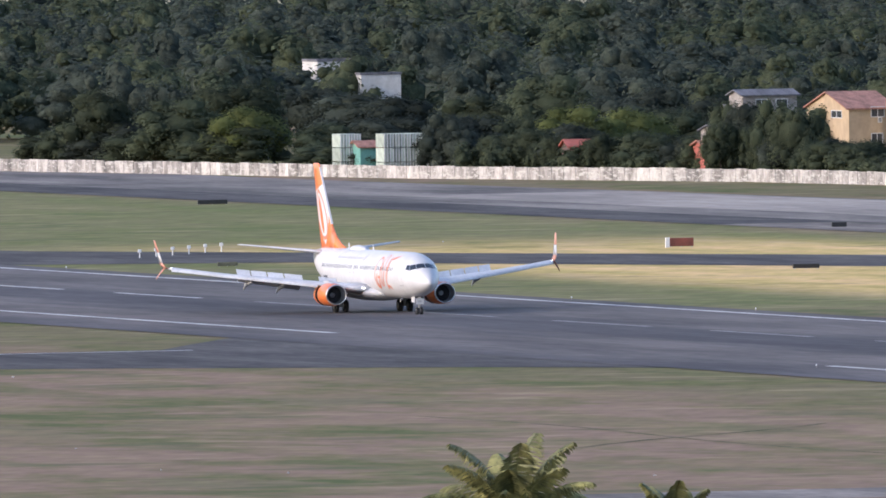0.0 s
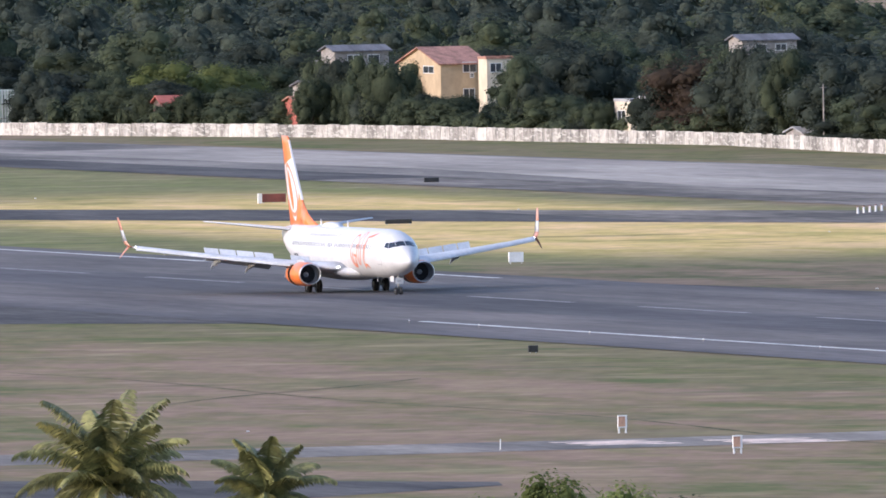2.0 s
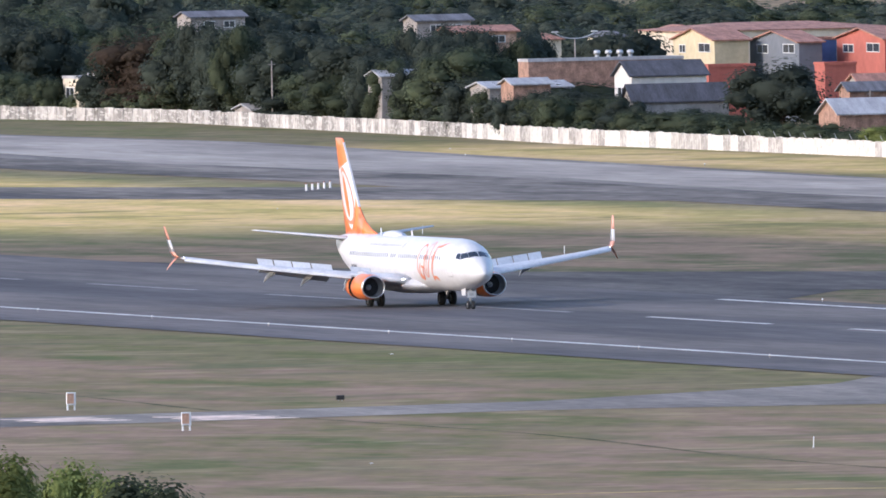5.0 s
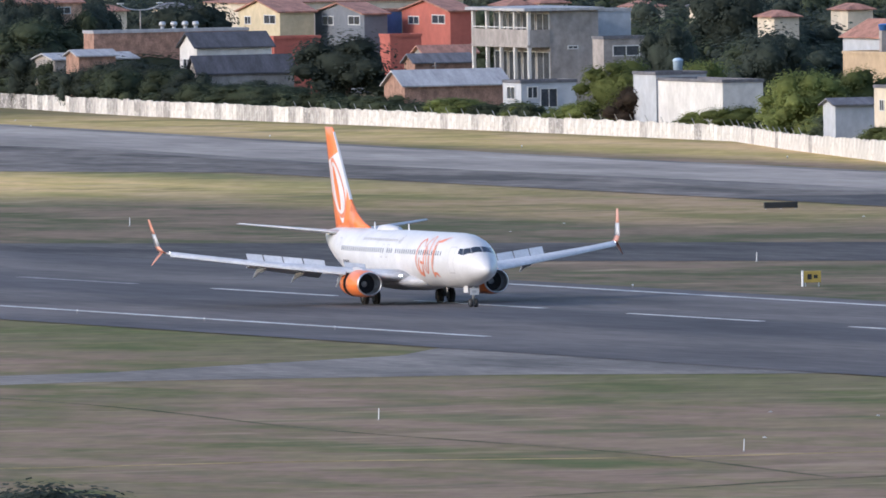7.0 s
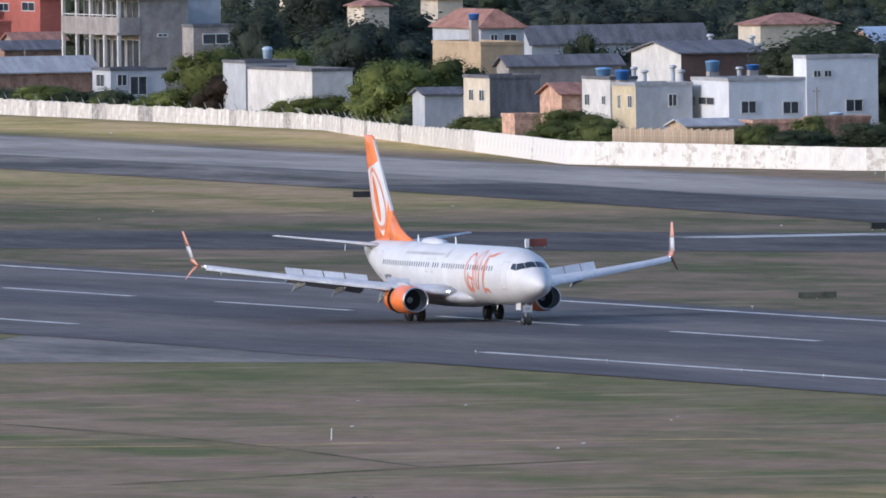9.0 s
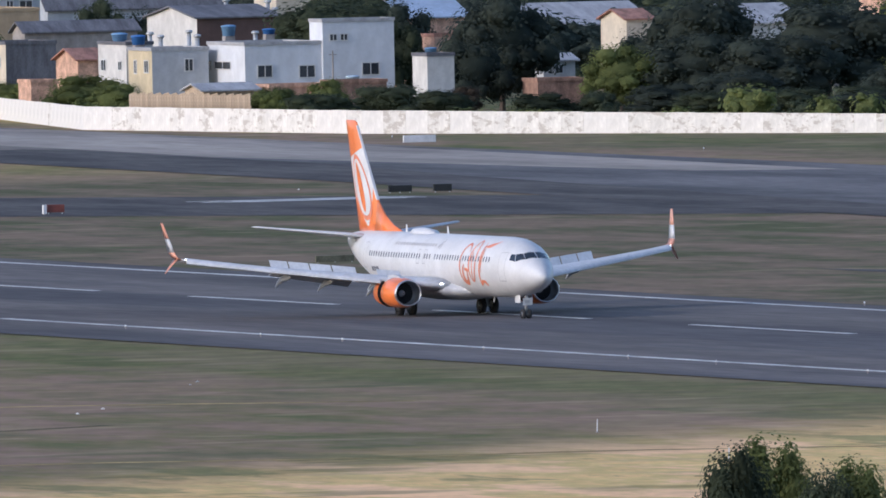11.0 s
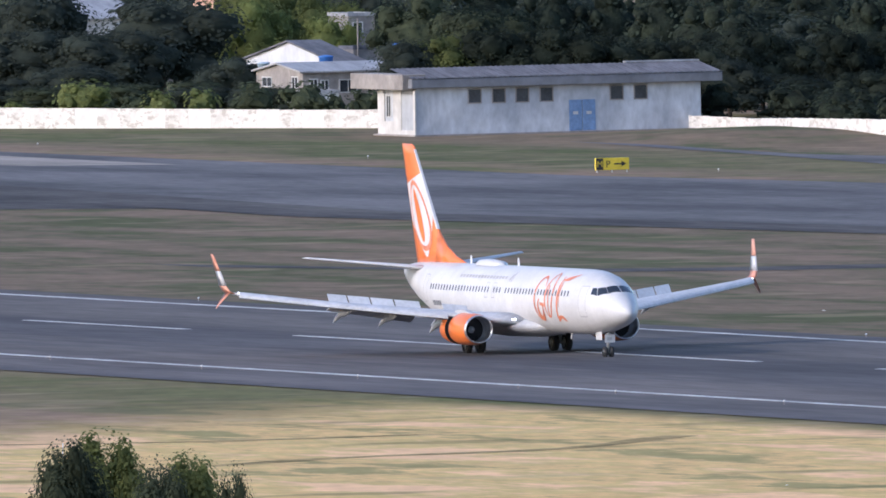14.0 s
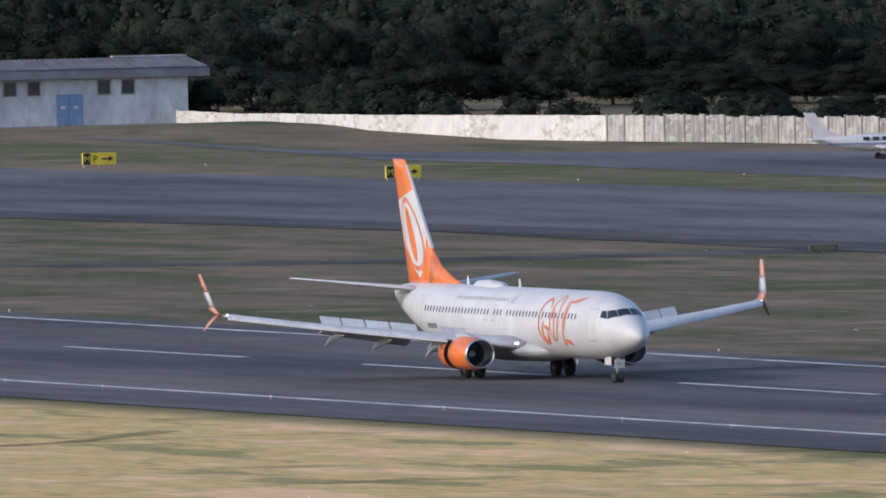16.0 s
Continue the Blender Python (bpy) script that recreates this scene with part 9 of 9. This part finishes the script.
far_tree(-1820, 275, 13.0, 10.7, "mid")
far_tree(-1819, 281, 13.2, 10.4, "dark")
far_tree(-1817, 288, 14.7, 12.1, "mid")
far_tree(-1815, 294, 13.6, 15.5, "dark")
far_tree(-1813, 302, 12.6, 14.5, "mid")
far_tree(-1811, 308, 13.6, 13.6, "dark")
far_tree(-1810, 314, 14.0, 10.6, "dark")
far_tree(-1808, 320, 14.0, 13.9, "dark")
far_tree(-1807, 326, 12.5, 15.1, "dark")
far_tree(-1805, 333, 13.7, 13.1, "mid")
far_tree(-1803, 340, 12.9, 15.7, "mid")
far_tree(-1801, 347, 13.7, 15.4, "dark")
far_tree(-1799, 353, 12.2, 14.8, "mid")
far_tree(-1798, 359, 11.8, 12.1, "mid")
far_tree(-1796, 365, 12.7, 13.1, "mid")
far_tree(-1794, 372, 11.9, 10.4, "mid")
far_tree(-1792, 379, 12.2, 14.2, "dark")
far_tree(-1791, 386, 13.0, 15.6, "dark")
far_tree(-1973, 283, 13.6, 15.1, "mid")
far_tree(-1971, 291, 14.5, 14.9, "mid")
far_tree(-1969, 298, 13.9, 13.3, "mid")
far_tree(-1968, 305, 14.9, 16.0, "mid")
far_tree(-1966, 311, 13.4, 14.6, "dark")
far_tree(-1964, 319, 13.8, 12.1, "mid")
far_tree(-1962, 325, 14.6, 15.6, "mid")
far_tree(-1960, 333, 13.6, 14.7, "dark")
far_tree(-1958, 340, 14.3, 15.8, "mid")
far_tree(-1956, 346, 13.8, 12.3, "dark")
far_tree(-1954, 354, 12.4, 12.4, "dark")
far_tree(-1952, 362, 13.6, 12.5, "mid")
far_tree(-1950, 370, 13.6, 11.9, "mid")
far_tree(-1948, 377, 13.8, 15.7, "mid")
far_tree(-1947, 384, 13.7, 15.1, "mid")
far_tree(-1945, 391, 12.8, 14.5, "dark")
far_tree(-1943, 398, 12.4, 12.9, "mid")
far_tree(-1941, 405, 13.3, 11.1, "mid")
far_tree(-1939, 411, 11.6, 10.9, "mid")
far_tree(-1937, 419, 12.7, 12.8, "dark")
far_tree(-1935, 426, 11.6, 11.3, "mid")
far_tree(-2168, 331, 14.2, 16.8, "dark")
far_tree(-2166, 337, 15.0, 14.8, "mid")
far_tree(-2164, 346, 14.3, 14.1, "mid")
far_tree(-2161, 354, 13.5, 16.5, "mid")
far_tree(-2159, 363, 12.7, 15.1, "mid")
far_tree(-2157, 369, 13.2, 14.9, "mid")
far_tree(-2155, 376, 12.8, 12.7, "mid")
far_tree(-2154, 383, 12.5, 15.2, "mid")
far_tree(-2152, 391, 12.1, 15.1, "dark")
far_tree(-2150, 398, 13.1, 13.5, "mid")
far_tree(-2148, 404, 13.5, 16.1, "dark")
far_tree(-2146, 411, 13.1, 17.3, "mid")
far_tree(-2144, 419, 12.6, 11.5, "dark")
far_tree(-2142, 427, 13.5, 13.5, "dark")
far_tree(-2140, 436, 11.6, 13.7, "dark")
far_tree(-2137, 444, 12.1, 13.0, "dark")
far_tree(-2136, 450, 12.3, 16.3, "dark")
far_tree(-2134, 457, 11.5, 13.3, "dark")
far_tree(-2132, 465, 11.1, 16.2, "dark")
far_tree(-2130, 472, 11.3, 16.0, "dark")
far_tree(-2128, 479, 11.8, 14.0, "mid")
far_tree(-2459, 402, 13.2, 18.1, "dark")
far_tree(-2457, 409, 12.4, 15.2, "mid")
far_tree(-2455, 416, 13.1, 12.9, "mid")
far_tree(-2454, 423, 13.1, 12.5, "mid")
far_tree(-2451, 432, 13.3, 12.3, "dark")
far_tree(-2449, 439, 12.2, 17.7, "mid")
far_tree(-2447, 448, 12.0, 15.3, "mid")
far_tree(-2444, 457, 12.6, 17.8, "dark")
far_tree(-2442, 467, 11.0, 15.1, "dark")
far_tree(-2440, 475, 11.9, 14.0, "mid")
far_tree(-2437, 484, 12.2, 14.0, "dark")
far_tree(-2435, 493, 12.3, 14.5, "dark")
far_tree(-2433, 501, 11.0, 13.2, "mid")
far_tree(-2431, 508, 12.4, 12.3, "dark")
far_tree(-2429, 517, 10.2, 17.9, "dark")
far_tree(-2426, 526, 11.5, 17.4, "dark")
far_tree(-2424, 533, 11.2, 15.4, "mid")
far_tree(-2422, 542, 10.4, 14.9, "dark")
far_tree(-2420, 550, 11.7, 14.0, "dark")
far_tree(-2417, 559, 9.4, 14.4, "mid")
far_tree(-2416, 566, 10.3, 12.8, "dark")
far_tree(-1097, 293, 8.4, 10.8, "mid")
far_tree(-1095, 301, 9.1, 8.3, "dark")
far_tree(-1092, 308, 9.3, 9.2, "dark")
far_tree(-1090, 314, 8.7, 9.7, "dark")
far_tree(-1088, 322, 9.1, 9.2, "dark")
far_tree(-1086, 329, 9.0, 11.6, "mid")
far_tree(-1084, 335, 9.0, 9.8, "mid")
far_tree(-1082, 341, 8.8, 12.0, "dark")
far_tree(-1079, 349, 8.0, 8.8, "dark")
far_tree(-1077, 356, 7.2, 8.5, "mid")
far_tree(-1075, 362, 7.4, 9.4, "mid")
far_tree(-1073, 369, 7.6, 8.5, "mid")
far_tree(-1070, 376, 6.6, 12.1, "dark")
far_tree(-1068, 383, 7.4, 8.1, "dark")
far_tree(-1066, 389, 7.6, 10.5, "mid")
far_tree(-1183, 320, 9.8, 8.0, "dark")
far_tree(-1181, 328, 8.2, 12.4, "mid")
far_tree(-1179, 334, 9.4, 11.6, "mid")
far_tree(-1177, 340, 8.6, 11.4, "dark")
far_tree(-1175, 346, 9.1, 9.5, "dark")
far_tree(-1172, 353, 8.9, 8.5, "mid")
far_tree(-1170, 360, 8.4, 12.7, "mid")
far_tree(-1168, 366, 9.0, 8.7, "mid")
far_tree(-1166, 373, 8.3, 11.6, "mid")
far_tree(-1164, 380, 8.2, 11.4, "mid")
far_tree(-1161, 388, 8.1, 8.3, "mid")
far_tree(-1159, 395, 7.2, 11.6, "mid")
far_tree(-1156, 403, 6.8, 8.2, "dark")
far_tree(-1154, 409, 8.0, 9.0, "mid")
far_tree(-1152, 415, 7.7, 11.9, "dark")
far_tree(-1150, 422, 6.8, 8.0, "dark")
far_tree(-1288, 354, 8.4, 9.9, "mid")
far_tree(-1285, 362, 8.9, 12.3, "dark")
far_tree(-1283, 369, 8.6, 11.7, "dark")
far_tree(-1280, 377, 7.7, 10.7, "dark")
far_tree(-1278, 385, 8.6, 10.9, "dark")
far_tree(-1276, 391, 7.6, 12.1, "dark")
far_tree(-1274, 398, 8.5, 10.6, "mid")
far_tree(-1271, 405, 8.7, 9.2, "dark")
far_tree(-1269, 413, 8.0, 9.0, "mid")
far_tree(-1266, 421, 7.8, 12.5, "mid")
far_tree(-1264, 428, 8.3, 8.3, "dark")
far_tree(-1261, 435, 7.6, 12.3, "mid")
far_tree(-1259, 442, 7.6, 11.3, "dark")
far_tree(-1256, 450, 7.2, 11.4, "dark")
far_tree(-1254, 458, 6.2, 10.1, "dark")
woods()

sign("direction_sign", "yellow taxiway direction sign with a black arrow", -307.5, 175.6, 2.8, 0.95, 0.2, M_SIGNYEL, 3, "P")
sign("direction_sign", "yellow taxiway direction sign with a black arrow", -243.0, 175.5, 2.85, 0.95, 0.2, M_SIGNYEL, 3, "N")
exit_sign = sign("direction_sign", "small faded amber airfield sign with a white end post", -222.5, 36.0, 1.35, 0.85, 0.3, M_AMBER, 2)
part("glyph_bar", boxes((0.122, 0.13, 0.28, 0.62, 0.52, 0.92), (0.122, 0.13, 0.78, 1.08, 0.6, 0.86)), M_SIGNBLK, exit_sign, "dark unreadable sign marks")
part("end_post", boxes((-0.13, 0.13, -0.12, -0.01, 0.0, 1.18), bevel=0.02), M_SIGNWHITE, exit_sign, "white end post")
sign("direction_sign", "faded amber airfield sign with a pale end in the grass", -761.5, 35.4, 1.35, 0.8, 0.3, M_SIGNAMBER, 2)
sign("holding_sign", "dark red airfield sign with a white end in dry grass", -868.5, 97.0, 2.35, 0.8, 0.1, M_SIGNRED, 3)
sign("white_sign", "white end panel of a red airfield sign", -868.2, 96.5, 0.4, 0.95, 0.0, M_SIGNWHITE, 2)
sign("taxiway_sign", "black back of an airfield sign in the grass", -954.5, 137.3, 1.5, 0.45, 0.05, M_SIGNBLK, 2)
sign("taxiway_sign", "long black back of an airfield sign", -754.0, 77.2, 2.5, 0.4, 0.08, M_SIGNBLK, 3)
sign("taxiway_sign", "long black back of an airfield sign", -1150.0, 123.0, 3.2, 0.45, 0.05, M_SIGNBLK, 3)
sign("taxiway_sign", "long black back of an airfield sign", -476.0, 116.9, 2.9, 0.5, 0.08, M_SIGNBLK, 3)
sign("taxiway_sign", "black back of an airfield sign by the taxiway", -333.5, 112.4, 1.95, 0.5, 0.1, M_SIGNBLK, 3)
sign("taxiway_sign", "grey back of an airfield sign by the taxiway", -332.2, 115.7, 1.5, 0.55, 0.1, M_SIGNBLK, 2)
sign("holding_sign", "dark red airfield sign with a white end", -296.2, 71.6, 1.4, 0.6, 0.15, M_SIGNRED, 2)
sign("white_sign", "white end panel of a red airfield sign", -296.0, 71.2, 0.3, 0.7, 0.05, M_SIGNWHITE, 2)
sign("low_sign", "low weathered yellow-green airfield sign lying in grass", -136.0, 37.6, 2.9, 0.45, 0.05, M_SIGNGREY, 3)
sign("low_sign", "low weathered airfield sign in grass", -22.3, 119.0, 2.1, 0.45, 0.05, M_SIGNGREY, 3)
sign("low_sign", "low weathered airfield sign in grass", -820.0, 39.8, 1.9, 0.35, 0.05, M_SIGNGREY, 3)
sign("cabinet_box", "white equipment cabinet on legs in the grass", -577.0, 38.6, 1.3, 0.85, 0.15, M_SIGNWHITE, 2)
sign("cabinet_box", "long white equipment box on the verge", -508.5, 175.2, 2.9, 0.6, 0.0, M_SIGNWHITE, 2)
sign("dark_cabinet", "small dark equipment cabinet in the grass", -271.5, -46.8, 0.75, 0.5, 0.05, M_SIGNBLK, 2)
sign("dark_cabinet", "small dark equipment cabinet in the grass", -57.6, -82.7, 0.55, 0.3, 0.05, M_SIGNBLK, 2)
marker_post(-50.8, -103.2)
marker_post(3.5, -111.1)
for sx, sy in ((78.0, -92.0), (160.0, -95.0), (245.0, -78.0), (300.0, -90.0), (420.0, -92.0), (-18.0, -121.0), (-470.0, 60.0), (-560.0, 75.0), (-300.0, 58.0)):
    stick(sx, sy, 0.75)
lamp0 = edge_lamp()
lamp0.location = (-372.0, -27.8, 0.05)
for lx in list(range(-350, -110, 30)) + list(range(-12, 420, 24)):
    copy_thing(lamp0, pose(lx + (lx * 7 % 11) - 5, -27.8, 0.05))
for lx in list(range(-1000, -540, 60)) + list(range(-290, 500, 60)):
    copy_thing(lamp0, pose(lx, 25.2, 0.05))
for lx in range(-900, 100, 75):
    copy_thing(lamp0, pose(lx, 180.0 + (lx * 3 % 7), 0.0))
# approach lamps on short posts by the exit taxiway
for k in range(6):
    root = tagged(new("lamp_post"), "short white lamp post beside the exit taxiway", "lamp post", "taxiway lamp posts")
    root.location = (-867.0 - 5.0 * k, 44.3 + 2.9 * k, 0)
    part("post", rod(bmesh.new(), (0, 0, 0), (0, 0, 0.55), 0.06, n=6), M_SIGNWHITE, root)
    part("lamp_head", boxes((-0.12, 0.12, -0.16, 0.16, 0.55, 0.85), bevel=0.03), M_SIGNWHITE, root)
for k in range(5):
    root = tagged(new("bollard"), "white bollard at the pavement edge", "bollard", "white bollards")
    root.location = (-753.4 - 2.6 * k, 122.2 + 1.35 * k, 0)
    part("post", rod(bmesh.new(), (0, 0, 0), (0, 0, 0.6), 0.12, 0.1, 8), M_SIGNWHITE, root)
    part("cap", rod(bmesh.new(), (0, 0, 0.6), (0, 0, 0.68), 0.13, 0.08, 8), M_SIGNRED, root)


def worn_patches():
    """Faded paint where the service road and the exit taxiway carry holding marks."""
    root = tagged(new("holding_markings"), "faded white and pink holding marks on the pavement", "road marking", kind="structure")
    for x0, x1, y0, y1 in ((-33, -23, -113.5, -107.0), (-29, -18, -104.0, -97.0)):
        for k in range(5):
            w = (x1 - x0) / 5
            part("paint_bar", boxes((x0 + w * k + 0.2, x0 + w * k + w * 0.93, y0 + (k % 2), y1 - (k * 3 % 2), 0.025, 0.035)), M_PINKPAINT, root)
    for k in range(6):
        part("paint_bar", boxes((-323.0 + 1.2 * k, -322.2 + 1.2 * k, 92 + 1.5 * (k % 3), 110 - 2 * (k % 2), 0.03, 0.04)), M_PAINT, root)


worn_patches()


# ---- pale stones scattered over the field ----
def inside(px, py, poly):
    hit = np.zeros(len(px), bool)
    for (xa, ya), (xb, yb) in zip(poly, poly[1:] + poly[:1]):
        if ya != yb:
            cross = ((ya > py) != (yb > py)) & (px < (xb - xa) * (py - ya) / (yb - ya) + xa)
            hit ^= cross
    return hit


def scatter(name, label, category, mat, count, seed, tall, wide, blades):
    rnd = np.random.default_rng(seed)
    px, py = rnd.uniform(-1000, 480, count), rnd.uniform(-190, 205, count)
    keep = np.ones(count, bool)
    for poly in PAVED:
        keep &= ~inside(px, py, poly)
    v, f = [], []
    for x, y in zip(px[keep].tolist(), py[keep].tolist()):
        z = mound(x, y)
        s = tall * rnd.uniform(0.5, 1.3)
        for _ in range(blades):
            a, lean = rnd.uniform(0, 6.28), rnd.uniform(-0.35, 0.35)
            c, q = math.cos(a) * wide * rnd.uniform(0.5, 1.3), math.sin(a) * wide * rnd.uniform(0.5, 1.3)
            b = len(v)
            v.extend(((x - c, y - q, z), (x + c, y + q, z), (x + c * 0.5 + lean * s, y + q * 0.4 + lean * s, z + s), (x - c * 0.6 + lean * s, y - q * 0.5, z + s * 0.8)))
            f.append((b, b + 1, b + 2, b + 3))
    me = bpy.data.meshes.new(name)
    me.from_pydata(v, [], f)
    me.materials.append(mat)
    tagged(new(name, me), label, category, kind="stuff")


scatter("pale_stones", "small pale stones scattered on the grass", "stones", M_SIGNWHITE, 120, 9, 0.08, 0.13, 4)


def wheel_track(pts, width, z, mat, label):
    """A worn rut in the grass, its width across the way it runs."""
    bm = bmesh.new()
    rows = []
    for i, (x, y) in enumerate(pts):
        (xa, ya), (xb, yb) = pts[max(0, i - 1)], pts[min(len(pts) - 1, i + 1)]
        ln = math.hypot(xb - xa, yb - ya)
        w = width * (0.7 + 0.5 * ((i * 37) % 10) / 10) / 2
        nx, ny = -(yb - ya) / ln * w, (xb - xa) / ln * w
        rows.append((bm.verts.new((x - nx, y - ny, z)), bm.verts.new((x + nx, y + ny, z))))
    for (a, b), (c, d) in zip(rows, rows[1:]):
        bm.faces.new((a, b, d, c))
    bmesh.ops.recalc_face_normals(bm, faces=bm.faces[:])
    tagged(new("road_wheel_track", mesh_of(bm, "wheel_track", mat)), label, "track", kind="structure")


M_SOIL = material("rutted_soil", (0.36, 0.29, 0.125), 0.95, vary=0.4, scale=0.15, fine=1.0, second=(0.52, 0.38, 0.18), sheen=0.05)
wheel_track([(322 - 0.16 * k * k + 2.2 * math.sin(k * 0.9), -100 + 4.0 * k) for k in range(13)], 2.4, 0.012, M_SOIL, "dark wheel track worn into the dry grass")
wheel_track([(268 + 1.2 * k + 1.6 * math.sin(k * 1.3), -140 + 6.0 * k) for k in range(14)], 1.6, 0.012, M_SOIL, "dark wheel track worn into the dry grass")
wheel_track([(150 + 2.0 * k + 2.0 * math.sin(k * 1.1), -150 + 6.5 * k) for k in range(14)], 2.0, 0.012, M_SOIL, "dark wheel track worn into the dry grass")

M_RUT = material("green_rut_grass", (0.135, 0.138, 0.07), 0.95, vary=0.35, scale=0.1, fine=0.8, second=(0.20, 0.165, 0.105), sheen=0.05)
wheel_track([(-250 + 14.0 * k, -92.5 - 0.012 * k * k + 1.3 * math.sin(k * 0.7)) for k in range(34)], 0.65, 0.012, M_RUT, "long green wheel rut through the grass")
wheel_track([(-205 + 9.0 * k, -74 - 5.6 * k + 1.0 * math.sin(k * 1.1)) for k in range(7)], 0.8, 0.014, M_RUT, "green wheel rut bending across the grass")
wheel_track([(232 - 3.2 * k, -132 + 4.6 * k + 0.8 * math.sin(k)) for k in range(9)], 1.1, 0.014, M_RUT, "green wheel rut bending across the grass")


# ---- what moves ----
def motions():
    walk(airliner, [
        (0.0, pose(-608.51, PLANE_Y, 0)),
        (0.5, pose(-577.78, PLANE_Y, 0)),
        (1.0, pose(-546.71, PLANE_Y, 0)),
        (1.5, pose(-516.13, PLANE_Y, 0)),
        (2.0, pose(-485.85, PLANE_Y, 0)),
        (2.5, pose(-455.96, PLANE_Y, 0)),
        (3.0, pose(-426.29, PLANE_Y, 0)),
        (5.5, pose(-283.00, PLANE_Y, 0)),
        (6.0, pose(-255.68, PLANE_Y, 0)),
        (6.5, pose(-228.80, PLANE_Y, 0)),
        (7.0, pose(-202.07, PLANE_Y, 0)),
        (7.5, pose(-175.51, PLANE_Y, 0)),
        (8.0, pose(-149.20, PLANE_Y, 0)),
        (8.5, pose(-123.15, PLANE_Y, 0)),
        (9.0, pose(-97.18, PLANE_Y, 0)),
        (9.5, pose(-71.95, PLANE_Y, 0)),
        (10.0, pose(-47.18, PLANE_Y, 0)),
        (12.5, pose(71.73, PLANE_Y, 0)),
        (13.0, pose(94.26, PLANE_Y, 0)),
        (13.5, pose(116.59, PLANE_Y, 0)),
        (14.0, pose(137.92, PLANE_Y, 0)),
        (14.5, pose(159.56, PLANE_Y, 0)),
        (15.0, pose(181.25, PLANE_Y, 0)),
        (15.5, pose(202.33, PLANE_Y, 0)),
        (16.0, pose(222.91, PLANE_Y, 0)),
    ])


motions()
